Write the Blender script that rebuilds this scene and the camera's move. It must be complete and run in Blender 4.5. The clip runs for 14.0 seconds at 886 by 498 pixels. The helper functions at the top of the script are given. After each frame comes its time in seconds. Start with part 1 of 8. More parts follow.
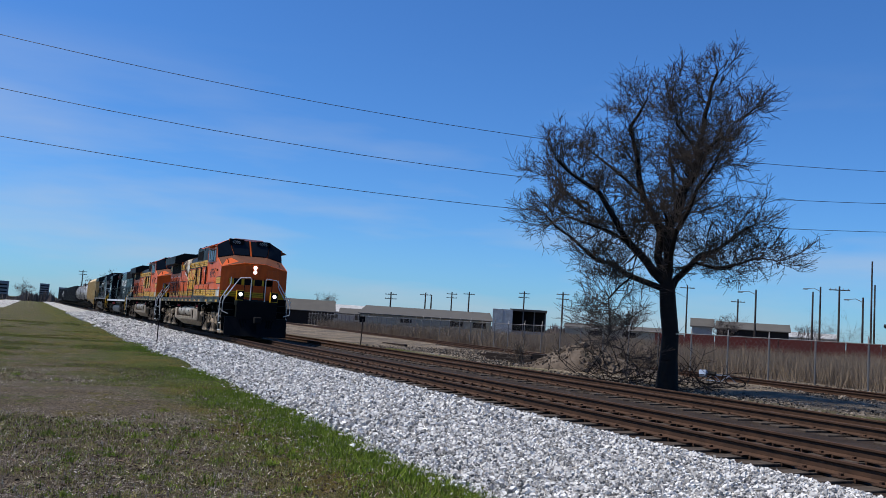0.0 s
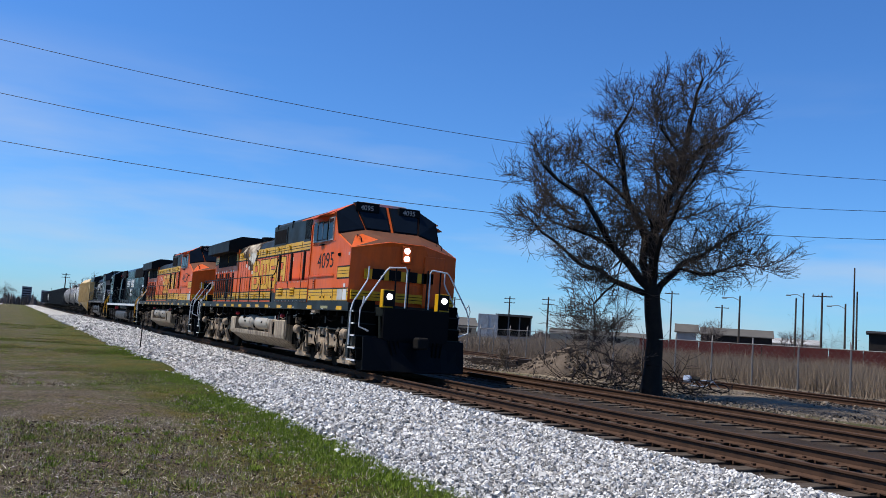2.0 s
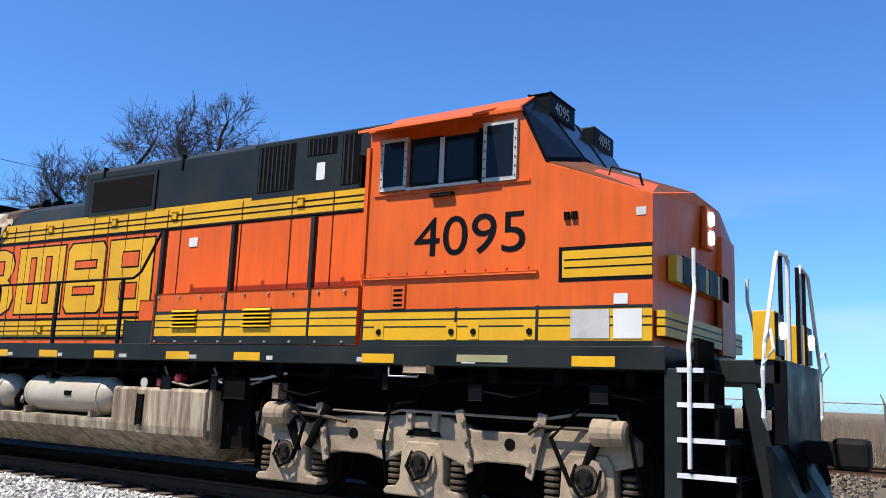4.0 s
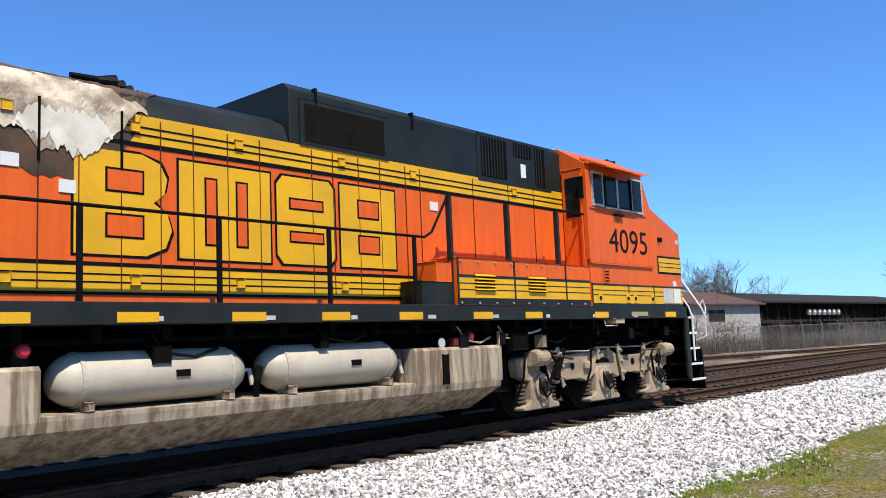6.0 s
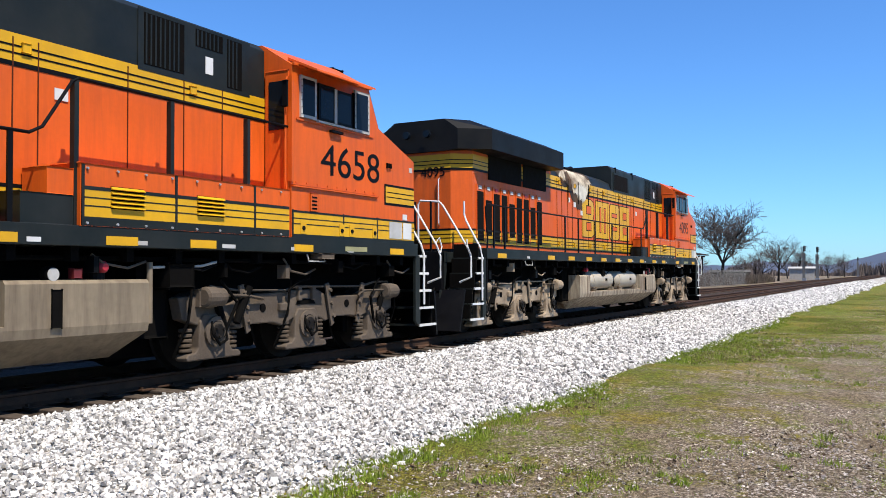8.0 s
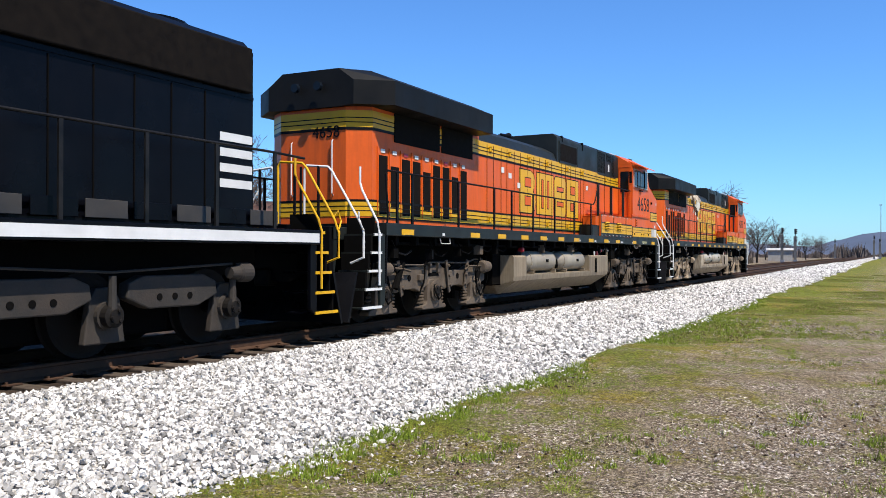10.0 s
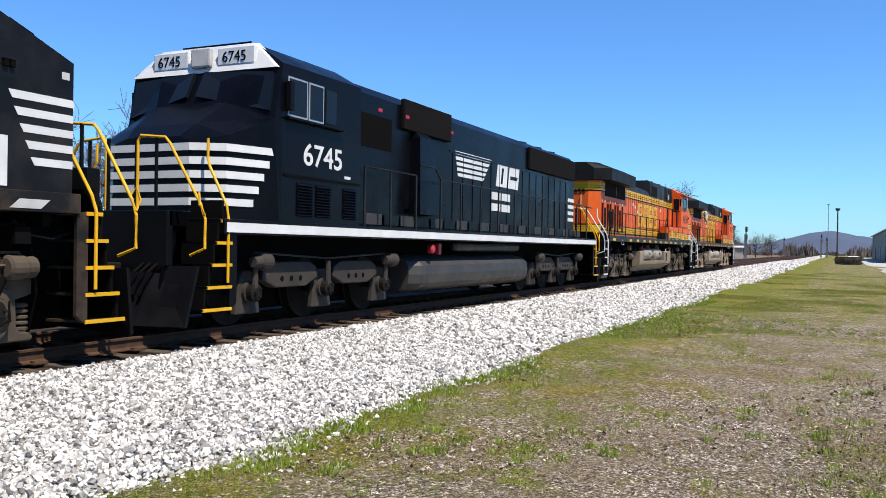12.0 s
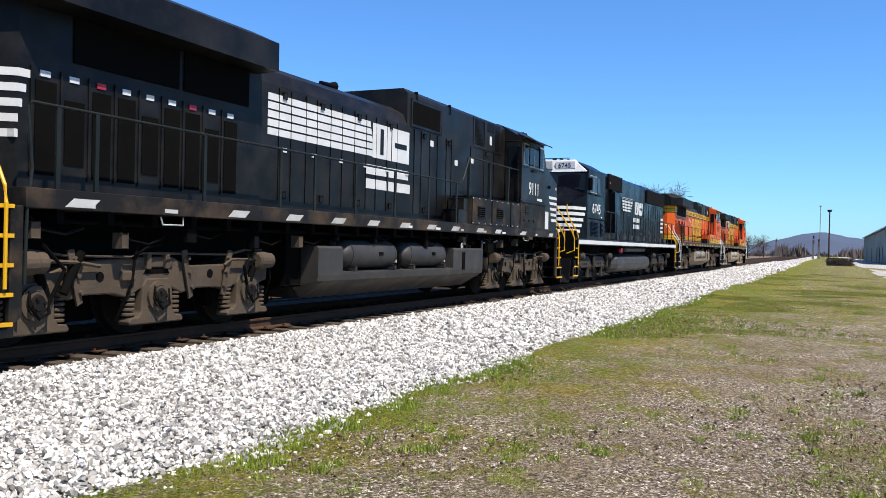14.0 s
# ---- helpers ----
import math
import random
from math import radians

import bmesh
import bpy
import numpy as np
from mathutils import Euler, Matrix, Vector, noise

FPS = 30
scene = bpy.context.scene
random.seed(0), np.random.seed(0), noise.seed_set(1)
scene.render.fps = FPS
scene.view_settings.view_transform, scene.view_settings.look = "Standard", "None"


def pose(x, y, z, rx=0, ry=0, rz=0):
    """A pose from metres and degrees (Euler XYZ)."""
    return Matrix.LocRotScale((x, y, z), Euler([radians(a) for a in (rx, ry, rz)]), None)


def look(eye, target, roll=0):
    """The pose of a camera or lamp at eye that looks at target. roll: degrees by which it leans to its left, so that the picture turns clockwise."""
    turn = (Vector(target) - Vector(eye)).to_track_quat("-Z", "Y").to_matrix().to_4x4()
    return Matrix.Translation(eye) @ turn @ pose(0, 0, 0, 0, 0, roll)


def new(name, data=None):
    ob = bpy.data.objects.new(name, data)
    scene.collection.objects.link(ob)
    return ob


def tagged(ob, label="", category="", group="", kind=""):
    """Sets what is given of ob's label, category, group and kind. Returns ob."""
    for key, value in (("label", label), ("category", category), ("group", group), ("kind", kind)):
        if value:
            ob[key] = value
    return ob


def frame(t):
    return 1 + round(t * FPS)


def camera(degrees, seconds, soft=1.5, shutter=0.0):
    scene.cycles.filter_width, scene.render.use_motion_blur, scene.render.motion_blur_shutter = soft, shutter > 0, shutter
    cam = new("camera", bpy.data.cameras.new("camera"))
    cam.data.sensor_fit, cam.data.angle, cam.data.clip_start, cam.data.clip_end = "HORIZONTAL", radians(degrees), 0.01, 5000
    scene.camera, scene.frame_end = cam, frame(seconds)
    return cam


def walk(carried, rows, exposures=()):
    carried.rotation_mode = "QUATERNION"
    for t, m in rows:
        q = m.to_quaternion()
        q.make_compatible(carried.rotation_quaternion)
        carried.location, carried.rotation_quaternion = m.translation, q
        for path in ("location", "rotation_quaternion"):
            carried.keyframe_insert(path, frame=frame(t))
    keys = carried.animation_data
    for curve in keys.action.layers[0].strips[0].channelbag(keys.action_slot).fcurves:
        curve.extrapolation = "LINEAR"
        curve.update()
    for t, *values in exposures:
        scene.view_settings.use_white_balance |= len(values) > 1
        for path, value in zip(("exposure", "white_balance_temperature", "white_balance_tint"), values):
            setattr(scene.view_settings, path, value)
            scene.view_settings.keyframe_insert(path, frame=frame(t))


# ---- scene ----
# ---- camera ----
EYE_Z = 1.27          # above the rail heads, which are z = 0
TRACK_Y = 9.33        # centre line of the train's track
cam = camera(54.6, 14.0, soft=0.75)


def eye(yaw, pitch, roll):
    return pose(0, 0, EYE_Z, 90 + pitch, roll, yaw)


walk(cam, [
    (0.0, eye(64.32, 4.97, -3.71)), (0.5, eye(64.13, 5.17, -3.9)), (1.0, eye(64.14, 5.12, -3.76)),
    (1.5, eye(63.65, 5.27, -3.98)), (2.0, eye(63.35, 5.35, -3.92)), (2.5, eye(62.35, 5.6, -3.95)),
    (2.7, eye(61.22, 5.68, -4.0)), (3.2, eye(56.2, 6.6, -3.7)), (3.7, eye(44.7, 8.4, -3.0)),
    (4.2, eye(21.5, 10.6, -1.8)), (4.5, eye(4.8, 11.6, -0.9)), (4.8, eye(-10.73, 11.93, -0.07)),
    (5.0, eye(-19.7, 11.75, 0.81)), (5.5, eye(-40.36, 8.5, 2.0)), (6.0, eye(-48.43, 6.29, 2.4)),
    (6.5, eye(-55.39, 3.95, 1.69)), (7.0, eye(-59.08, 3.09, 0.9)), (7.5, eye(-60.88, 1.99, 0.76)),
    (8.0, eye(-61.14, 1.65, 0.24)), (8.5, eye(-60.99, 0.88, 0.06)), (9.0, eye(-61.36, 0.41, 0.19)),
    (9.2, eye(-61.3, 0.5, 0.15)), (10.2, eye(-62.7, 0.2, -0.2)), (11.3, eye(-64.32, -0.2, -0.5)),
    (11.5, eye(-64.88, -0.26, -0.46)), (12.0, eye(-65.27, -0.15, -0.86)), (12.5, eye(-65.49, -0.33, -1.05)),
    (13.0, eye(-65.64, -0.15, -0.88)), (13.5, eye(-65.91, -0.33, -1.32)), (14.0, eye(-65.73, -0.23, -1.24)),
], exposures=[(0.0, 0.06, 6250, 10), (1.6, 0.14, 6330, 10), (2.7, 0.6, 6450, 10), (4.5, 0.76, 6700, 10), (5.5, 0.76, 6700, 10), (6.8, 0.66, 6650, 10), (14.0, 0.7, 6800, 10)])

# ---- sky and sun ----
SUN = Vector((-0.9, -2.0, 3.8)).normalized()
elev, azim = math.asin(SUN.z), math.atan2(SUN.x, SUN.y)
world = bpy.data.worlds.new("sky")
scene.world = world
world.use_nodes = True
wn = world.node_tree
sky = wn.nodes.new("ShaderNodeTexSky")
sky.sky_type, sky.sun_disc = "NISHITA", False
sky.sun_elevation, sky.sun_rotation = elev, azim
sky.air_density, sky.dust_density, sky.ozone_density = 1.0, 0.25, 3.0
wn.nodes["Background"].inputs["Strength"].default_value = 0.071
# thin wisps of cloud low in the sky
geo_n = wn.nodes.new("ShaderNodeTexCoord")
mp = wn.nodes.new("ShaderNodeMapping")
mp.inputs["Scale"].default_value = (1.2, 1.2, 7.0)
mp.inputs["Rotation"].default_value = (0.0, 0.12, 0.3)
nz = wn.nodes.new("ShaderNodeTexNoise")
nz.inputs["Scale"].default_value, nz.inputs["Detail"].default_value, nz.inputs["Roughness"].default_value = 1.6, 5.0, 0.5
rp = wn.nodes.new("ShaderNodeValToRGB")
rp.color_ramp.elements[0].position, rp.color_ramp.elements[0].color = 0.50, (0, 0, 0, 1)
rp.color_ramp.elements[1].position, rp.color_ramp.elements[1].color = 0.74, (0.7, 0.7, 0.7, 1)
sep = wn.nodes.new("ShaderNodeSeparateXYZ")
low = wn.nodes.new("ShaderNodeMapRange")
low.inputs["From Min"].default_value, low.inputs["From Max"].default_value = 0.30, 0.10
mul = wn.nodes.new("ShaderNodeMath")
mul.operation = "MULTIPLY"
mx = wn.nodes.new("ShaderNodeMixRGB")
mx.inputs["Color2"].default_value = (7.0, 7.6, 8.4, 1)
tint = wn.nodes.new("ShaderNodeMixRGB")
tint.blend_type = "MULTIPLY"
tint.inputs["Fac"].default_value = 1.0
tint.inputs["Color2"].default_value = (0.62, 1.12, 1.74, 1)
west_sky = wn.nodes.new("ShaderNodeMapRange")
west_sky.inputs["From Min"].default_value, west_sky.inputs["From Max"].default_value = 0.1, -0.35
mul2 = wn.nodes.new("ShaderNodeMath")
mul2.operation = "MULTIPLY"
wl = wn.links
wl.new(geo_n.outputs["Generated"], mp.inputs["Vector"])
wl.new(mp.outputs["Vector"], nz.inputs["Vector"])
wl.new(nz.outputs["Fac"], rp.inputs["Fac"])
wl.new(geo_n.outputs["Generated"], sep.inputs["Vector"])
wl.new(sep.outputs["Z"], low.inputs["Value"])
wl.new(rp.outputs["Color"], mul.inputs[0])
wl.new(low.outputs["Result"], mul.inputs[1])
wl.new(sep.outputs["X"], west_sky.inputs["Value"])
wl.new(mul.outputs["Value"], mul2.inputs[0])
wl.new(west_sky.outputs["Result"], mul2.inputs[1])
wl.new(mul2.outputs["Value"], mx.inputs["Fac"])
wl.new(sky.outputs["Color"], tint.inputs["Color1"])
wl.new(tint.outputs["Color"], mx.inputs["Color1"])
wl.new(mx.outputs["Color"], wn.nodes["Background"].inputs["Color"])

sun = new("sun", bpy.data.lights.new("sun", "SUN"))
sun.data.energy, sun.data.angle, sun.data.color = 5.0, radians(0.55), (1.0, 0.94, 0.85)
sun.matrix_world = look(SUN * 100, (0, 0, 0))

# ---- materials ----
COLOR_SCALE = 0.72           # lowers every mat() colour, which deepens shade beside the bright sky


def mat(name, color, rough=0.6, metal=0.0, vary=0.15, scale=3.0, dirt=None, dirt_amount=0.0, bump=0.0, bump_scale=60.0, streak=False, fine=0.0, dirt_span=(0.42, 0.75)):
    """Painted or raw surface: two scales of tone, optional dirt in patches or streaks, fine relief."""
    color = tuple(c * COLOR_SCALE for c in color)
    dirt = tuple(c * COLOR_SCALE for c in dirt) if dirt else None
    m = bpy.data.materials.new(name)
    m.use_nodes = True
    nt = m.node_tree
    bs = nt.nodes["Principled BSDF"]
    co = nt.nodes.new("ShaderNodeTexCoord")
    n1 = nt.nodes.new("ShaderNodeTexNoise")
    n1.inputs["Scale"].default_value, n1.inputs["Detail"].default_value = scale, 6.0
    n2 = nt.nodes.new("ShaderNodeTexNoise")
    n2.inputs["Scale"].default_value, n2.inputs["Detail"].default_value = scale * 14, 3.0
    nt.links.new(co.outputs["Object"], n1.inputs["Vector"])
    nt.links.new(co.outputs["Object"], n2.inputs["Vector"])
    add = nt.nodes.new("ShaderNodeMath")
    add.operation = "MULTIPLY_ADD"
    add.inputs[1].default_value, add.inputs[2].default_value = 0.4 + fine, 0.0
    nt.links.new(n2.outputs["Fac"], add.inputs[0])
    sm = nt.nodes.new("ShaderNodeMath")
    nt.links.new(n1.outputs["Fac"], sm.inputs[0])
    nt.links.new(add.outputs["Value"], sm.inputs[1])
    mr = nt.nodes.new("ShaderNodeMapRange")
    mr.inputs["From Min"].default_value, mr.inputs["From Max"].default_value = 0.4, 1.0 + fine
    mr.inputs["To Min"].default_value, mr.inputs["To Max"].default_value = 1 - vary, 1 + vary
    nt.links.new(sm.outputs["Value"], mr.inputs["Value"])
    mixc = nt.nodes.new("ShaderNodeMixRGB")
    mixc.blend_type = "MULTIPLY"
    mixc.inputs["Fac"].default_value = 1.0
    mixc.inputs["Color1"].default_value = (*color, 1)
    nt.links.new(mr.outputs["Result"], mixc.inputs["Color2"])
    out = mixc.outputs["Color"]
    if dirt:
        mp_ = nt.nodes.new("ShaderNodeMapping")
        mp_.inputs["Scale"].default_value = (5.0, 5.0, 0.5) if streak else (1.0, 1.0, 1.0)
        n3 = nt.nodes.new("ShaderNodeTexNoise")
        n3.inputs["Scale"].default_value, n3.inputs["Detail"].default_value, n3.inputs["Roughness"].default_value = 1.7, 6.0, 0.65
        r3 = nt.nodes.new("ShaderNodeMapRange")
        r3.inputs["From Min"].default_value, r3.inputs["From Max"].default_value = dirt_span
        r3.inputs["To Max"].default_value = dirt_amount
        nt.links.new(co.outputs["Object"], mp_.inputs["Vector"])
        nt.links.new(mp_.outputs["Vector"], n3.inputs["Vector"])
        nt.links.new(n3.outputs["Fac"], r3.inputs["Value"])
        md = nt.nodes.new("ShaderNodeMixRGB")
        md.inputs["Color2"].default_value = (*dirt, 1)
        nt.links.new(r3.outputs["Result"], md.inputs["Fac"])
        nt.links.new(out, md.inputs["Color1"])
        out = md.outputs["Color"]
    nt.links.new(out, bs.inputs["Base Color"])
    rr = nt.nodes.new("ShaderNodeMapRange")
    rr.inputs["From Min"].default_value, rr.inputs["From Max"].default_value = 0.3, 0.7
    rr.inputs["To Min"].default_value, rr.inputs["To Max"].default_value = max(0.05, rough - 0.12), min(1, rough + 0.12)
    nt.links.new(n1.outputs["Fac"], rr.inputs["Value"])
    nt.links.new(rr.outputs["Result"], bs.inputs["Roughness"])
    bs.inputs["Metallic"].default_value = metal
    if rough >= 0.7:
        bs.inputs["Specular IOR Level"].default_value = 0.15
    if bump:
        nb = nt.nodes.new("ShaderNodeTexNoise")
        nb.inputs["Scale"].default_value, nb.inputs["Detail"].default_value = bump_scale, 4.0
        bp = nt.nodes.new("ShaderNodeBump")
        bp.inputs["Strength"].default_value, bp.inputs["Distance"].default_value = bump, 0.02
        nt.links.new(co.outputs["Object"], nb.inputs["Vector"])
        nt.links.new(nb.outputs["Fac"], bp.inputs["Height"])
        nt.links.new(bp.outputs["Normal"], bs.inputs["Normal"])
    return m


def glow(name, color, strength):
    m = bpy.data.materials.new(name)
    m.use_nodes = True
    bs = m.node_tree.nodes["Principled BSDF"]
    bs.inputs["Emission Color"].default_value = (*color, 1)
    bs.inputs["Emission Strength"].default_value = strength
    return m


def island(m, lo, hi):
    """Vary a joined material piece by piece."""
    nt = m.node_tree
    bs = nt.nodes["Principled BSDF"]
    src = bs.inputs["Base Color"].links[0].from_socket
    g = nt.nodes.new("ShaderNodeNewGeometry")
    r = nt.nodes.new("ShaderNodeMapRange")
    r.inputs["To Min"].default_value, r.inputs["To Max"].default_value = lo, hi
    mm = nt.nodes.new("ShaderNodeMixRGB")
    mm.blend_type = "MULTIPLY"
    mm.inputs["Fac"].default_value = 1.0
    nt.links.new(g.outputs["Random Per Island"], r.inputs["Value"])
    nt.links.new(src, mm.inputs["Color1"])
    nt.links.new(r.outputs["Result"], mm.inputs["Color2"])
    nt.links.new(mm.outputs["Color"], bs.inputs["Base Color"])
    return m


ORANGE = mat("orange_paint", (0.80, 0.125, 0.012), 0.45, vary=0.12, scale=1.2, dirt=(0.40, 0.075, 0.018), dirt_amount=0.5, bump=0.06, bump_scale=3, streak=True)
YELLOW = mat("yellow_paint", (0.80, 0.43, 0.012), 0.42, vary=0.10, scale=2.0, dirt=(0.40, 0.22, 0.03), dirt_amount=0.35)
GREEN = mat("dark_green_paint", (0.011, 0.015, 0.014), 0.5, vary=0.25, scale=1.2, dirt=(0.034, 0.035, 0.031), dirt_amount=0.45)
WING = mat("sooty_black_paint", (0.007, 0.0075, 0.0078), 0.55, vary=0.3, scale=1.2, dirt=(0.02, 0.019, 0.018), dirt_amount=0.5)
BLACK = mat("black_paint", (0.006, 0.006, 0.007), 0.45, vary=0.25)
NSBLACK = mat("faded_black_paint", (0.0074, 0.0072, 0.0075), 0.4, vary=0.35, scale=0.9, dirt=(0.042, 0.037, 0.033), dirt_amount=0.6, bump=0.05, bump_scale=3)
NSDUST = mat("dust_browned_black_paint", (0.011, 0.0102, 0.0095), 0.6, vary=0.35, scale=1.4, dirt=(0.085, 0.055, 0.032), dirt_amount=0.8, dirt_span=(0.46, 0.66))
NSNAVY = mat("fresh_black_paint", (0.0026, 0.0030, 0.0050), 0.3, vary=0.25, scale=0.8, dirt=(0.011, 0.011, 0.014), dirt_amount=0.3)
WHITE = mat("white_paint", (0.78, 0.78, 0.76), 0.5, vary=0.08, dirt=(0.45, 0.43, 0.40), dirt_amount=0.3)
GRIMEW = mat("grimy_white_paint", (0.58, 0.57, 0.54), 0.6, vary=0.15, dirt=(0.22, 0.19, 0.15), dirt_amount=0.6)
TRUCK = mat("dusty_grey_truck_paint", (0.42, 0.325, 0.225), 0.75, vary=0.3, scale=2.5, dirt=(0.11, 0.075, 0.05), dirt_amount=0.75, bump=0.25, bump_scale=40)
SEAM = mat("shadowed_door_gap", (0.10, 0.022, 0.008), 0.8)
TRUCKB = mat("grimy_brown_truck_paint", (0.135, 0.105, 0.078), 0.75, vary=0.3, scale=2.5, dirt=(0.07, 0.05, 0.035), dirt_amount=0.75, bump=0.25, bump_scale=40)
TANKG = mat("streaked_grey_tank_paint", (0.45, 0.37, 0.26), 0.65, vary=0.25, scale=1.2, dirt=(0.13, 0.072, 0.034), dirt_amount=0.85, streak=True, dirt_span=(0.40, 0.60))
TANKD = mat("dusty_dark_tank_paint", (0.028, 0.026, 0.024), 0.6, vary=0.2, dirt=(0.09, 0.072, 0.055), dirt_amount=0.5)
TRUCKD = mat("dusty_dark_truck_paint", (0.085, 0.066, 0.048), 0.75, vary=0.3, scale=2.5, dirt=(0.13, 0.085, 0.05), dirt_amount=0.6, bump=0.25, bump_scale=40)
TRUCKN = mat("dark_grey_truck_paint", (0.042, 0.038, 0.034), 0.7, vary=0.25, dirt=(0.10, 0.07, 0.05), dirt_amount=0.5, bump=0.2, bump_scale=40)
SILVERD = mat("dulled_silver_air_tank_paint", (0.36, 0.315, 0.24), 0.5, vary=0.2, scale=1.5, dirt=(0.15, 0.11, 0.07), dirt_amount=0.6)
TANKB = mat("soiled_brown_tank_paint", (0.27, 0.21, 0.135), 0.65, vary=0.25, scale=0.9, dirt=(0.10, 0.065, 0.038), dirt_amount=0.7, streak=True)
SILVER = mat("silver_air_tank_paint", (0.52, 0.46, 0.36), 0.45, vary=0.1, scale=2, dirt=(0.28, 0.20, 0.12), dirt_amount=0.5)
# near black, so that parts under the frame look deep in shade
UNDER = mat("underframe_shade_black", (0.006, 0.0055, 0.005), 0.85, vary=0.3)
STEEL = mat("wheel_steel", (0.011, 0.009, 0.0075), 0.75, vary=0.3)
MESHM = mat("dark_grille_mesh", (0.010, 0.0080, 0.0068), 0.8, vary=0.4, scale=8)
BURNT = mat("burnt_bare_metal", (0.70, 0.60, 0.45), 0.7, vary=0.45, scale=3, dirt=(0.20, 0.145, 0.10), dirt_amount=0.9, dirt_span=(0.42, 0.58))
SOOT = mat("soot_scorch", (0.06, 0.045, 0.035), 0.85, vary=0.4, scale=4, dirt=(0.25, 0.12, 0.05), dirt_amount=0.6)
PEELED = mat("peeled_pale_primer", (0.80, 0.76, 0.66), 0.7, vary=0.25, scale=6, dirt=(0.42, 0.33, 0.22), dirt_amount=0.6)
RED = mat("red_paint", (0.45, 0.015, 0.03), 0.5)
REDD = mat("dull_red_paint", (0.16, 0.012, 0.014), 0.6)
ALU = mat("bare_aluminium", (0.55, 0.55, 0.54), 0.4, metal=0.6, vary=0.15)
GLASS = mat("dark_cab_glass", (0.008, 0.012, 0.018), 0.06, vary=0.1)
LAMP = glow("lit_headlamp", (1.0, 0.98, 0.96), 4.0)
RAILS = mat("rail_side_rust", (0.075, 0.040, 0.024), 0.8, vary=0.4, scale=6, bump=0.15)
RAILTOP = mat("rail_head_steel", (0.20, 0.16, 0.13), 0.4, metal=0.6, vary=0.2)
TIE = mat("weathered_tie_wood", (0.062, 0.046, 0.035), 0.9, vary=0.4, scale=5, dirt=(0.21, 0.165, 0.12), dirt_amount=0.7, bump=0.5, bump_scale=30)
for m_, k_ in ((ORANGE, 0.25), (YELLOW, 0.25), (GLASS, 0.14), (NSBLACK, 0.16), (NSNAVY, 0.09), (NSDUST, 0.2), (MESHM, 0.05), (GREEN, 0.22), (BLACK, 0.07), (WING, 0.12), (UNDER, 0.03)):
    m_.node_tree.nodes["Principled BSDF"].inputs["Specular IOR Level"].default_value = k_

# ---- mesh helpers ----


def part(name, bm, material, parent=None, label="", smooth=False):
    me = bpy.data.meshes.new(name)
    bm.normal_update()
    bm.to_mesh(me)
    bm.free()
    me.materials.append(material)
    if smooth:
        me.polygons.foreach_set("use_smooth", [True] * len(me.polygons))
    ob = new(name, me)
    ob.parent = parent
    return tagged(ob, label)


def thing(name, m, label, category, group="", kind=""):
    ob = new(name)
    ob.matrix_world = m
    ob.empty_display_size = 0.3
    return tagged(ob, label, category, group, kind)


def box(x0, x1, y0, y1, z0, z1, bevel=0.0, bm=None):
    b = bmesh.new()
    bmesh.ops.create_cube(b, size=1.0)
    for v in b.verts:
        v.co = Vector((x0 + (v.co.x + 0.5) * (x1 - x0), y0 + (v.co.y + 0.5) * (y1 - y0), z0 + (v.co.z + 0.5) * (z1 - z0)))
    if bevel:
        bmesh.ops.bevel(b, geom=b.edges[:], offset=bevel, segments=2, affect="EDGES", profile=0.5)
    return merge(bm, b)


def merge(bm, b):
    if bm is None:
        return b
    me = bpy.data.meshes.new("tmp")
    b.to_mesh(me)
    b.free()
    bm.from_mesh(me)
    bpy.data.meshes.remove(me)
    return bm


def prism(pts, a0, a1, axis="y", bevel=0.0, bm=None):
    """A closed outline of (x, z) points drawn out along y, or of (y, z) along x, or of (x, y) along z."""
    b = bmesh.new()

    def at(p, a):
        if axis == "y":
            return (p[0], a, p[1])
        if axis == "x":
            return (a, p[0], p[1])
        return (p[0], p[1], a)
    lo = [b.verts.new(at(p, a0)) for p in pts]
    hi = [b.verts.new(at(p, a1)) for p in pts]
    n = len(pts)
    b.faces.new(lo)
    b.faces.new(hi[::-1])
    for i in range(n):
        b.faces.new((lo[i], hi[i], hi[(i + 1) % n], lo[(i + 1) % n]))
    bmesh.ops.recalc_face_normals(b, faces=b.faces[:])
    if bevel:
        bmesh.ops.bevel(b, geom=b.edges[:], offset=bevel, segments=2, affect="EDGES", profile=0.5)
    return merge(bm, b)


def loft(rings, bm=None, closed=True):
    """Skin of equal-length rings of points, with end caps."""
    b = bmesh.new()
    vs = [[b.verts.new(p) for p in r] for r in rings]
    n = len(rings[0])
    for r0, r1 in zip(vs, vs[1:]):
        for i in range(n):
            b.faces.new((r0[i], r0[(i + 1) % n], r1[(i + 1) % n], r1[i]))
    if closed:
        b.faces.new(vs[0][::-1])
        b.faces.new(vs[-1])
    bmesh.ops.recalc_face_normals(b, faces=b.faces[:])
    return merge(bm, b)


def tube(pts, r, n=6, bm=None):
    """A round bar along points; r one radius or one for each point."""
    pts = [Vector(p) for p in pts]
    rs = r if isinstance(r, (list, tuple)) else [r] * len(pts)
    rings = []
    for i, p in enumerate(pts):
        d = (pts[min(i + 1, len(pts) - 1)] - pts[max(i - 1, 0)]).normalized()
        a = d.cross(Vector((0, 0, 1)) if abs(d.z) < 0.9 else Vector((1, 0, 0))).normalized()
        c = d.cross(a)
        rings.append([p + rs[i] * (a * math.cos(2 * math.pi * k / n) + c * math.sin(2 * math.pi * k / n)) for k in range(n)])
    return loft(rings, bm)


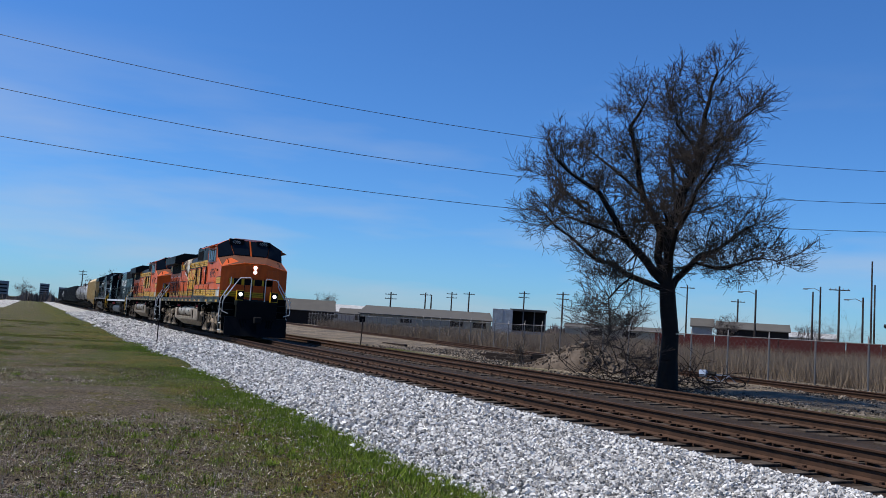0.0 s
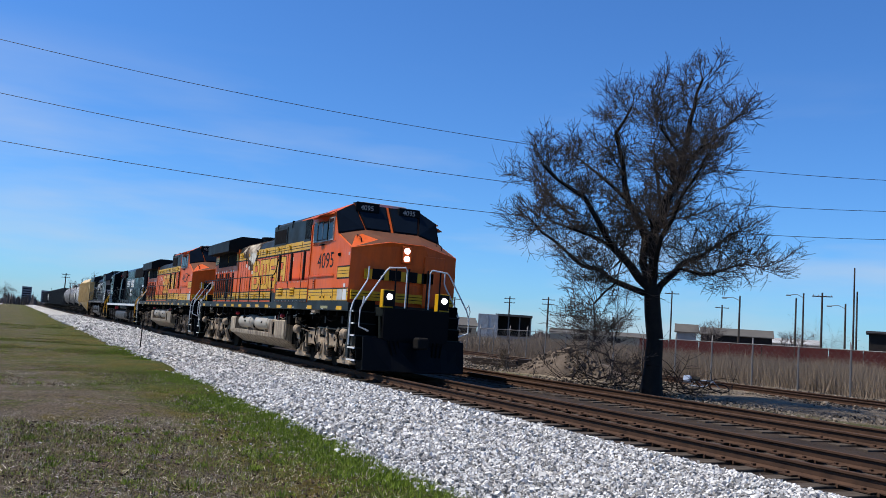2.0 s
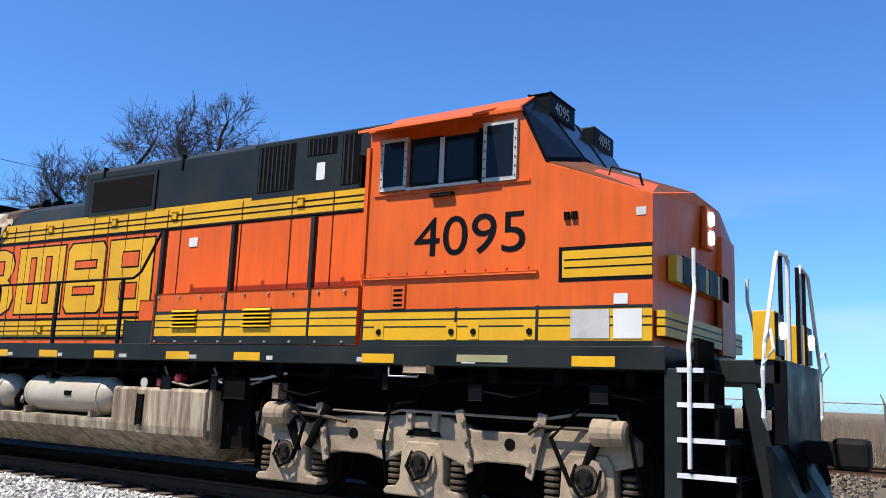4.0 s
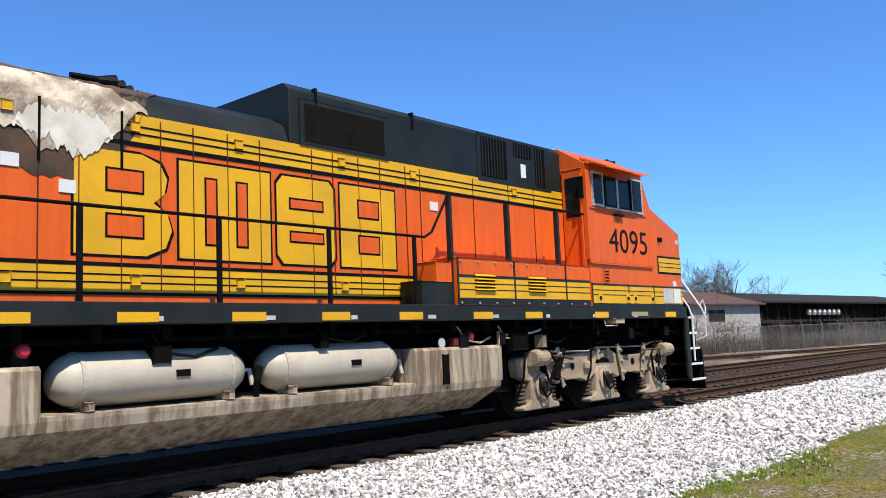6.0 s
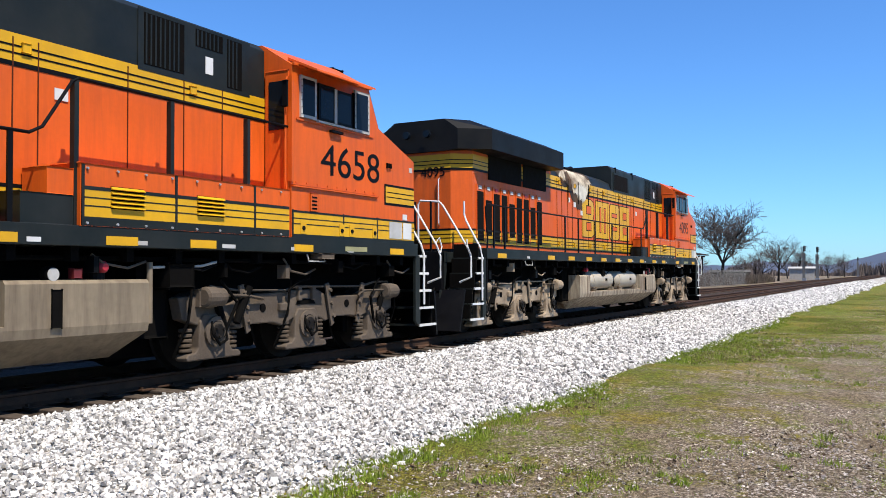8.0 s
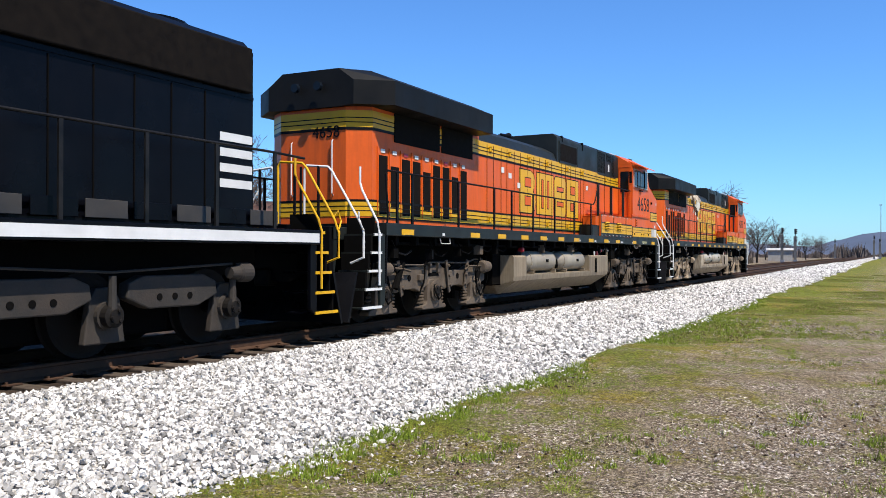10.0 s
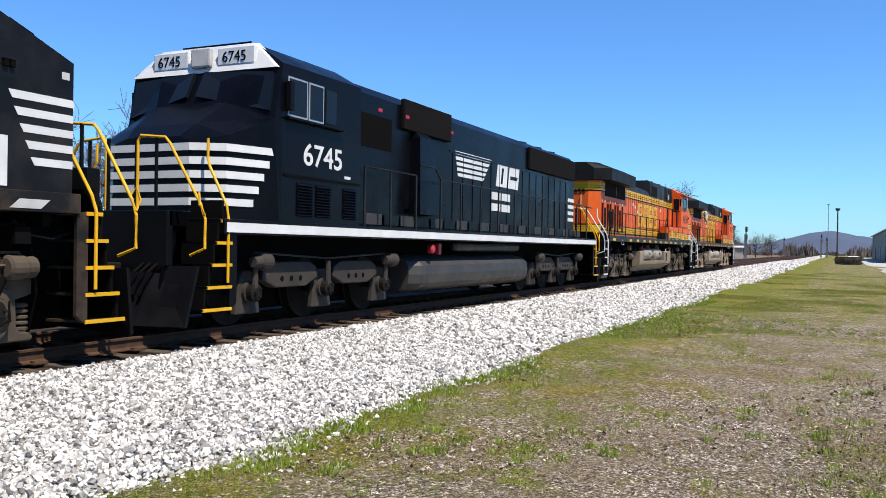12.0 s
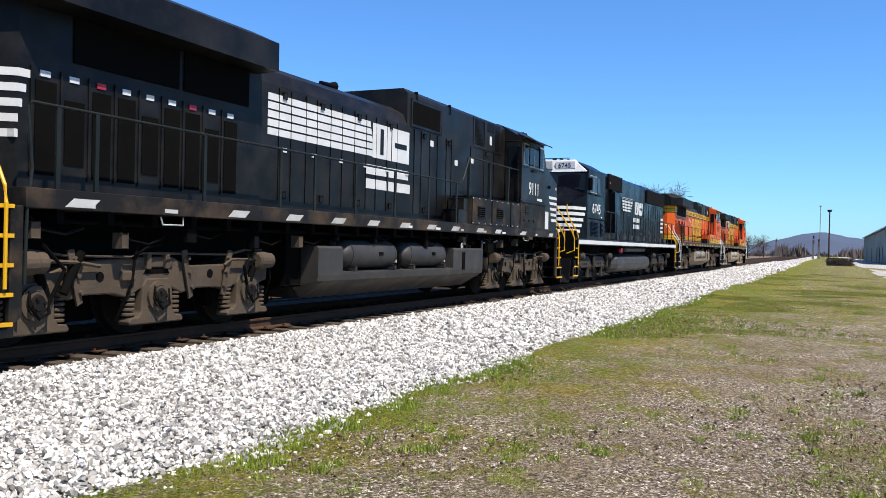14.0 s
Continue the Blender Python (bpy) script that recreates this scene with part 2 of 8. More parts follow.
def drum(c, axis, length, profile, n=20, bm=None):
    """A turned shape round an axis: profile of (along, radius)."""
    c = Vector(c)
    ax = {"x": Vector((1, 0, 0)), "y": Vector((0, 1, 0)), "z": Vector((0, 0, 1))}[axis]
    u = {"x": Vector((0, 1, 0)), "y": Vector((1, 0, 0)), "z": Vector((1, 0, 0))}[axis]
    w = ax.cross(u)
    rings = [[c + ax * a * length + r * (u * math.cos(2 * math.pi * k / n) + w * math.sin(2 * math.pi * k / n)) for k in range(n)] for a, r in profile]
    return loft(rings, bm)


def lettering(text, size, x, y, z, material, parent, name="number", mirror=1, weight=0.0, stretch=1.0, turn=None, label=""):
    """Raised characters on a side wall (facing -y for mirror 1), from the left foot of the line at (x, z)."""
    cu = bpy.data.curves.new("tmp", "FONT")
    cu.body, cu.size, cu.extrude, cu.offset = text, size, 0.003, weight
    cu.resolution_u = 4
    ob = bpy.data.objects.new("tmp", cu)
    scene.collection.objects.link(ob)
    me = bpy.data.meshes.new_from_object(ob.evaluated_get(bpy.context.evaluated_depsgraph_get()))
    bpy.data.objects.remove(ob)
    bpy.data.curves.remove(cu)
    if turn is None:
        turn = pose(0, 0, 0, 90, 0, 0) if mirror > 0 else pose(0, 0, 0, 90, 0, 180)
    place = Matrix.Translation((x, y, z)) @ turn @ Matrix.Diagonal((stretch, 1, 1, 1))
    # islands that overlap along the line belong to one character
    bm = bmesh.new()
    bm.from_mesh(me)
    bpy.data.meshes.remove(me)
    seen, runs = set(), []
    for v0 in bm.verts:
        if v0 in seen:
            continue
        todo, isle = [v0], []
        seen.add(v0)
        while todo:
            v = todo.pop()
            isle.append(v)
            for e in v.link_edges:
                o = e.other_vert(v)
                if o not in seen:
                    seen.add(o)
                    todo.append(o)
        runs.append([min(v.co.x for v in isle), max(v.co.x for v in isle)])
    runs.sort()
    spans = [runs[0]]
    for a, b in runs[1:]:
        if a < spans[-1][1] - 0.004:
            spans[-1][1] = max(b, spans[-1][1])
        else:
            spans.append([a, b])
    for a, b in spans:
        one = bm.copy()
        bmesh.ops.delete(one, geom=[v for v in one.verts if not a - 1e-4 <= v.co.x <= b + 1e-4], context="VERTS")
        one.transform(place)
        part("digit", one, material, parent, label)
    bm.free()


def raw(name, verts, faces, material, parent=None, smooth=False):
    """One mesh out of arrays of corners and equal-sided faces."""
    verts, faces = np.asarray(verts, np.float32), np.asarray(faces, np.int32)
    me = bpy.data.meshes.new(name)
    k = faces.shape[1]
    me.vertices.add(len(verts))
    me.vertices.foreach_set("co", verts.ravel())
    me.loops.add(faces.size)
    me.loops.foreach_set("vertex_index", faces.ravel())
    me.polygons.add(len(faces))
    me.polygons.foreach_set("loop_start", np.arange(0, faces.size, k, dtype=np.int32))
    me.polygons.foreach_set("use_smooth", np.full(len(faces), smooth))
    me.update(calc_edges=True)
    me.materials.append(material)
    ob = new(name, me)
    ob.parent = parent
    return ob


# ---- locomotives ----
WHEELS = []           # (wheelset, its place on the vehicle, vehicle's heading)
R_WHEEL = 0.53


def wheelset(parent, x, heading=1, r=R_WHEEL):
    bm = None
    for s in (-1, 1):
        bm = drum((0, s * 0.72, 0), "y", s * 1.0, [(0.06, 0.16), (0.06, r - 0.07), (0.075, r - 0.01), (-0.045, r), (-0.07, r + 0.025), (-0.09, r - 0.05), (-0.05, 0.2), (-0.09, 0.13)], 28, bm)
    bm = drum((0, -1.0, 0), "y", 2.0, [(0, 0.085), (1, 0.085)], 12, bm)
    for s in (-1, 1):                      # bearing cap with bolts
        bm = drum((0, s * 1.0, 0), "y", s, [(0, 0.14), (0.32, 0.14), (0.34, 0.09), (0.36, 0.085)], 16, bm)
        for k in range(3):
            a = k * 2.094
            bm = drum((0.07 * math.cos(a), s * 1.34, 0.07 * math.sin(a)), "y", s, [(0, 0.022), (0.045, 0.022)], 6, bm)
    ob = part("wheelset", bm, STEEL, parent)
    ob.location = (x, 0, r)
    WHEELS.append((ob, Vector((x, 0, r)), heading, r))
    return ob


def coil(c, r, h, n, parent, material):
    bm = None
    for k in range(n):
        z = h * (k + 0.5) / n
        bm = drum((c[0], c[1], c[2] + z), "z", h / n * 0.36, [(-1, r * 0.8), (-0.5, r), (0.5, r), (1, r * 0.8)], 12, bm)
    part("spring", bm, material, parent)


def truck_ge(loco, axles, m_frame, flip=1):
    """Cast three-axle truck: side frames with pedestals, coil springs, brake cylinders, pipes and dampers."""
    x0, x1, x2 = sorted(axles)
    t = part("truck", box(x0 - 0.3, x2 + 0.3, -0.55, 0.55, 0.62, 0.86, 0.03), UNDER, loco)
    for s in (-1, 1):
        y0, y1 = (s * 1.24, s * 1.06)
        # long beam with raised ends and a dip between the axles
        top = [(x0 - 0.62, 0.98), (x0 - 0.2, 1.02), (x0 + 0.25, 0.86), (x0 + 0.55, 0.98), (x1 - 0.25, 1.04), (x1 + 0.3, 1.04), (x1 + 0.62, 0.92), (x2 - 0.5, 0.93), (x2 - 0.2, 1.02), (x2 + 0.35, 1.0), (x2 + 0.5, 0.9)]
        bot = [(x2 + 0.5, 0.68), (x2 + 0.28, 0.62), (x2 - 0.28, 0.62), (x2 - 0.5, 0.56), (x2 - 0.75, 0.60), (x1 + 0.75, 0.60), (x1 + 0.5, 0.54), (x1 + 0.3, 0.62), (x1 - 0.3, 0.62), (x1 - 0.5, 0.52), (x1 - 0.75, 0.58), (x0 + 0.75, 0.58), (x0 + 0.5, 0.53), (x0 + 0.28, 0.62), (x0 - 0.3, 0.62), (x0 - 0.55, 0.70)]
        part("side_frame", prism(top + bot, y0, y1, bevel=0.02), m_frame, t)
        for xa in (x0, x1, x2):
            ped = [(xa - 0.48, 0.17), (xa + 0.48, 0.17), (xa + 0.50, 0.21), (xa + 0.46, 0.26), (xa + 0.34, 0.27), (xa + 0.29, 0.33), (xa + 0.27, 0.66), (xa + 0.2, 0.76), (xa - 0.2, 0.76), (xa - 0.27, 0.66), (xa - 0.29, 0.33), (xa - 0.34, 0.27), (xa - 0.46, 0.26), (xa - 0.50, 0.21)]
            bm = prism(ped, s * 1.27, s * 1.06, bevel=0.018)
            bm = drum((xa, s * 1.25, 0.53), "y", s, [(0, 0.2), (0.06, 0.2), (0.065, 0.15)], 20, bm)
            part("axle_box", bm, m_frame, t)
            for dx in (-0.41, 0.41):
                coil((xa + dx, s * 1.15, 0.27), 0.09, 0.32, 5, t, TRUCKD)
        # dark discs on the beam, put on for the shade in its holes
        for xh in ((x0 + x1) / 2, (x1 + x2) / 2 + 0.1):
            part("hole_disc", drum((xh, s * 1.235, 0.80), "y", s, [(0, 0.062), (0.012, 0.062)], 14), UNDER, t)
        # brake cylinders at both ends, hoses and pipes
        for xb, d in ((x0 - 0.12, 1), (x2 + 0.25, -1)):
            bm = drum((xb - 0.17, s * 1.34, 0.98), "x", 0.36, [(0, 0.1), (0.06, 0.135), (0.55, 0.135), (0.62, 0.12), (0.94, 0.12), (1.0, 0.08)], 16)
            bm = box(xb - 0.2, xb - 0.12, s * 1.2, s * 1.3, 0.86, 1.08, 0.01, bm)
            part("brake_cylinder", bm, m_frame, t)
            part("damper", tube([(xb + 0.1 * d, s * 1.28, 1.0), (xb + 0.3 * d, s * 1.28, 0.55)], [0.06, 0.045], 8), UNDER, t)
        part("pipe", tube([(x0 - 0.1, s * 1.27, 1.12), (x0 + 0.4, s * 1.27, 1.06), (x1 - 0.5, s * 1.27, 1.04), (x1 - 0.3, s * 1.27, 1.09), (x2 - 0.5, s * 1.27, 1.07), (x2 - 0.1, s * 1.27, 1.14), (x2 + 0.3, s * 1.27, 1.14), (x2 + 0.38, s * 1.27, 1.0)], 0.018, 6), m_frame, t)
        # brake rigging, dampers, sand pipes and hose loops
        for xa, d in ((x0, 1), (x1, 1), (x2, -1)):
            part("brake_head", prism([(xa + d * 0.5, 0.30), (xa + d * 0.62, 0.32), (xa + d * 0.66, 0.7), (xa + d * 0.56, 0.86), (xa + d * 0.5, 0.7)], s * 0.82, s * 1.0, bevel=0.012), UNDER, t)
            part("brake_lever", prism([(xa + d * 0.42, 1.12), (xa + d * 0.52, 1.14), (xa + d * 0.66, 0.5), (xa + d * 0.58, 0.46)], s * 1.30, s * 1.265, bevel=0.006), m_frame, t)
            bm = None
            for k in range(3):
                bm = drum((xa + d * (0.53 + 0.045 * k), s * 1.30, 1.02 - 0.2 * k), "y", s, [(0, 0.034), (0.035, 0.028)], 8, bm)
            part("pin", bm, m_frame, t)
            part("hose_loop", tube([(xa - 0.1, s * 1.30, 0.66), (xa - 0.13, s * 1.37, 0.5), (xa - 0.02, s * 1.38, 0.36), (xa + 0.12, s * 1.37, 0.42), (xa + 0.16, s * 1.3, 0.62)], 0.02, 6), UNDER, t)
            part("sand_pipe", tube([(xa - d * 0.42, s * 1.3, 1.2), (xa - d * 0.5, s * 1.3, 0.7), (xa - d * 0.56, s * 1.1, 0.22)], 0.02, 6), UNDER, t)
            part("cap_ring", drum((xa, s * 1.315, 0.53), "y", s, [(0, 0.13), (0.02, 0.13), (0.02, 0.08), (0.035, 0.075)], 16), TRUCKD, t)
        part("brake_rod", tube([(x0 + 0.1, s * 1.33, 1.0), (x0 + 0.55, s * 1.33, 0.98), (x0 + 0.9, s * 1.3, 0.93)], 0.026, 6), TRUCKD, t)
        part("brake_rod", tube([(x2 + 0.1, s * 1.33, 1.0), (x2 - 0.5, s * 1.33, 1.0), (x2 - 0.62, s * 1.3, 0.92)], 0.022, 6), TRUCKD, t)
        part("strut", tube([(x0 + 0.62, s * 1.29, 1.1), (x0 + 0.36, s * 1.31, 0.62)], [0.065, 0.05], 10), UNDER, t)
        part("cable", tube([(x1 - 0.5, s * 1.3, 1.02), (x1 - 0.3, s * 1.34, 1.16), (x1 - 0.05, s * 1.34, 1.2), (x1 + 0.02, s * 1.34, 1.34)], 0.016, 6), UNDER, t)
        # dark patch laid on the frame as the shade of a pocket
        part("pocket_patch", prism([(x1 - 0.24, 0.82), (x1 + 0.24, 0.82), (x1 + 0.18, 0.90), (x1 - 0.18, 0.90)], s * 1.238, s * 1.246), UNDER, t)
        part("lug", box(x1 - 0.65, x1 - 0.42, s * 1.3, s * 1.2, 0.74, 0.86, 0.015), m_frame, t)
        for xb in (x1 - 0.22, x1 + 0.12):
            part("bracket", box(xb, xb + 0.08, s * 1.29, s * 1.2, 0.88, 1.1, 0.01), m_frame, t)
    for xa in axles:
        wheelset(loco, xa, flip)
    return t


def coupler(loco, x, d, m_hose):
    bm = box(min(x, x + d * 0.55), max(x, x + d * 0.55), -0.09, 0.09, 0.76, 0.98, 0.02)
    bm = box(min(x + d * 0.45, x + d * 0.78), max(x + d * 0.45, x + d * 0.78), -0.2, 0.12, 0.72, 1.02, 0.05, bm)
    part("coupler", bm, STEEL, loco)
    for y in (-0.75, -0.62, -0.5, 0.5, 0.62, 0.75):
        part("hose", tube([(x, y, 1.0), (x + d * 0.22, y, 0.86), (x + d * 0.3, y * 0.9, 0.55), (x + d * 0.2, y * 0.8, 0.38)], 0.022, 6), m_hose, loco)


def steps(loco, x_in, d, m_plate, m_edge, m_rail, ys=1.53, reach=0.0):
    """Corner stairs, end plates and grab rails at one end; d is the way out of the loco."""
    def span(a, b):
        return min(x_in + d * a, x_in + d * b), max(x_in + d * a, x_in + d * b)
    for s in (-1, 1):
        st = part("stairwell", prism([(x_in, 1.6), (x_in, 0.42), (x_in + d * 0.1, 0.34), (x_in + d * 0.16, 0.34), (x_in + d * 0.16, 1.6)], s * ys, s * (ys - 0.06), bevel=0.008), m_plate, loco)
        out = [(x_in + d * 0.62, 1.72), (x_in + d * 0.95, 0.3), (x_in + d * 0.75, 0.3), (x_in + d * 0.5, 1.72)]
        part("string", prism(out, s * (ys - 0.62), s * (ys - 0.66)), m_plate, st)
        for k in range(5):
            z = 0.36 + k * 0.31
            a0, a1 = 0.12, 0.72 - k * 0.09
            xa, xb = span(a0, a1)
            part("tread", box(xa, xb, s * ys, s * (ys - 0.62), z - 0.03, z, 0.0), m_plate, st)
            part("tread_edge", box(xa, xb, s * (ys + 0.012), s * (ys - 0.02), z - 0.035, z + 0.008), m_edge, st)
            xa, xb = span(a1 - 0.1, a1 - 0.06)
            part("riser", box(xa, xb, s * (ys - 0.04), s * (ys - 0.6), z, z + 0.28), UNDER, st)
        # two grab rails beside the stairs: along the hood side and on the outer edge
        xi, xo = x_in + d * 0.24, x_in + d * (0.72 + reach)
        part("grab_rail", tube([(xi, s * (ys + 0.03), 0.72), (xi, s * (ys + 0.03), 1.62), (xi - d * 0.02, s * (ys - 0.02), 1.8), (xi - d * 0.06, s * (ys - 0.36), 2.36), (xi - d * 0.08, s * (ys - 0.42), 2.5), (xi - d * 0.08, s * (ys - 0.42), 2.78)], 0.021, 8), m_rail, loco)
        part("grab_rail", tube([(xo - d * 0.02, s * (ys - 0.25), 1.1), (xo, s * (ys + 0.02), 1.2), (xo, s * (ys + 0.02), 1.6), (xo, s * (ys - 0.06), 1.8), (xo, s * (ys - 0.62), 2.66), (xo, s * (ys - 0.7), 2.74), (xo, s * (ys - 1.15), 2.78), (xo, s * (ys - 1.2), 2.7), (xo, s * (ys - 1.2), 1.74)], 0.021, 8), m_rail, loco)
        part("rail_hoop", tube([(xo, s * (ys + 0.02), 1.65), (xo + d * 0.09, s * ys, 1.78), (xo + d * 0.06, s * (ys - 0.04), 1.95), (xo, s * (ys - 0.08), 1.84)], 0.016, 6), m_rail, loco)
        for yy in (0.25, 0.62):
            part("rail_post", box(xo - 0.03, xo + 0.01, s * yy, s * (yy + 0.03), 1.7, 2.76), BLACK, loco)
    # end plate, deck beyond the hood, plough
    xa, xb = span(-0.1, 0.75 + reach)
    part("end_deck", box(xa, xb, -0.92, 0.92, 1.5, 1.72, 0.01), m_plate, loco)
    xa, xb = span(0.68 + reach, 0.8 + reach)
    part("end_plate", prism([(-0.92, 1.72), (0.92, 1.72), (0.92, 0.95), (0.6, 0.8), (-0.6, 0.8), (-0.92, 0.95)], xa, xb, "x", 0.01), BLACK, loco)
    pl = [[(x_in + d * (0.75 + reach), y, 0.95), (x_in + d * (0.98 + 0.35 * (1 - abs(y) / 1.45)), y, 0.14), (x_in + d * (0.93 + 0.35 * (1 - abs(y) / 1.45)), y, 0.12), (x_in + d * (0.7 + reach), y, 0.95)] for y in (-1.42, -0.7, 0.0, 0.7, 1.42)]
    part("plough", loft(pl), BLACK, loco)
    coupler(loco, x_in + d * 0.75, d, UNDER)


def railing(loco, xs, z0, z1, y, m_post, m_rail, ends=None):
    for s in (-1, 1):
        for x in xs:
            part("handrail_post", box(x - 0.028, x + 0.028, s * y - 0.014, s * y + 0.014, z0, z1), m_post, loco)
        pts = [(x, s * y, z1) for x in (min(xs), max(xs))]
        if ends:
            pts = [(x, s * (y + dy), z) for x, dy, z in ends[0]] + pts + [(x, s * (y + dy), z) for x, dy, z in ends[1]]
        part("handrail", tube(pts, 0.019, 8), m_rail, loco)


def ring(pts, x):
    return [(x, y, z) for y, z in pts]


def emblem(parent, x, z, w, h, y, outline, slots, fill, edge=None, ground=None):
    """A flat painted shape: outline and inner slots in unit coordinates, an optional dark border."""
    def put(pts, grow_, y0, y1):
        cx, cz = sum(p[0] for p in pts) / len(pts), sum(p[1] for p in pts) / len(pts)
        return prism([(x + w * p[0] + grow_ * (1 if p[0] > cx else -1), z + h * p[1] + grow_ * (1 if p[1] > cz else -1)) for p in pts], y0, y1)
    if edge:
        a = part("lettering_shape", put(outline, 0.028, y, y - 0.004), edge, parent)
        part("lettering_face", put(outline, 0.0, y - 0.004, y - 0.008), fill, a)
    else:
        a = part("lettering_shape", put(outline, 0.0, y - 0.004, y - 0.008), fill, parent)
    for sl in slots:
        if edge:
            part("lettering_gap", put(sl, 0.0, y - 0.008, y - 0.011), edge, a)
            part("lettering_gap", put(sl, -0.024, y - 0.011, y - 0.014), ground, a)
        else:
            part("lettering_gap", put(sl, 0.0, y - 0.008, y - 0.012), ground, a)


SLAB = [(0, 0), (1, 0), (1, 1), (0, 1)]
ROUND = [(0.1, 0), (0.9, 0), (1, 0.1), (1, 0.9), (0.9, 1), (0.1, 1), (0, 0.9), (0, 0.1)]
LOBES = [(0, 0), (0.72, 0), (0.93, 0.09), (1, 0.27), (0.95, 0.43), (0.8, 0.53), (0.92, 0.63), (0.95, 0.78), (0.87, 0.93), (0.68, 1), (0, 1)]


def dash(name, label, number, orange=True, burnt=False):
    """Wide-cab six-axle diesel: nose corner at x = 0, facing +x, rail heads z = 0."""
    loco = thing(name, Matrix(), label, "locomotive", "locomotives of the train")
    body = ORANGE if orange else NSBLACK
    roof = GREEN if orange else NSBLACK
    sill = GREEN if orange else NSDUST
    frame_m = (TRUCK if burnt else TRUCKB) if orange else TRUCKD
    tank_m = (TANKG if burnt else TANKB) if orange else TANKD
    silver_m = (SILVER if burnt else SILVERD) if orange else TANKD
    low_m = body if orange else NSDUST
    railing_w = WHITE if orange else YELLOW
    # frame and deck
    part("sill", box(-19.3, 0.12, -1.56, 1.56, 1.58, 1.80, 0.008), sill, loco)
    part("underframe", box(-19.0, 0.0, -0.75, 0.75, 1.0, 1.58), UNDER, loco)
    # near-black boxes added to close the lit gaps under the frame
    part("centre_filler", box(-13.6, -5.7, -0.6, 0.6, 0.45, 1.0), UNDER, loco)
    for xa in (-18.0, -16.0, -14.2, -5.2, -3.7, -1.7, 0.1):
        part("gap_filler", box(xa - 0.62, xa + 0.62, -0.6, 0.6, 0.2, 1.05, 0.05), UNDER, loco)
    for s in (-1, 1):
        # added panels and blocks that darken the view past tank and trucks
        part("side_filler", box(-13.9, -13.45, s * 0.6, s * 1.1, 0.55, 1.5, 0.03), UNDER, loco)
        part("side_filler", box(-19.2, -0.1, s * 0.75, s * 0.82, 1.05, 1.58), UNDER, loco)
        part("side_filler", box(-5.85, -5.35, s * 0.6, s * 1.15, 0.5, 1.45, 0.03), UNDER, loco)
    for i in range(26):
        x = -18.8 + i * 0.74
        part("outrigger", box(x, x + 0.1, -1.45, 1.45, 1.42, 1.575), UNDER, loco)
    for s in (-1, 1):
        part("conduit", tube([(-18.6, s * 1.3, 1.45), (-12, s * 1.32, 1.43), (-6, s * 1.3, 1.46), (-0.4, s * 1.3, 1.44)], 0.03, 6), UNDER, loco)
        part("conduit", tube([(-5.8, s * 1.38, 1.36), (-5.0, s * 1.4, 1.38), (-4.6, s * 1.4, 1.46)], 0.018, 6), GRIMEW, loco)
        part("equipment_box", box(-5.6, -5.2, s * 1.25, s * 1.45, 1.12, 1.4, 0.03), UNDER, loco)
        part("step_bracket", box(-2.75, -2.45, s * 1.4, s * 1.6, 1.5, 1.575, 0.01), frame_m, loco)
    rnd = random.Random(len(number) + int(number))
    for s in (-1, 1):
        # pipes, hoses, brackets and valves hung below the sill
        for k in range(16):
            x = -18.9 + k * 1.2 + rnd.uniform(-0.3, 0.3)
            if -13.4 < x < -6.0 and k % 2:
                continue
            z = rnd.uniform(1.25, 1.42)
            part("hanger", box(x, x + rnd.uniform(0.06, 0.2), s * 1.30, s * 1.44, z - 0.1, z + 0.08, 0.01), rnd.choice((UNDER, frame_m, BLACK)), loco)
            part("air_pipe", tube([(x, s * 1.4, 1.5), (x + 0.15, s * 1.42, z), (x + 0.5, s * 1.4, z - 0.05), (x + 0.8, s * 1.36, z + 0.03)], 0.016, 6), rnd.choice((UNDER, UNDER, BLACK, frame_m)), loco)
        for x0, x1 in ((-18.9, -15.0), (-4.6, -0.8)):
            part("sander_hose", tube([(x0, s * 1.33, 1.2), (x0 + 0.3, s * 1.36, 0.9), (x0 + 0.1, s * 1.3, 0.45)], 0.025, 6), UNDER, loco)
            part("sander_hose", tube([(x1, s * 1.33, 1.2), (x1 - 0.3, s * 1.36, 0.9), (x1 - 0.1, s * 1.3, 0.45)], 0.025, 6), UNDER, loco)
            part("step_handle", tube([((x0 + x1) / 2 - 0.3, s * 1.52, 1.56), ((x0 + x1) / 2 - 0.28, s * 1.54, 1.46), ((x0 + x1) / 2 + 0.1, s * 1.54, 1.46), ((x0 + x1) / 2 + 0.12, s * 1.52, 1.56)], 0.012, 6), GRIMEW, loco)
        for k in range(14):
            x = -18.6 + k * 1.38
            part("sill_notice", box(x, x + rnd.choice((0.1, 0.16, 0.24)), s * 1.56, s * 1.565, 1.61, 1.66), rnd.choice((GRIMEW, GRIMEW, WHITE)), loco)
    # reflective pads along the sill
    for x in (-18.79, -15.95, -14.55, -13.2, -11.95, -10.65, -9.4, -8.1, -6.6, -5.35, -3.35, -0.8):
        for s in (-1, 1):
            if orange:
                part("reflector", box(x, x + 0.44, s * 1.56, s * 1.566, 1.6, 1.7), YELLOW, loco)
            else:
                part("reflector", prism([(x, 1.61), (x + 0.38, 1.61), (x + 0.5, 1.71), (x + 0.12, 1.71)], s * 1.56, s * 1.566), GRIMEW, loco)
    # long hood: engine section, radiator section and equipment section behind the cab
    w = 1.07
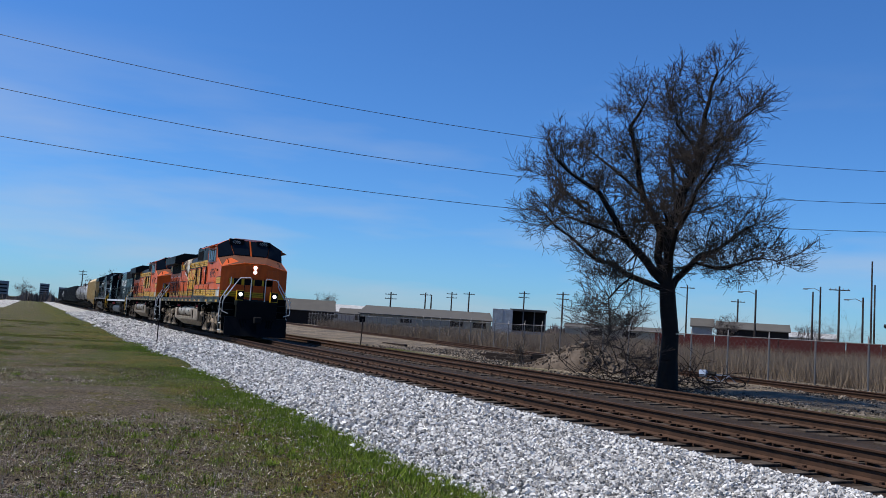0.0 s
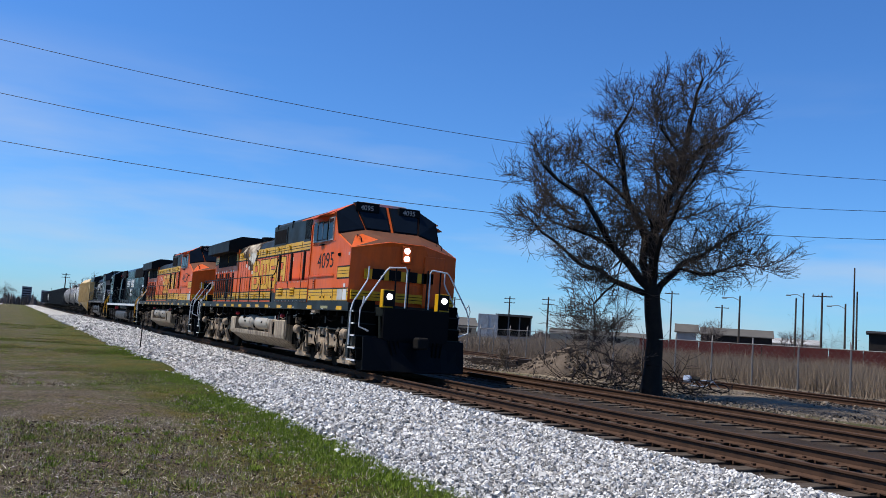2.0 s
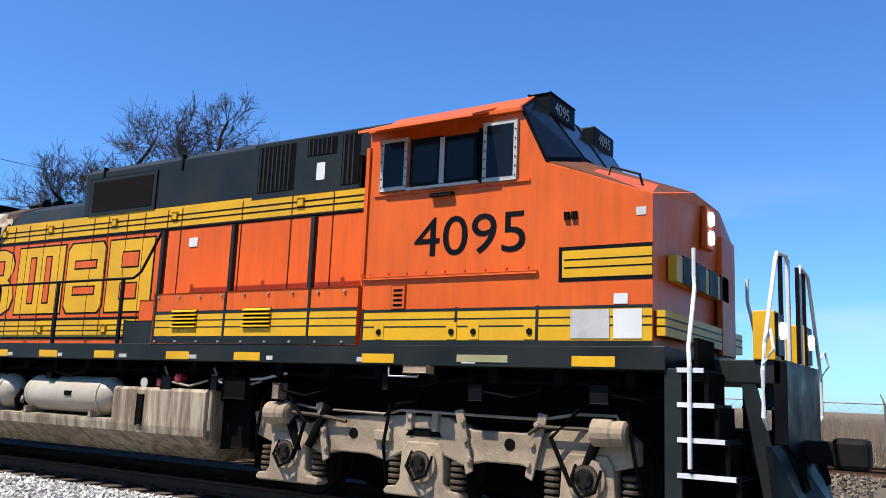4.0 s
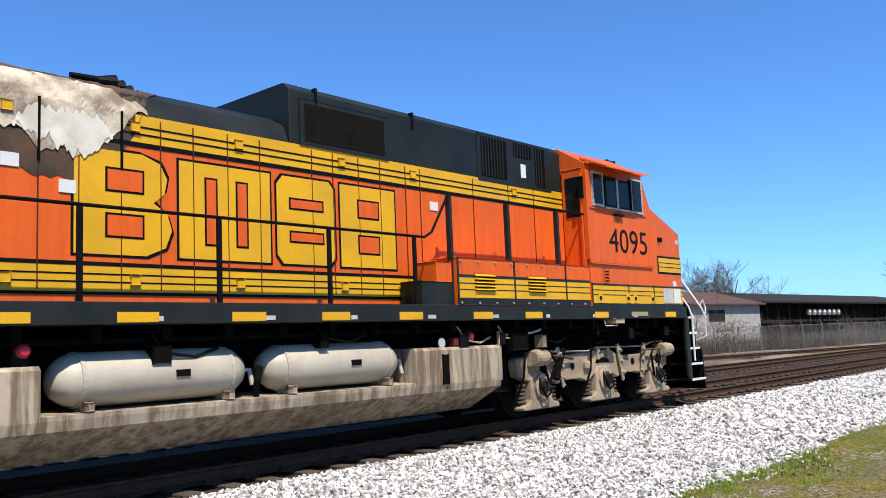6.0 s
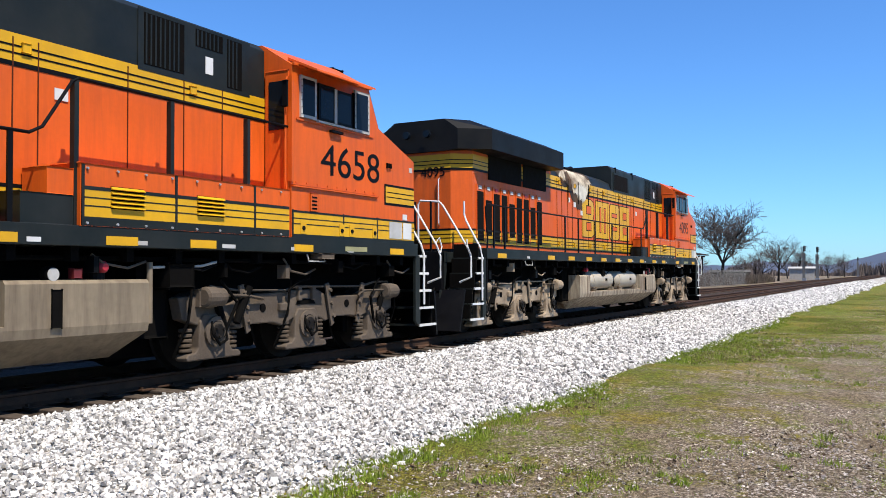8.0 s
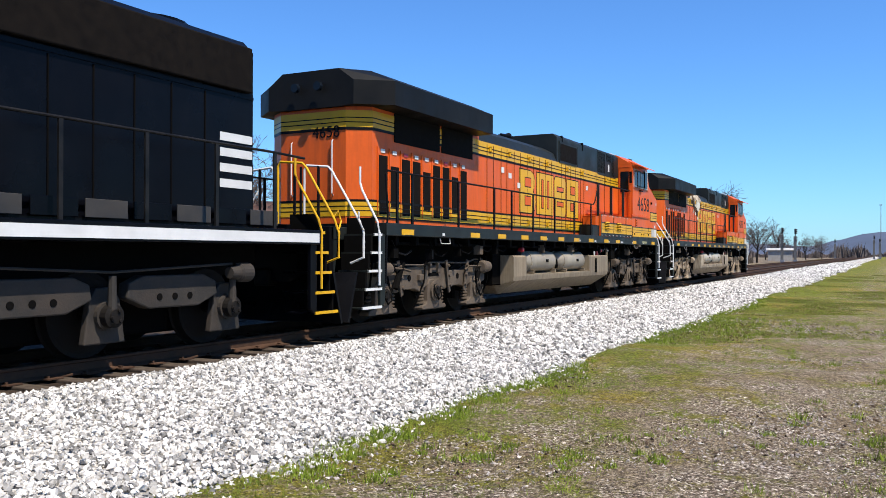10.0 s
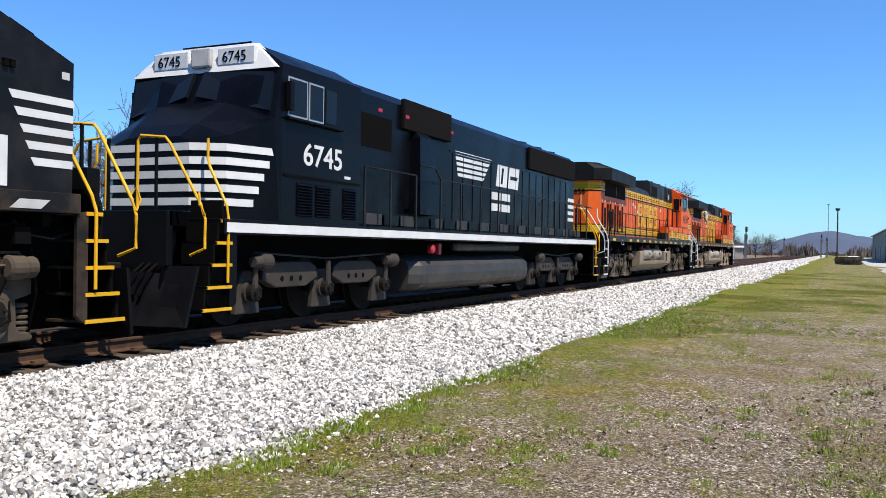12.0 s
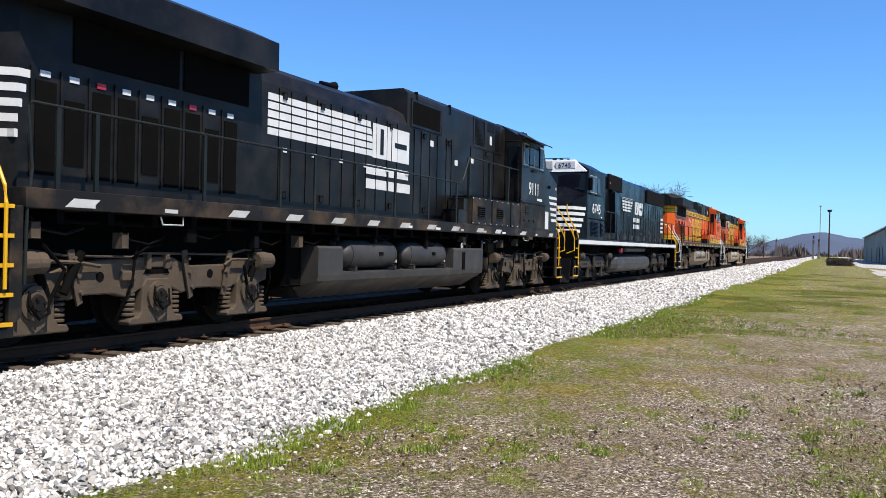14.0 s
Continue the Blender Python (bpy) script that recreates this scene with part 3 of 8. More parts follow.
    prof = [(-w, 1.8), (w, 1.8), (w, 3.82), (0.98, 4.05), (0.7, 4.2), (0.2, 4.24), (-0.2, 4.24), (-0.7, 4.2), (-0.98, 4.05), (-w, 3.82)]
    part("engine_hood", loft([ring(prof, -14.6), ring(prof, -9.45)]), roof, loco)
    rw = 1.1
    part("radiator_hood", prism([(-19.33, -0.72), (-19.05, -rw), (-14.6, -rw), (-14.6, rw), (-19.05, rw), (-19.33, 0.72)], 1.8, 4.0, "z"), body, loco)
    part("equipment_hood", prism([(-w, 1.8), (w, 1.8), (w, 4.52), (0.95, 4.62), (-0.95, 4.62), (-w, 4.52)], -9.43, -3.42, "x", 0.015), roof, loco)
    # side sheets: body colour between the bands
    for s in (-1, 1):
        y = s * w
        ps = part("side_sheet", box(-14.58, -3.43, y, y + s * 0.006, 1.82, 3.5), body, loco)
        if orange:
            for x0, x1, yy in ((-14.58, -3.43, w), (-19.04, -14.62, rw)):
                part("stripe", box(x0, x1, s * yy, s * (yy + 0.008), 3.52, 3.82), YELLOW, loco)
                part("stripe", box(x0, x1, s * (yy + 0.0), s * (yy + 0.010), 1.93, 2.20), YELLOW, loco)
                for z, t in ((3.47, 0.05), (3.60, 0.018), (3.68, 0.018), (2.19, 0.04), (2.10, 0.016), (2.02, 0.016), (1.90, 0.03)):
                    part("pinstripe", box(x0, x1, s * yy, s * (yy + 0.013), z, z + t), BLACK, loco)
        # door seams, hinges and latches
        for i, x in enumerate([-14.1, -13.75, -13.3, -12.95, -12.5, -12.1, -11.65, -11.2, -10.8, -10.35, -9.9, -9.1, -8.75, -8.3, -7.9, -7.4, -7.1, -5.9, -5.0, -4.3]):
            part("door_seam", box(x - 0.006, x + 0.006, s * w, s * (w + 0.016), 1.95 if x < -7 else 2.5, 3.78), SEAM if orange else UNDER, loco)
            if i % 3 == 0:
                for z in (2.05, 3.68):
                    part("latch", box(x + 0.1, x + 0.2, s * w, s * (w + 0.03), z - 0.05, z + 0.05, 0.01), YELLOW if orange else NSBLACK, loco)
        for x, z in ((-13.3, 3.2), (-12.85, 3.1), (-6.9, 3.2), (-12.3, 2.9)) if orange else ((-6.9, 3.2), (-5.9, 3.35), (-8.3, 3.5)):
            part("notice", box(x, x + 0.17, s * w, s * (w + 0.018), z, z + 0.13), WHITE, loco)
        # screened doors of the radiator section
        for i in range(9):
            x = -18.83 + i * 0.415
            hi = 3.05 if i % 3 != 1 else 2.88
            part("door_screen", box(x, x + 0.29, s * rw, s * (rw + 0.012), 1.98 if i % 3 != 1 else 2.12, hi), MESHM if orange else UNDER, loco)
            part("door_edge", box(x - 0.07, x - 0.05, s * rw, s * (rw + 0.02), 1.95, 3.2), body, loco)
            part("notice", box(x + 0.06, x + 0.2, s * rw, s * (rw + 0.014), 3.1, 3.17), RED if i % 4 == 2 else WHITE, loco)
        # dark screens below the radiator wing
        for x0, x1 in ((-18.3, -16.5), (-16.4, -14.95)):
            part("intake_screen", box(x0, x1, s * rw, s * (rw + 0.02), 3.34, 3.88), MESHM if orange else UNDER, loco)
        # grilles of the equipment hood
        gp = part("grille_frame", box(-5.75, -3.75, s * w, s * (w + 0.012), 3.78, 4.55), roof, loco)
        for x0, x1, z0, z1 in ((-5.66, -5.0, 3.86, 4.5), (-4.8, -4.3, 4.28, 4.51), (-4.21, -3.92, 3.84, 4.51)):
            part("grille_screen", box(x0, x1, s * w, s * (w + 0.016), z0, z1), UNDER, gp)
            n = int((x1 - x0) / 0.075)
            for k in range(n):
                part("slat", box(x0 + 0.075 * k + 0.02, x0 + 0.075 * k + 0.045, s * (w + 0.016), s * (w + 0.022), z0 + 0.01, z1 - 0.01), roof, gp)
        part("notice", box(-4.62, -4.48, s * (w + 0.012), s * (w + 0.016), 3.95, 4.18), WHITE, loco)
        bg = part("brake_grid_frame", box(-9.28, -7.72, s * w, s * (w + 0.02), 3.82, 4.42, 0.005), roof, loco)
        part("brake_grid_screen", box(-9.2, -7.8, s * (w + 0.02), s * (w + 0.026), 3.88, 4.36), MESHM if orange else UNDER, bg)
    part("roof_hatch", box(-8.9, -6.0, -0.8, 0.8, 4.615, 4.66, 0.02), roof, loco)
    for y in (-1.05, 1.05):
        for x in (-7.2, -9.0):
            part("lifting_eye", box(x - 0.02, x + 0.02, y - 0.04, y + 0.04, 4.36, 4.6, 0.01), BLACK, loco)
    # radiator wings
    sec = [(-1.0, 3.88), (1.0, 3.88), (1.52, 3.90), (1.52, 4.33), (1.0, 4.56), (-1.0, 4.56), (-1.52, 4.33), (-1.52, 3.90)]
    part("radiator_wing", loft([ring([(y * 0.62, z) for y, z in sec], -19.42), ring(sec, -18.95), ring(sec, -14.75)]), WING if orange else NSBLACK, loco)
    bm = drum((-13.65, 0.0, 4.2), "z", 0.32, [(0, 0.36), (0.8, 0.36), (0.85, 0.44), (1.0, 0.44)], 16)
    part("exhaust_pipe", bm, BLACK, loco)
    for k in range(4):
        part("air_horn", drum((-11.9 + k * 0.16, -0.45 + 0.12 * k, 4.32), "x", 0.5, [(0, 0.03), (0.6, 0.045), (1, 0.1)], 10), BLACK, loco)
    part("horn_bracket", box(-11.75, -11.4, -0.45, 0.05, 4.18, 4.3, 0.02), BLACK, loco)
    part("antenna", drum((-2.6, 0.2, 4.66), "z", 0.12, [(0, 0.12), (0.8, 0.1), (1, 0.05)], 12), WHITE, loco)
    # battery box and air intake step beside the hood
    for s in (-1, 1):
        bb = part("battery_box", box(-6.94, -3.45, s * 1.05, s * 1.555, 1.80, 2.47, 0.012), low_m, loco)
        if orange:
            part("stripe", box(-6.92, -3.46, s * 1.555, s * 1.561, 1.90, 2.2), YELLOW, bb)
            for z, t in ((2.19, 0.04), (2.10, 0.014), (2.01, 0.014), (1.80, 0.10)):
                part("pinstripe", box(-6.92, -3.46, s * 1.555, s * 1.564, z, z + t), GREEN, bb)
        for x in (-6.92, -5.6, -4.2):
            part("box_seam", box(x, x + 0.035, s * 1.555, s * 1.567, 1.8, 2.46), GREEN if orange else UNDER, bb)
        for x in (-6.54, -5.24):
            lv = part("louvre", box(x, x + 0.46, s * 1.555, s * 1.565, 2.0, 2.25), UNDER, bb)
            for k in range(5):
                part("louvre_blade", prism([(s * 1.565, 2.01 + k * 0.05), (s * 1.6, 2.015 + k * 0.05), (s * 1.565, 2.045 + k * 0.05)], x, x + 0.46, "x"), YELLOW if orange else NSBLACK, lv)
        for k in range(9):
            for z in (2.42, 1.83):
                part("bolt", drum((-6.85 + k * 0.4, s * 1.56, z), "y", s * 0.02, [(0, 0.018), (1, 0.014)], 6), ALU, bb)
        part("step_box", box(-7.6, -6.98, s * 1.12, s * 1.5, 1.8, 2.12, 0.01), GREEN if orange else NSBLACK, loco)
        part("step_box", box(-7.3, -6.98, s * 1.12, s * 1.5, 2.12, 2.4, 0.01), body, loco)
    # cab: side outline drawn across, roof chamfered
    yc = 1.55
    cab = part("cab", loft([
        [(-3.4, -yc, 1.8), (-3.4, yc, 1.8), (-3.4, yc, 4.28), (-3.4, 1.0, 4.62), (-3.4, -1.0, 4.62), (-3.4, -yc, 4.28)],
        [(-1.45, -yc, 1.8), (-1.45, yc, 1.8), (-1.45, yc, 4.33), (-1.55, 1.0, 4.64), (-1.55, -1.0, 4.64), (-1.45, -yc, 4.33)],
        [(-1.13, -yc, 1.8), (-1.13, yc, 1.8), (-1.13, yc, 3.68), (-1.02, 0.8, 3.86), (-1.02, -0.8, 3.86), (-1.13, -yc, 3.68)],
        [(0.0, -yc, 1.8), (0.0, yc, 1.8), (0.0, yc, 3.25), (0.1, 0.5, 3.48), (0.1, -0.5, 3.48), (0.0, -yc, 3.25)],
    ]), body, loco)
    for s in (-1, 1):
        y = s * yc
        # side windows: two in riveted pale frames, a dark sliding pair with a pale mullion between
        for x0, x1, z0, z1, pale in ((-3.22, -2.85, 3.55, 4.16, 1), (-2.80, -2.39, 3.56, 4.12, 0), (-2.36, -1.93, 3.56, 4.10, 0), (-1.86, -1.45, 3.53, 4.19, 1)):
            fm = (GRIMEW if orange else ALU) if pale else BLACK
            wf = part("window_frame", box(x0, x1, y, y + s * 0.03, z0, z1, 0.006), fm, cab)
            part("window_pane", box(x0 + 0.045, x1 - 0.045, y + s * 0.03, y + s * 0.034, z0 + 0.045, z1 - 0.04), GLASS, wf)
            if pale:
                for k in range(6):
                    for xx in (x0 + 0.02, x1 - 0.02):
                        part("rivet", drum((xx, y + s * 0.03, z0 + 0.05 + k * 0.1), "y", s * 0.01, [(0, 0.009), (1, 0.007)], 6), UNDER, wf)
        part("mullion", box(-2.405, -2.345, y + s * 0.03, y + s * 0.042, 3.57, 4.1), GRIMEW, cab)
        part("window_sill", box(-2.83, -1.9, y, y + s * 0.05, 3.53, 3.56, 0.006), GRIMEW, cab)
        part("wind_deflector", box(-1.905, -1.885, y, y + s * 0.05, 3.55, 4.14), UNDER, cab)
        part("sun_visor", prism([(s * 1.4, 4.42), (s * 1.93, 4.19), (s * 1.935, 4.16), (s * 1.4, 4.38)], -3.3, -1.8, "x"), body, cab)
        part("drip_rail", box(-3.3, -1.3, y, y + s * 0.02, 3.50, 3.525), body, cab)
        part("window_step", box(-2.5, -2.22, y, y + s * 0.06, 3.43, 3.46, 0.005), BLACK, cab)
        for k in range(9):
            part("bolt", drum((-3.3 + k * 0.25, y, 2.60), "y", s * 0.012, [(0, 0.014), (1, 0.012)], 6), body, cab)
        for x in (-0.9, -0.82):
            part("class_lamp", box(x, x + 0.05, y, y + s * 0.03, 3.06, 3.13, 0.005), UNDER, cab)
        part("notice", box(-0.16, -0.06, y, y + s * 0.006, 3.05, 3.13), GRIMEW, cab)
        part("cab_hinge", box(-3.43, -3.38, s * 1.5, s * 1.58, 2.6, 4.1), body, cab)
        part("roof_gutter", box(-3.4, -1.4, s * 1.56, s * 1.6, 4.27, 4.31), body, cab)
        part("ledge", box(-3.4, -1.19, y, y + s * 0.03, 2.53, 2.555, 0.004), body, cab)
        if orange:
            part("stripe", box(-3.38, -0.004, y, y + s * 0.006, 1.84, 2.17), YELLOW, cab)
            for z, t in ((2.16, 0.03), (2.07, 0.014), (1.99, 0.014), (1.79, 0.06)):
                part("pinstripe", box(-3.39, -0.003, y, y + s * 0.009, z, z + t), GREEN, cab)
            for x in (-3.39, -2.15, -1.2):
                part("seam", box(x, x + 0.03, y, y + s * 0.011, 1.8, 2.2), GREEN, cab)
            nb = part("nose_flash_edge", box(-0.96, 0.0, y, y + s * 0.004, 2.43, 2.78, 0), BLACK, cab)
            part("nose_flash", box(-0.92, -0.002, y + s * 0.004, y + s * 0.008, 2.47, 2.74, 0), YELLOW, cab)
            for z in (2.56, 2.64):
                part("pinstripe", box(-0.9, -0.003, y + s * 0.008, y + s * 0.011, z, z + 0.014), BLACK, cab)
            part("notice", box(-0.38, -0.10, y + s * 0.004, y + s * 0.013, 1.87, 2.15), WHITE, cab)
            part("builder_plate", box(-0.82, -0.42, y + s * 0.004, y + s * 0.013, 1.87, 2.15), GRIMEW, cab)
            part("notice", box(-0.38, -0.24, y, y + s * 0.009, 2.2, 2.3), WHITE, cab)
            for x in (-3.2, -2.25, -1.98, -1.33):
                part("latch", box(x, x + 0.13, y, y + s * 0.013, 1.86, 2.04), YELLOW, cab)
                part("latch", drum((x + 0.065, y + s * 0.013, 1.94), "y", s * 0.014, [(0, 0.035), (1, 0.03)], 10), BLACK, cab)
            part("lettering_bar", box(-2.1, -1.5, y + s * 0.01, y + s * 0.018, 1.625, 1.70), mat_cream, cab)
        else:
            for k in range(5):
                z = 2.75 - k * 0.17
                part("stripe", prism([(-0.78 + k * 0.07, z), (-0.004, z), (-0.004, z + 0.085), (-0.83 + k * 0.07, z + 0.085)], y, y + s * 0.005), WHITE, cab)
            part("lower_side", box(-3.38, -1.19, y, y + s * 0.006, 1.82, 2.52), NSDUST, cab)
            part("notice", box(-1.15, -0.83, y, y + s * 0.006, 1.83, 2.35), WHITE, cab)
            part("lettering_bar", box(-1.95, -1.5, y, y + s * 0.006, 2.62, 2.69), WHITE, cab)
            for k in range(3):
                part("latch", drum((-3.1 + k * 0.42, y, 2.02), "y", s * 0.02, [(0, 0.03), (1, 0.03)], 8), UNDER, cab)
        vt = part("vent", box(-2.98, -2.8, y, y + s * 0.02, 2.2, 2.46, 0.005), body, cab)
        # dark strips on the vent stand in for shade in its slots
        for k in range(4):
            part("slot_strip", box(-2.95, -2.83, y + s * 0.02, y + s * 0.024, 2.225 + k * 0.055, 2.25 + k * 0.055), UNDER, vt)
        # rear side door and window on the cab back
        dr = part("cab_door", box(-3.425, -3.4, s * 1.1, s * 1.5, 1.95, 4.2, 0.01), body, cab)
        part("cab_door_window", box(-3.435, -3.425, s * 1.16, s * 1.44, 3.35, 4.05), GLASS, dr)
        part("door_handle_rail", tube([(-3.44, s * 1.5, 2.4), (-3.47, s * 1.5, 2.6), (-3.47, s * 1.5, 4.0), (-3.44, s * 1.5, 4.1)], 0.014, 6), body, cab)
        part("mirror", box(-3.53, -3.5, s * 1.5, s * 1.56, 3.66, 4.02, 0.012), BLACK, cab)
        # windscreen halves
        for quad in ([(-1.45, s * yc, 4.33), (-1.55, s * 1.0, 4.64), (-1.02, s * 0.8, 3.86), (-1.13, s * yc, 3.68)], [(-1.55, s * 1.0, 4.64), (-1.55, s * 0.03, 4.64), (-1.02, s * 0.03, 3.86), (-1.02, s * 0.8, 3.86)]):
            q = [Vector(p) for p in quad]
            mid = sum(q, Vector()) / 4 - Vector((0, 0, 0.04))
            nrm = (q[1] - q[0]).cross(q[3] - q[0]).normalized()
            nrm = nrm if nrm.x > 0 else -nrm
            q = [mid + (p - mid) * 0.88 + nrm * 0.004 for p in q]
            part("windscreen", loft([q, [p + nrm * 0.03 for p in q]]), GLASS, cab)
            # black plate that reaches beyond the pane on all sides
            sq = [mid + (p - mid) * 1.1 - nrm * 0.012 for p in q]
            part("windscreen_surround", loft([sq, [p + nrm * 0.024 for p in sq]]), BLACK, cab)
        part("wiper", tube([(-1.02, s * 0.9, 3.84), (-1.15, s * 0.5, 4.05)], 0.012, 5), BLACK, cab)
        nbx = part("number_board", box(-1.62, -1.36, s * 0.32, s * 0.98, 4.42, 4.66, 0.02), BLACK, cab)
        lettering(number, 0.2, -1.352, s * 0.65 - 0.22, 4.46, GRIMEW, nbx, "number", turn=pose(0, 0, 0, 90, 0, 90))
        part("nose_grab", tube([(-0.6, s * 1.2, 3.5), (-0.55, s * 1.2, 3.66), (-0.25, s * 1.2, 3.55), (-0.2, s * 1.2, 3.36)], 0.014, 6), BLACK, cab)
    # dull, sooty top of the nose
    top = [[(-1.0, -0.78, 3.866), (-1.0, 0.78, 3.866), (-1.1, 1.5, 3.70), (-1.1, 1.5, 3.66), (-1.0, 0.78, 3.82), (-1.0, -0.78, 3.82), (-1.1, -1.5, 3.66), (-1.1, -1.5, 3.70)],
           [(0.06, -0.5, 3.50), (0.06, 0.5, 3.50), (-0.03, 1.5, 3.275), (-0.03, 1.5, 3.235), (0.06, 0.5, 3.46), (0.06, -0.5, 3.46), (-0.03, -1.5, 3.235), (-0.03, -1.5, 3.275)]]
    part("nose_top", loft(top), SOOTY if orange else NSBLACK, cab)
    part("roof_cooler", box(-3.0, -1.75, -0.7, 0.7, 4.63, 4.75, 0.02), GRIMEW if orange else NSBLACK, cab)
    if orange:
        # nose front: band of the flash with a dark plain sign
        part("nose_band", box(0.02, 0.106, -1.15, 1.15, 2.46, 2.72), YELLOW, cab)
        for k in range(4):
            part("lettering_shape", box(0.1, 0.112, -0.95 + k * 0.48, -0.6 + k * 0.48, 2.46, 2.74, 0), BLACK, cab)
        part("nose_band", box(0.02, 0.104, -1.5, 1.5, 1.9, 2.14), YELLOW, cab)
        for z in (1.98, 2.06):
            part("pinstripe", box(0.02, 0.108, -1.5, 1.5, z, z + 0.016), BLACK, cab)
    else:
        for k in range(5):
            part("stripe", box(0.02, 0.104, -1.45 + k * 0.06, 1.45 - k * 0.06, 2.75 - k * 0.17, 2.835 - k * 0.17), WHITE, cab)
    part("nose_door", box(0.05, 0.112, 0.55, 1.15, 1.84, 3.2, 0.01), body, cab)
    hp = part("headlight_plate", box(0.06, 0.13, -0.14, 0.14, 2.95, 3.42, 0.02), body, cab)
    for z in (3.08, 3.29):
        part("headlamp", drum((0.12, 0, z), "x", 0.04, [(0, 0.085), (1, 0.075)], 16), LAMP if burnt else GLASS, hp)
    for s in (-1, 1):
        db = part("ditch_light_box", box(0.76, 0.96, s * 0.78 - 0.17, s * 0.78 + 0.17, 1.72, 2.18, 0.01), YELLOW if orange else BLACK, loco)
        # black plate added in place of the shade on the box front
        part("box_front_shade", box(0.96, 0.985, s * 0.78 - 0.15, s * 0.78 + 0.15, 1.76, 2.16, 0.008), BLACK, db)
        part("ditch_light", drum((0.975, s * 0.78, 2.0), "x", 0.05, [(0, 0.085), (1, 0.075)], 16), LAMP if burnt else GLASS, db)
    # fuel tank with two air reservoirs in its shoulder
    for s in (-1, 1):
        sec = [(0.05, 0.3), (s * 0.95, 0.3), (s * 1.44, 0.62), (s * 1.46, 0.72), (s * 1.46, 0.76), (s * 0.8, 0.80), (0.05, 0.8)]
        full = [(0.05, 0.3), (s * 0.95, 0.3), (s * 1.44, 0.62), (s * 1.46, 0.72), (s * 1.46, 1.18), (s * 1.42, 1.22), (0.05, 1.22)]
        bm = loft([ring([(y, max(z, 0.5)) for y, z in full], -13.42), ring(full, -13.2), ring(full, -12.62)])
        bm = loft([ring(sec, -12.62), ring(sec, -7.72)], bm)
        bm = loft([ring(full, -7.72), ring(full, -6.05), ring([(y, max(z, 0.5)) for y, z in full], -5.9)], bm)
        ft = part("fuel_tank", bm, tank_m, loco)
        for x0, x1 in ((-12.45, -10.3), (-10.05, -7.9)):
            L_ = x1 - x0
            ar = part("air_reservoir", drum((x0, s * 1.18, 1.07), "x", L_, [(0, 0.06), (0.02, 0.16), (0.07, 0.235), (0.12, 0.265), (0.88, 0.265), (0.93, 0.235), (0.98, 0.16), (1, 0.06)], 24), silver_m, loco, smooth=True)
            for xx in (x0 + 0.3, x1 - 0.3):
                part("strap", box(xx - 0.03, xx + 0.03, s * 1.18, s * 1.46, 0.78, 0.86, 0.01), tank_m, ar)
            for xx in (x0 + 0.25, x1 - 0.25):
                part("weld_band", drum((xx - 0.02, s * 1.18, 1.07), "x", 0.04, [(0, 0.27), (1, 0.27)], 24), silver_m, ar)
            part("drain_valve", tube([(x1 - 0.02, s * 1.18, 1.07), (x1 + 0.1, s * 1.22, 1.07), (x1 + 0.12, s * 1.25, 0.9)], 0.03, 6), GRIMEW, ar)
            part("data_plate", box(x0 + 1.2, x0 + 1.36, s * 1.43, s * 1.455, 1.05, 1.12), UNDER, ar)
        bm = drum((-7.15, s * 1.3, 1.28), "y", s * 0.12, [(0, 0.085), (0.8, 0.085), (1, 0.075)], 16)
        fg = part("fuel_gauge", bm, UNDER, ft)
        part("dial", drum((-7.15, s * 1.42, 1.28), "y", s * 0.008, [(0, 0.07), (1, 0.07)], 16), GRIMEW, fg)
        part("sight_glass", box(-7.2, -7.08, s * 1.46, s * 1.475, 0.72, 1.12, 0.01), UNDER, ft)
        for x in (-12.75, -6.5):
            bm = drum((x, s * 1.28, 1.22), "z", 0.1, [(0, 0.09), (1, 0.09)], 12)
            part("filler_neck", bm, BLACK, ft)
            part("filler_cap", drum((x, s * 1.3, 1.36), "y", s * 0.14, [(0, 0.05), (0.3, 0.065), (0.8, 0.065), (1, 0.04)], 14), RED if orange else UNDER, ft)
        part("emergency_cutoff", box(-6.9, -6.8, s * 1.34, s * 1.42, 1.24, 1.34, 0.01), REDD if orange else UNDER, ft)
        part("pipe", tube([(-10.18, s * 1.3, 0.75), (-10.18, s * 1.34, 0.95), (-10.12, s * 1.3, 1.1)], 0.04, 8), UNDER, ft)
        part("vent_pipe", tube([(-5.84, s * 1.4, 0.7), (-5.84, s * 1.4, 1.42)], 0.035, 8), tank_m, ft)
    truck_ge(loco, (-4.62, -2.68, -0.75), frame_m)
    truck_ge(loco, (-18.93, -17.0, -15.07), frame_m)
    steps(loco, 0.1, 1, sill, railing_w if orange else YELLOW, railing_w, reach=0.15)
    steps(loco, -19.3, -1, sill, railing_w if orange else YELLOW, railing_w)
    railing(loco, [-18.85, -18.3, -16.4, -14.62, -13.64, -12.29, -10.76, -9.21, -7.71], 1.66, 2.72, 1.5, BLACK if orange else GREEN, BLACK if orange else GREEN, (
        [(-19.28, 0.03, 0.75), (-19.26, 0.03, 1.6), (-19.2, 0.02, 2.0), (-19.25, 0.0, 2.66), (-19.2, 0, 2.72)], [(-7.5, 0, 2.72), (-7.35, 0, 2.8), (-7.0, 0, 3.33), (-6.92, 0, 3.38), (-3.4, 0, 3.38)]))
    for s in (-1, 1):
        for x, z in ((-6.95, 1.8), (-5.6, 2.47), (-4.25, 1.9)):
            part("handrail_post", box(x - 0.028, x + 0.028, s * 1.5 - 0.014, s * 1.5 + 0.06, z, 3.36), GREEN, loco)
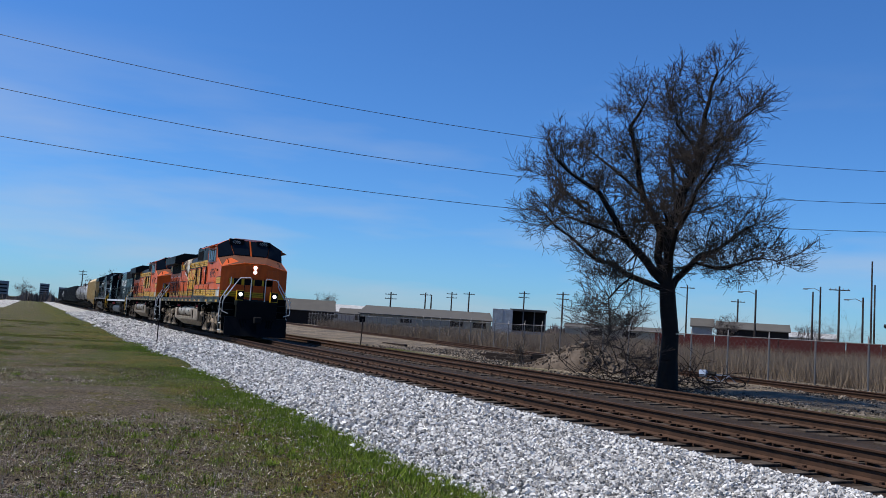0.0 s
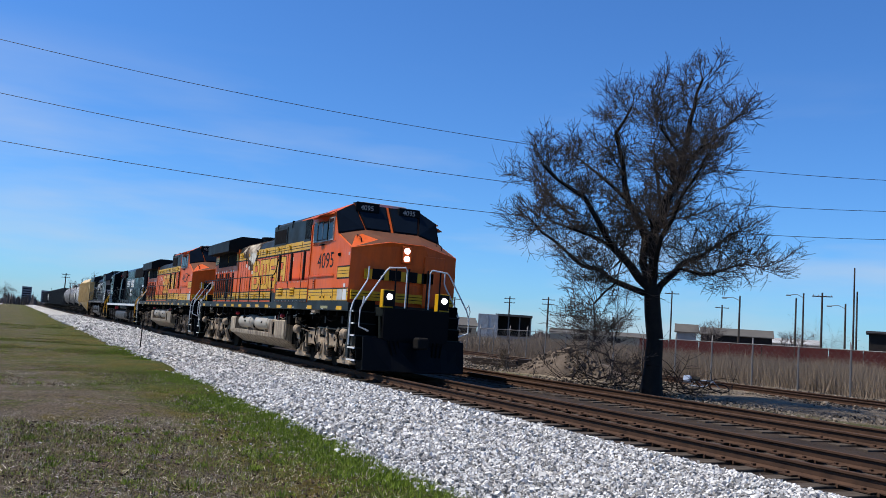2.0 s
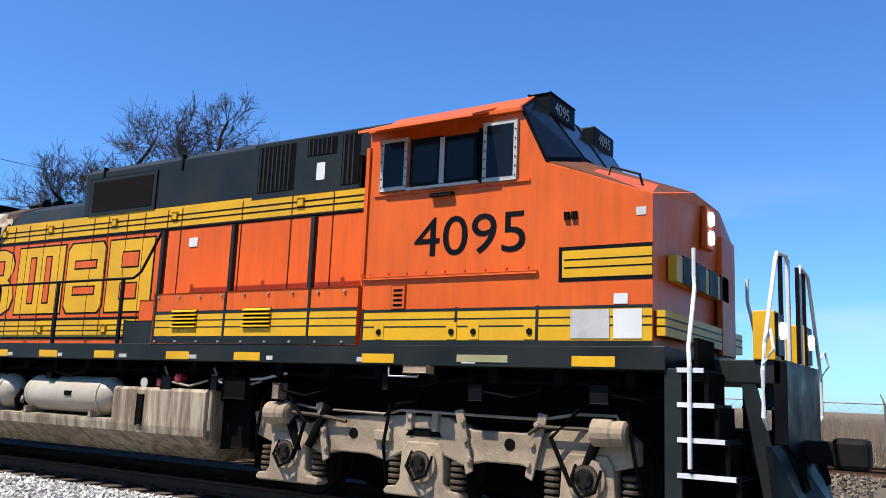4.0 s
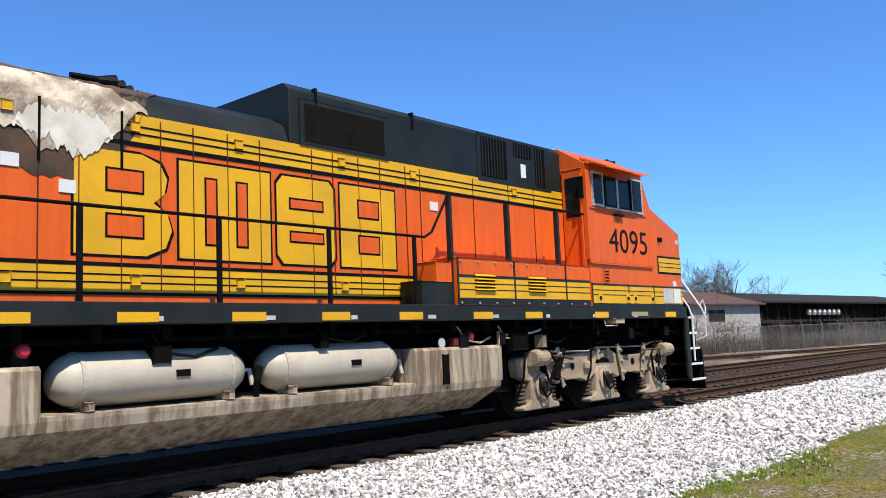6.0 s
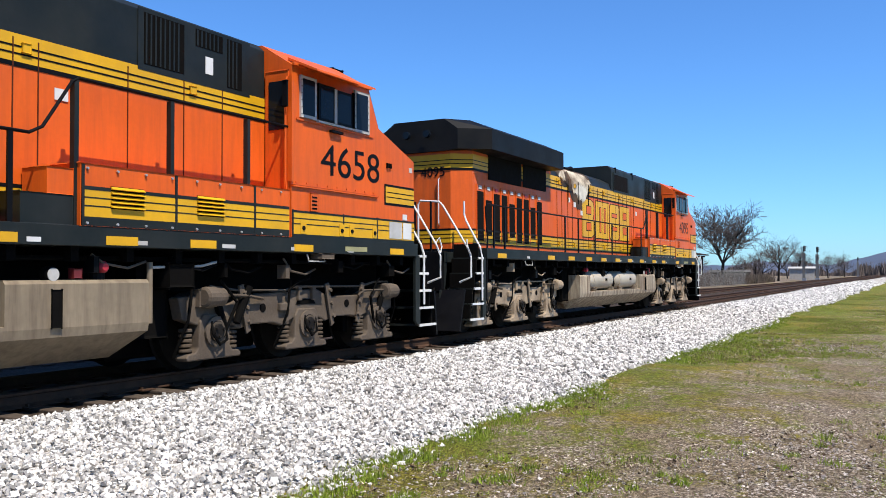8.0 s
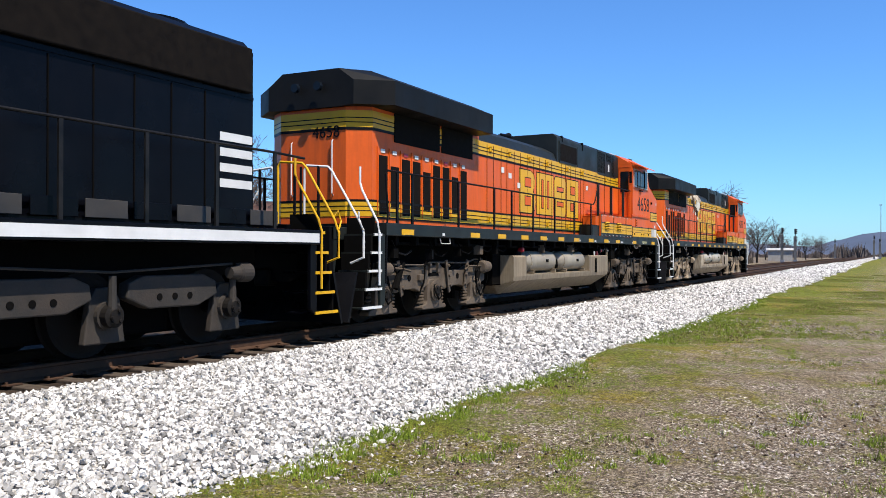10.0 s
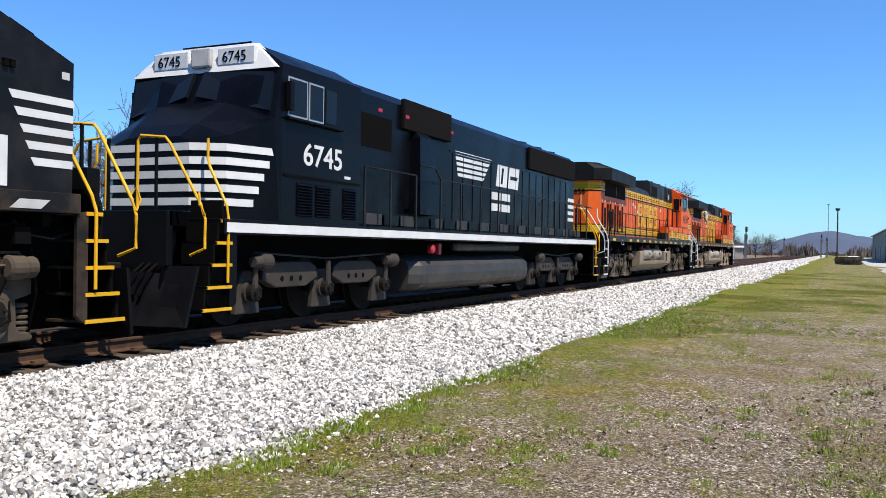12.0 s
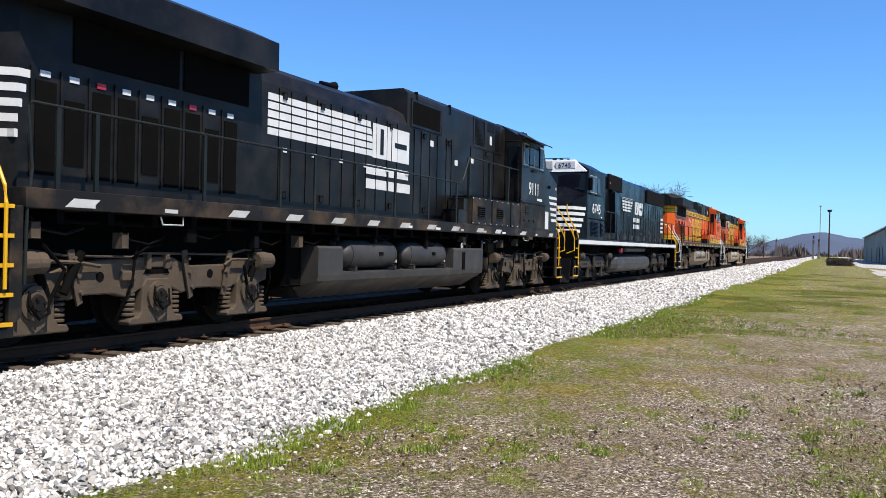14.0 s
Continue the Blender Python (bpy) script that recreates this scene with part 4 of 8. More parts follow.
        part("rear_grab", tube([(-19.31, s * 0.45, 2.3), (-19.37, s * 0.45, 2.34), (-19.37, s * 0.45, 3.28), (-19.31, s * 0.45, 3.32)], 0.014, 6), WHITE, loco)
        part("marker_lamp", drum((-19.5, s * 0.25, 4.25), "x", -0.06, [(0, 0.09), (1, 0.08)], 12), GLASS, loco)
        # writing
        x = -2.72 if s < 0 else -1.3
        wt = 0.0 if orange else 0.004
        lettering(number, (0.62 if burnt else 0.68) if orange else 0.5, x, s * (yc + 0.002), 2.77, BLACK if orange else WHITE, cab, "number", -s, wt, (1.15 if burnt else 1.2) if orange else 0.95)
    lettering(number, 0.3, -19.338, 0.0, 3.35, BLACK if orange else WHITE, loco, "number", turn=pose(0, 0, 0, 90, 0, -90))
    if orange:
        for z, h, m in ((3.52, 0.3, YELLOW), (1.93, 0.27, YELLOW), (3.6, 0.018, BLACK), (3.68, 0.018, BLACK), (2.02, 0.016, BLACK), (2.1, 0.016, BLACK), (2.19, 0.04, BLACK), (3.47, 0.05, BLACK)):
            o = 0.008 if m is YELLOW else 0.011
            part("stripe", prism([(-19.33 - o, -0.72), (-19.05, -rw - o), (-19.04, -rw - o), (-19.3, 0), (-19.04, rw + o), (-19.05, rw + o), (-19.33 - o, 0.72)], z, z + h, "z"), m, loco)
    else:
        for k in range(5):
            z = 3.05 - k * 0.17
            part("stripe", prism([(-19.336, -0.72), (-19.05, -rw - 0.006), (-18.9 - 0.05 * k, -rw - 0.006), (-18.9 - 0.05 * k, -rw), (-19.3, 0), (-19.04, rw + 0.006), (-19.05, rw + 0.006), (-19.336, 0.72)], z, z + 0.09, "z"), WHITE, loco)
    for s in (-1, 1):
        y = s * (w + 0.008)
        yy = -(w + 0.006)
        if orange and s < 0:
            # four plain outlined shapes in a row
            bars = ([(0.3, 0.16), (0.7, 0.16), (0.7, 0.4), (0.3, 0.4)], [(0.3, 0.6), (0.7, 0.6), (0.7, 0.84), (0.3, 0.84)])
            slant = ([(0.26, 0.14), (0.4, 0.14), (0.4, 0.86), (0.26, 0.86)], [(0.6, 0.14), (0.74, 0.14), (0.74, 0.86), (0.6, 0.86)])
            flat = ([(0.2, 0.24), (0.8, 0.24), (0.8, 0.38), (0.2, 0.38)], [(0.2, 0.62), (0.8, 0.62), (0.8, 0.76), (0.2, 0.76)])
            for x, wd, outline, slots in ((-12.15, 1.08, LOBES, bars), (-10.98, 1.22, SLAB, slant), (-9.66, 0.92, ROUND, flat), (-8.64, 1.0, SLAB, bars)):
                emblem(loco, x, 2.31, wd, 1.08, yy, outline, slots, YELLOW, BLACK, ORANGE)
        elif not orange and s < 0:
            # long white stripes ending in a plain white badge, bars for the name
            for k in range(5):
                part("stripe", prism([(-14.4, 3.56 - k * 0.14), (-11.02 + 0.04 * k, 3.56 - k * 0.14), (-11.05 + 0.04 * k, 3.67 - k * 0.14), (-14.4, 3.67 - k * 0.14)], yy - 0.004, yy), WHITE, loco)
            for k in range(2):
                emblem(loco, -10.95 + k * 0.82, 2.98, 0.78, 0.68, yy, SLAB, ([(0.4, 0.12), (0.58, 0.12), (0.58, 0.88), (0.4, 0.88)],) if k == 0 else ([(0.15, 0.42), (0.85, 0.42), (0.85, 0.58), (0.15, 0.58)],), WHITE, None, NSBLACK)
                for j in range(2):
                    part("lettering_bar", box(-11.2 + j * 0.95, -10.32 + j * 0.95 + 0.1 * k * j, yy - 0.004, yy, 2.64 - k * 0.28, 2.83 - k * 0.28), WHITE, loco)
            for k in range(6):
                part("notice", box(-14 + k * 0.9, -13.88 + k * 0.9, yy - 0.02, yy, 2.75, 2.82), WHITE, loco)
    if burnt:
        # scorched, bare patch over two engine doors, up on to the roof
        rnd = random.Random(4)
        line = [(-w, 2.9), (-w, 3.82), (-0.98, 4.05), (-0.7, 4.2), (-0.2, 4.24), (0.2, 4.24)]
        reach = [0.0]
        for a, b in zip(line, line[1:]):
            reach.append(reach[-1] + math.dist(a, b))
        for m_, off, x0, x1, low, high, drop in ((SOOT, 0.012, -14.45, -11.05, 3.6, 4.24, 0.58), (BURNT, 0.020, -13.95, -11.35, 3.72, 4.1, 0.42), (SOOT, 0.026, -13.5, -13.05, 3.66, 4.0, 0.1), (PEELED, 0.026, -12.75, -11.75, 3.42, 3.74, 0.12)):
            n, k = 46, 14
            v, f = [], []
            for i in range(n + 1):
                u = i / n
                x = x0 + (x1 - x0) * u
                end = min(1.0, 5.0 * u, 5.0 * (1 - u))
                lo_ = low - 2.9 - drop * max(0.0, math.sin(math.pi * min(1, max(0, (u - 0.35) / 0.62)))) ** 0.8 + rnd.uniform(-0.035, 0.035) + 0.04 * math.sin(i * 0.9)
                hi_ = (reach[-1] if high > 4.2 else 0.92 + (high - 3.82) * 1.2) * (0.8 + 0.2 * end) + rnd.uniform(-0.04, 0.04)
                lo_ = lo_ + (hi_ - lo_) * (1 - end) * 0.6
                for j in range(k + 1):
                    a = min(max(lo_ + (hi_ - lo_) * j / k, 0.0), reach[-1])
                    q = max(q_ for q_ in range(len(line) - 1) if reach[q_] <= a + 1e-9)
                    e = (a - reach[q]) / (reach[q + 1] - reach[q])
                    yq = line[q][0] + (line[q + 1][0] - line[q][0]) * e
                    zq = line[q][1] + (line[q + 1][1] - line[q][1]) * e
                    dy, dz = line[q + 1][0] - line[q][0], line[q + 1][1] - line[q][1]
                    ln = math.hypot(dy, dz)
                    v.append((x, yq - off * dz / ln, zq + off * dy / ln))
            for i in range(n):
                for j in range(k):
                    a = i * (k + 1) + j
                    f.append((a, a + k + 1, a + k + 2, a + 1))
            raw("burn_patch", v, f, m_, loco)
        for x in (-13.3, -12.5, -11.65):
            part("door_seam", box(x - 0.012, x + 0.012, -(w + 0.032), -w, 3.2, 3.82), UNDER, loco)
    return loco


SOOTY = mat("sooty_orange_paint", (0.17, 0.062, 0.03), 0.75, vary=0.3, dirt=(0.07, 0.045, 0.032), dirt_amount=0.8)
mat_cream = mat("faded_cream_lettering", (0.35, 0.33, 0.16), 0.6)


def truck_emd(loco, axles, flip):
    x0, x1, x2 = sorted(axles)
    t = part("truck", box(x0 - 0.3, x2 + 0.3, -0.55, 0.55, 0.62, 0.86, 0.03), UNDER, loco)
    for s in (-1, 1):
        for a, b in ((x0, x1), (x1, x2)):
            pts = [(a + 0.28, 0.9), (a + 0.5, 0.99), (b - 0.5, 0.99), (b - 0.28, 0.9), (b - 0.25, 0.72), (b - 0.6, 0.58), (a + 0.6, 0.58), (a + 0.25, 0.72)]
            part("side_frame", prism(pts, s * 1.24, s * 1.06, bevel=0.02), TRUCKN, t)
            # three dark discs give the shade of holes in the frame
            for k in (-1, 0, 1):
                part("hole_disc", drum(((a + b) / 2 + 0.26 * k, s * 1.235, 0.72), "y", s, [(0, 0.045), (0.012, 0.045)], 12), UNDER, t)
        for xa in (x0, x1, x2):
            ped = [(xa - 0.3, 0.2), (xa + 0.3, 0.2), (xa + 0.22, 0.72), (xa + 0.12, 0.86), (xa - 0.12, 0.86), (xa - 0.22, 0.72)]
            bm = prism(ped, s * 1.16, s * 1.06, bevel=0.018)
            bm = drum((xa, s * 1.15, 0.53), "y", s, [(0, 0.17), (0.07, 0.17), (0.075, 0.12)], 18, bm)
            part("axle_box", bm, TRUCKN, t)
            part("damper", tube([(xa + 0.02, s * 1.3, 0.45), (xa + 0.02, s * 1.3, 1.0)], [0.06, 0.045], 8), TRUCKN, t)
        for xb in (x0 - 0.1, x2 - 0.1):
            part("brake_cylinder", drum((xb - 0.17, s * 1.34, 1.0), "x", 0.4, [(0, 0.1), (0.06, 0.135), (0.55, 0.135), (0.62, 0.1), (1.0, 0.08)], 16), TRUCKN, t)
        part("pipe", tube([(x0, s * 1.27, 1.12), (x1, s * 1.27, 1.04), (x2, s * 1.27, 1.14)], 0.018, 6), TRUCKN, t)
    for xa in axles:
        wheelset(loco, xa, flip)


def sd(name, label, number):
    """Six-axle diesel with a long hood; cab front corner at x = 0, cab facing +x. It runs hood first."""
    loco = thing(name, Matrix(), label, "locomotive", "locomotives of the train")
    b = NSNAVY
    part("sill", box(-18.9, 1.35, -1.55, 1.55, 1.4, 1.62, 0.01), b, loco)
    for s in (-1, 1):
        part("sill_stripe", box(-18.85, 1.3, s * 1.55, s * 1.556, 1.43, 1.57), WHITE, loco)
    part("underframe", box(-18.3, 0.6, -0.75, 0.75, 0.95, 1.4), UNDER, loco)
    # boxes added to hide the lit ground behind the trucks
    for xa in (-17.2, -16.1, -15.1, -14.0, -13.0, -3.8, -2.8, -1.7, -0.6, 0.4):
        part("gap_filler", box(xa - 0.58, xa + 0.58, -0.6, 0.6, 0.2, 1.0, 0.05), UNDER, loco)
    # cab and tapered nose
    y = 1.5
    cab = part("cab", loft([
        [(-2.44, -y, 1.62), (-2.44, y, 1.62), (-2.44, y, 4.1), (-2.44, 0.95, 4.42), (-2.44, -0.95, 4.42), (-2.44, -y, 4.1)],
        [(-0.05, -y, 1.62), (-0.05, y, 1.62), (-0.05, y, 4.08), (-0.15, 0.95, 4.42), (-0.15, -0.95, 4.42), (-0.05, -y, 4.08)],
        [(0.0, -y, 1.62), (0.0, y, 1.62), (0.12, y - 0.02, 3.2), (0.30, 0.7, 3.45), (0.30, -0.7, 3.45), (0.12, -y + 0.02, 3.2)],
        [(0.9, -1.2, 1.62), (0.9, 1.2, 1.62), (0.85, 1.2, 2.86), (0.85, 0.6, 3.06), (0.85, -0.6, 3.06), (0.85, -1.2, 2.86)],
        [(1.18, -0.75, 1.62), (1.18, 0.75, 1.62), (1.12, 0.75, 2.76), (1.12, 0.5, 2.84), (1.12, -0.5, 2.84), (1.12, -0.75, 2.76)],
    ]), b, loco)
    part("cab_front_band", loft([[(-0.10, -1.47, 4.02), (-0.10, 1.47, 4.02), (-0.2, 0.95, 4.45), (-0.2, -0.95, 4.45)], [(0.06, -1.45, 4.0), (0.06, 1.45, 4.0), (-0.08, 0.93, 4.44), (-0.08, -0.93, 4.44)]]), WHITE, cab)
    for s in (-1, 1):
        nbx = part("number_board", box(-0.1, 0.04, s * 0.66 - 0.36, s * 0.66 + 0.36, 4.1, 4.38, 0.015), WHITE, cab)
        lettering(number, 0.24, 0.045, s * 0.66 - 0.27, 4.15, BLACK, nbx, turn=pose(0, 0, 0, 90, 0, 90))
        pts = [(0.05, s * 0.1, 3.98), (-0.02, s * 1.4, 3.92), (0.11, s * 1.4, 3.3), (0.26, s * 0.1, 3.56)]
        part("windscreen", loft([[Vector(p) for p in pts], [Vector(p) + Vector((0.06, 0, 0.02)) for p in pts]]), GLASS, cab)
        for k in range(5):
            z = 2.62 - k * 0.2
            # white bars across the nose, front and tapered side
            c0, c1 = 0.1 + k * 0.09, 1.195
            pts = [(0.0 + c0, s * (1.51 - 0.33 * c0)), (0.92, s * 1.215), (1.19, s * 0.76), (1.19, 0), (1.17, 0), (1.17, s * 0.74), (0.9, s * 1.19), (c0, s * (1.49 - 0.33 * c0))]
            part("stripe", prism(pts, z, z + 0.11, "z"), WHITE, cab)
        for x0, x1, z0, z1 in ((-0.72, -0.18, 3.28, 3.9), (-1.2, -0.76, 3.28, 3.9), (-1.62, -1.24, 3.28, 3.9)):
            wf = part("window_frame", box(x0, x1, s * y, s * (y + 0.014), z0, z1), ALU if x1 > -1.0 else BLACK, cab)
            part("window_pane", box(x0 + 0.03, x1 - 0.03, s * (y + 0.014), s * (y + 0.018), z0 + 0.03, z1 - 0.03), GLASS, wf)
        part("window_hood", box(-1.75, -0.1, s * y, s * (y + 0.1), 3.22, 3.26, 0.01), b, cab)
        part("mirror", box(-0.2, -0.1, s * (y + 0.01), s * (y + 0.12), 3.35, 3.8, 0.01), BLACK, cab)
        part("seam", box(-2.4, -0.1, s * y, s * (y + 0.02), 2.33, 2.37), UNDER, cab)
        for x0 in (-0.9, -1.45, -2.3):
            lv = part("louvre", box(x0, x0 + 0.45, s * y, s * (y + 0.006), 1.72, 2.26), UNDER, cab)
            for k in range(11):
                part("louvre_blade", prism([(s * (y + 0.006), 1.73 + k * 0.048), (s * (y + 0.03), 1.735 + k * 0.048), (s * (y + 0.006), 1.765 + k * 0.048)], x0, x0 + 0.45, "x"), b, lv)
        part("lettering_bar", box(-2.1, -1.9, s * y, s * (y + 0.005), 2.42, 2.47), WHITE, cab)
        lettering(number, 0.5, -0.62 if s > 0 else -2.1, s * (y + 0.002), 2.56, WHITE, cab, "number", -s, 0.006, 1.22)
    part("headlight_cluster", box(0.02, 0.1, -0.2, 0.2, 4.08, 4.4, 0.03), GRIMEW, cab)
    part("roof_rail", tube([(-0.3, -0.7, 4.42), (-0.3, -0.7, 4.52), (-0.3, 0.7, 4.52), (-0.3, 0.7, 4.42)], 0.015, 6), BLACK, cab)
    for k in range(3):
        part("air_horn", drum((-1.2 - 0.2 * k, 0.2 * k, 4.5), "x", 0.4, [(0, 0.03), (0.6, 0.045), (1, 0.09)], 10), BLACK, cab)
    part("horn_bracket", box(-1.6, -1.0, -0.1, 0.5, 4.4, 4.48, 0.02), BLACK, cab)
    # long hood in sections
    w = 0.96
    prof = [(-w, 1.62), (w, 1.62), (w, 4.22), (0.78, 4.4), (-0.78, 4.4), (-w, 4.22)]
    part("long_hood", loft([ring(prof, -2.44), ring(prof, -18.0), ring([(yy * 0.85, z - 0.05) for yy, z in prof], -18.15)]), b, loco)
    for s in (-1, 1):
        part("intake_grille", box(-7.4, -5.0, s * w, s * (w + 0.1), 3.72, 4.36, 0.02), MESHM, loco)
        part("blower_duct", loft([[(-5.4, s * w, 1.95), (-6.5, s * w, 1.95), (-6.5, s * (w + 0.3), 1.95), (-5.4, s * (w + 0.3), 1.95)], [(-5.5, s * w, 3.6), (-6.2, s * w, 3.6), (-6.2, s * (w + 0.22), 3.6), (-5.5, s * (w + 0.22), 3.6)], [(-5.6, s * w, 3.8), (-6.0, s * w, 3.8), (-6.0, s * (w + 0.02), 3.8), (-5.6, s * (w + 0.02), 3.8)]]), b, loco)
        part("filter_screen", box(-4.6, -2.7, s * w, s * (w + 0.01), 3.2, 3.85), UNDER, loco)
        part("radiator_screen", box(-17.9, -13.1, s * w, s * (w + 0.08), 3.6, 4.26, 0.02), MESHM, loco)
        for i in range(16):
            x = -7.7 - i * 0.62
            part("door_seam", box(x - 0.008, x + 0.008, s * w, s * (w + 0.012), 1.8, 3.5), UNDER, loco)
        part("seam", box(-18, -7.5, s * w, s * (w + 0.014), 3.52, 3.56), b, loco)
        for k in range(22):
            x = -2.7 - k * 0.72
            part("side_box", box(x - 0.62, x, s * (w + 0.1), s * (w + 0.12), 1.68, 1.9, 0.006), TANKD if k % 2 else NSNAVY, loco)
        for k in range(5):
            part("stripe", prism([(-7.85 - 0.04 * k, 3.5 - k * 0.13), (-10.1 + 0.12 * k, 3.5 - k * 0.13), (-10.2 + 0.12 * k, 3.58 - k * 0.13), (-7.83 - 0.04 * k, 3.58 - k * 0.13)], s * w, s * (w + 0.006)), WHITE, loco)
        for k in range(2):
            lean = 0.12
            x = -10.55 - k * 0.92
            bd = part("lettering_shape", prism([(x, 2.92), (x - 0.8, 2.92), (x - 0.8 - lean, 3.52), (x - lean, 3.52)], s * w, s * (w + 0.006)), WHITE, loco)
            cuts = ([(x - 0.34, 3.0), (x - 0.48, 3.0), (x - 0.58, 3.44), (x - 0.44, 3.44)],) if k == 0 else ([(x - 0.16, 3.17), (x - 0.74, 3.17), (x - 0.76, 3.27), (x - 0.18, 3.27)],)
            for cut in cuts:
                part("lettering_gap", prism(cut, s * (w + 0.006), s * (w + 0.01)), NSNAVY, bd)
            for j in range(2):
                part("lettering_bar", box(-10.9 - j * 0.75, -10.25 - j * 0.75, s * w, s * (w + 0.006), 2.55 - k * 0.3, 2.75 - k * 0.3), WHITE, loco)
        for k in range(4):
            part("stripe", box(-17.98, -17.3, s * w, s * (w + 0.006), 2.2 + k * 0.22, 2.32 + k * 0.22), WHITE, loco)
        for x in (-3.0, -4.2, -5.2, -7.7):
            part("notice", box(x, x + 0.16, s * w, s * (w + 0.008) if x > -5 or x < -7.5 else s * (w + 0.108), 3.95, 4.02), RED, loco)
    for k in range(3):
        part("roof_fan", drum((-13.9 - k * 1.45, 0, 4.38), "z", 0.14, [(0, 0.62), (0.85, 0.62), (1, 0.5)], 20), b, loco)
    for k in range(2):
        part("roof_fan", drum((-8.6 - k * 1.5, 0, 4.38), "z", 0.12, [(0, 0.55), (0.85, 0.55), (1, 0.45)], 20), b, loco)
    # fuel tank with rounded section
    sec = []
    for k in range(24):
        a = 2 * math.pi * k / 24
        c, s_ = math.cos(a), math.sin(a)
        sec.append((1.42 * math.copysign(abs(c) ** 0.55, c), 0.68 + 0.42 * math.copysign(abs(s_) ** 0.6, s_)))
    part("fuel_tank", loft([ring([(yy * 0.85, z) for yy, z in sec], -5.0), ring(sec, -5.25), ring(sec, -11.9), ring([(yy * 0.85, z) for yy, z in sec], -12.2)]), TANKD, loco, smooth=False)
    for s in (-1, 1):
        part("air_reservoir", drum((-11.6, s * 1.2, 1.28), "x", 4.4, [(0, 0.05), (0.02, 0.11), (0.98, 0.11), (1, 0.05)], 16), TANKD, loco)
        part("filler_cap", drum((-5.6, s * 1.38, 1.22), "y", s * 0.12, [(0, 0.1), (0.8, 0.1), (1, 0.07)], 14), RED, loco)
        part("emergency_cutoff", box(-6.2, -6.05, s * 1.3, s * 1.4, 1.1, 1.34, 0.02), RED, loco)
    truck_emd(loco, (0.3, -1.75, -3.82), -1)
    truck_emd(loco, (-13.1, -15.15, -17.2), -1)
    steps(loco, 1.0, 1, b, YELLOW, YELLOW, 1.5)
    steps(loco, -18.7, -1, b, YELLOW, YELLOW, 1.5)
    railing(loco, [-2.7, -3.7, -4.8], 1.5, 2.72, 1.45, NSBLACK, NSBLACK)
    railing(loco, [-6.0, -7.1, -8.3, -9.5, -10.7, -11.9, -13.1, -14.3, -15.5, -16.7, -17.9], 1.5, 2.72, 1.45, NSBLACK, NSBLACK, ([(-18.6, 0, 2.7)], [(-5.7, 0, 2.95), (-5.0, 0, 2.95)]))
    return loco


# ---- freight cars ----
TAN = mat("tan_hopper_paint", (0.76, 0.55, 0.25), 0.6, vary=0.15, dirt=(0.35, 0.22, 0.1), dirt_amount=0.4)
TANKW = mat("white_tank_car_paint", (0.62, 0.60, 0.57), 0.5, vary=0.15, dirt=(0.25, 0.2, 0.16), dirt_amount=0.6, streak=True)
TANKC = mat("grey_tank_car_paint", (0.30, 0.28, 0.26), 0.55, vary=0.2, dirt=(0.12, 0.1, 0.08), dirt_amount=0.6, streak=True)
COAL = mat("black_gondola_paint", (0.018, 0.018, 0.018), 0.6, vary=0.3)


def freight_truck(car, x):
    t = part("truck", box(x - 0.25, x + 0.25, -1.0, 1.0, 0.5, 0.75, 0.03), UNDER, car)
    for s in (-1, 1):
        pts = [(x - 1.1, 0.55), (x - 1.0, 0.66), (x - 0.5, 0.72), (x + 0.5, 0.72), (x + 1.0, 0.66), (x + 1.1, 0.55), (x + 0.9, 0.42), (x + 0.35, 0.25), (x - 0.35, 0.25), (x - 0.9, 0.42)]
        part("side_frame", prism(pts, s * 1.05, s * 0.93, bevel=0.02), UNDER, t)
    for dx in (-0.88, 0.88):
        wheelset(car, x + dx, 1, 0.46)


def freight_base(name, label, length):
    car = thing(name, Matrix(), label, "freight car", "freight cars of the train")
    h = length / 2
    part("centre_sill", box(-h + 0.3, h - 0.3, -0.3, 0.3, 0.85, 1.15), UNDER, car)
    for d in (-1, 1):
        coupler(car, d * (h - 0.75), d, UNDER)
        freight_truck(car, d * (h - 2.2))
    return car


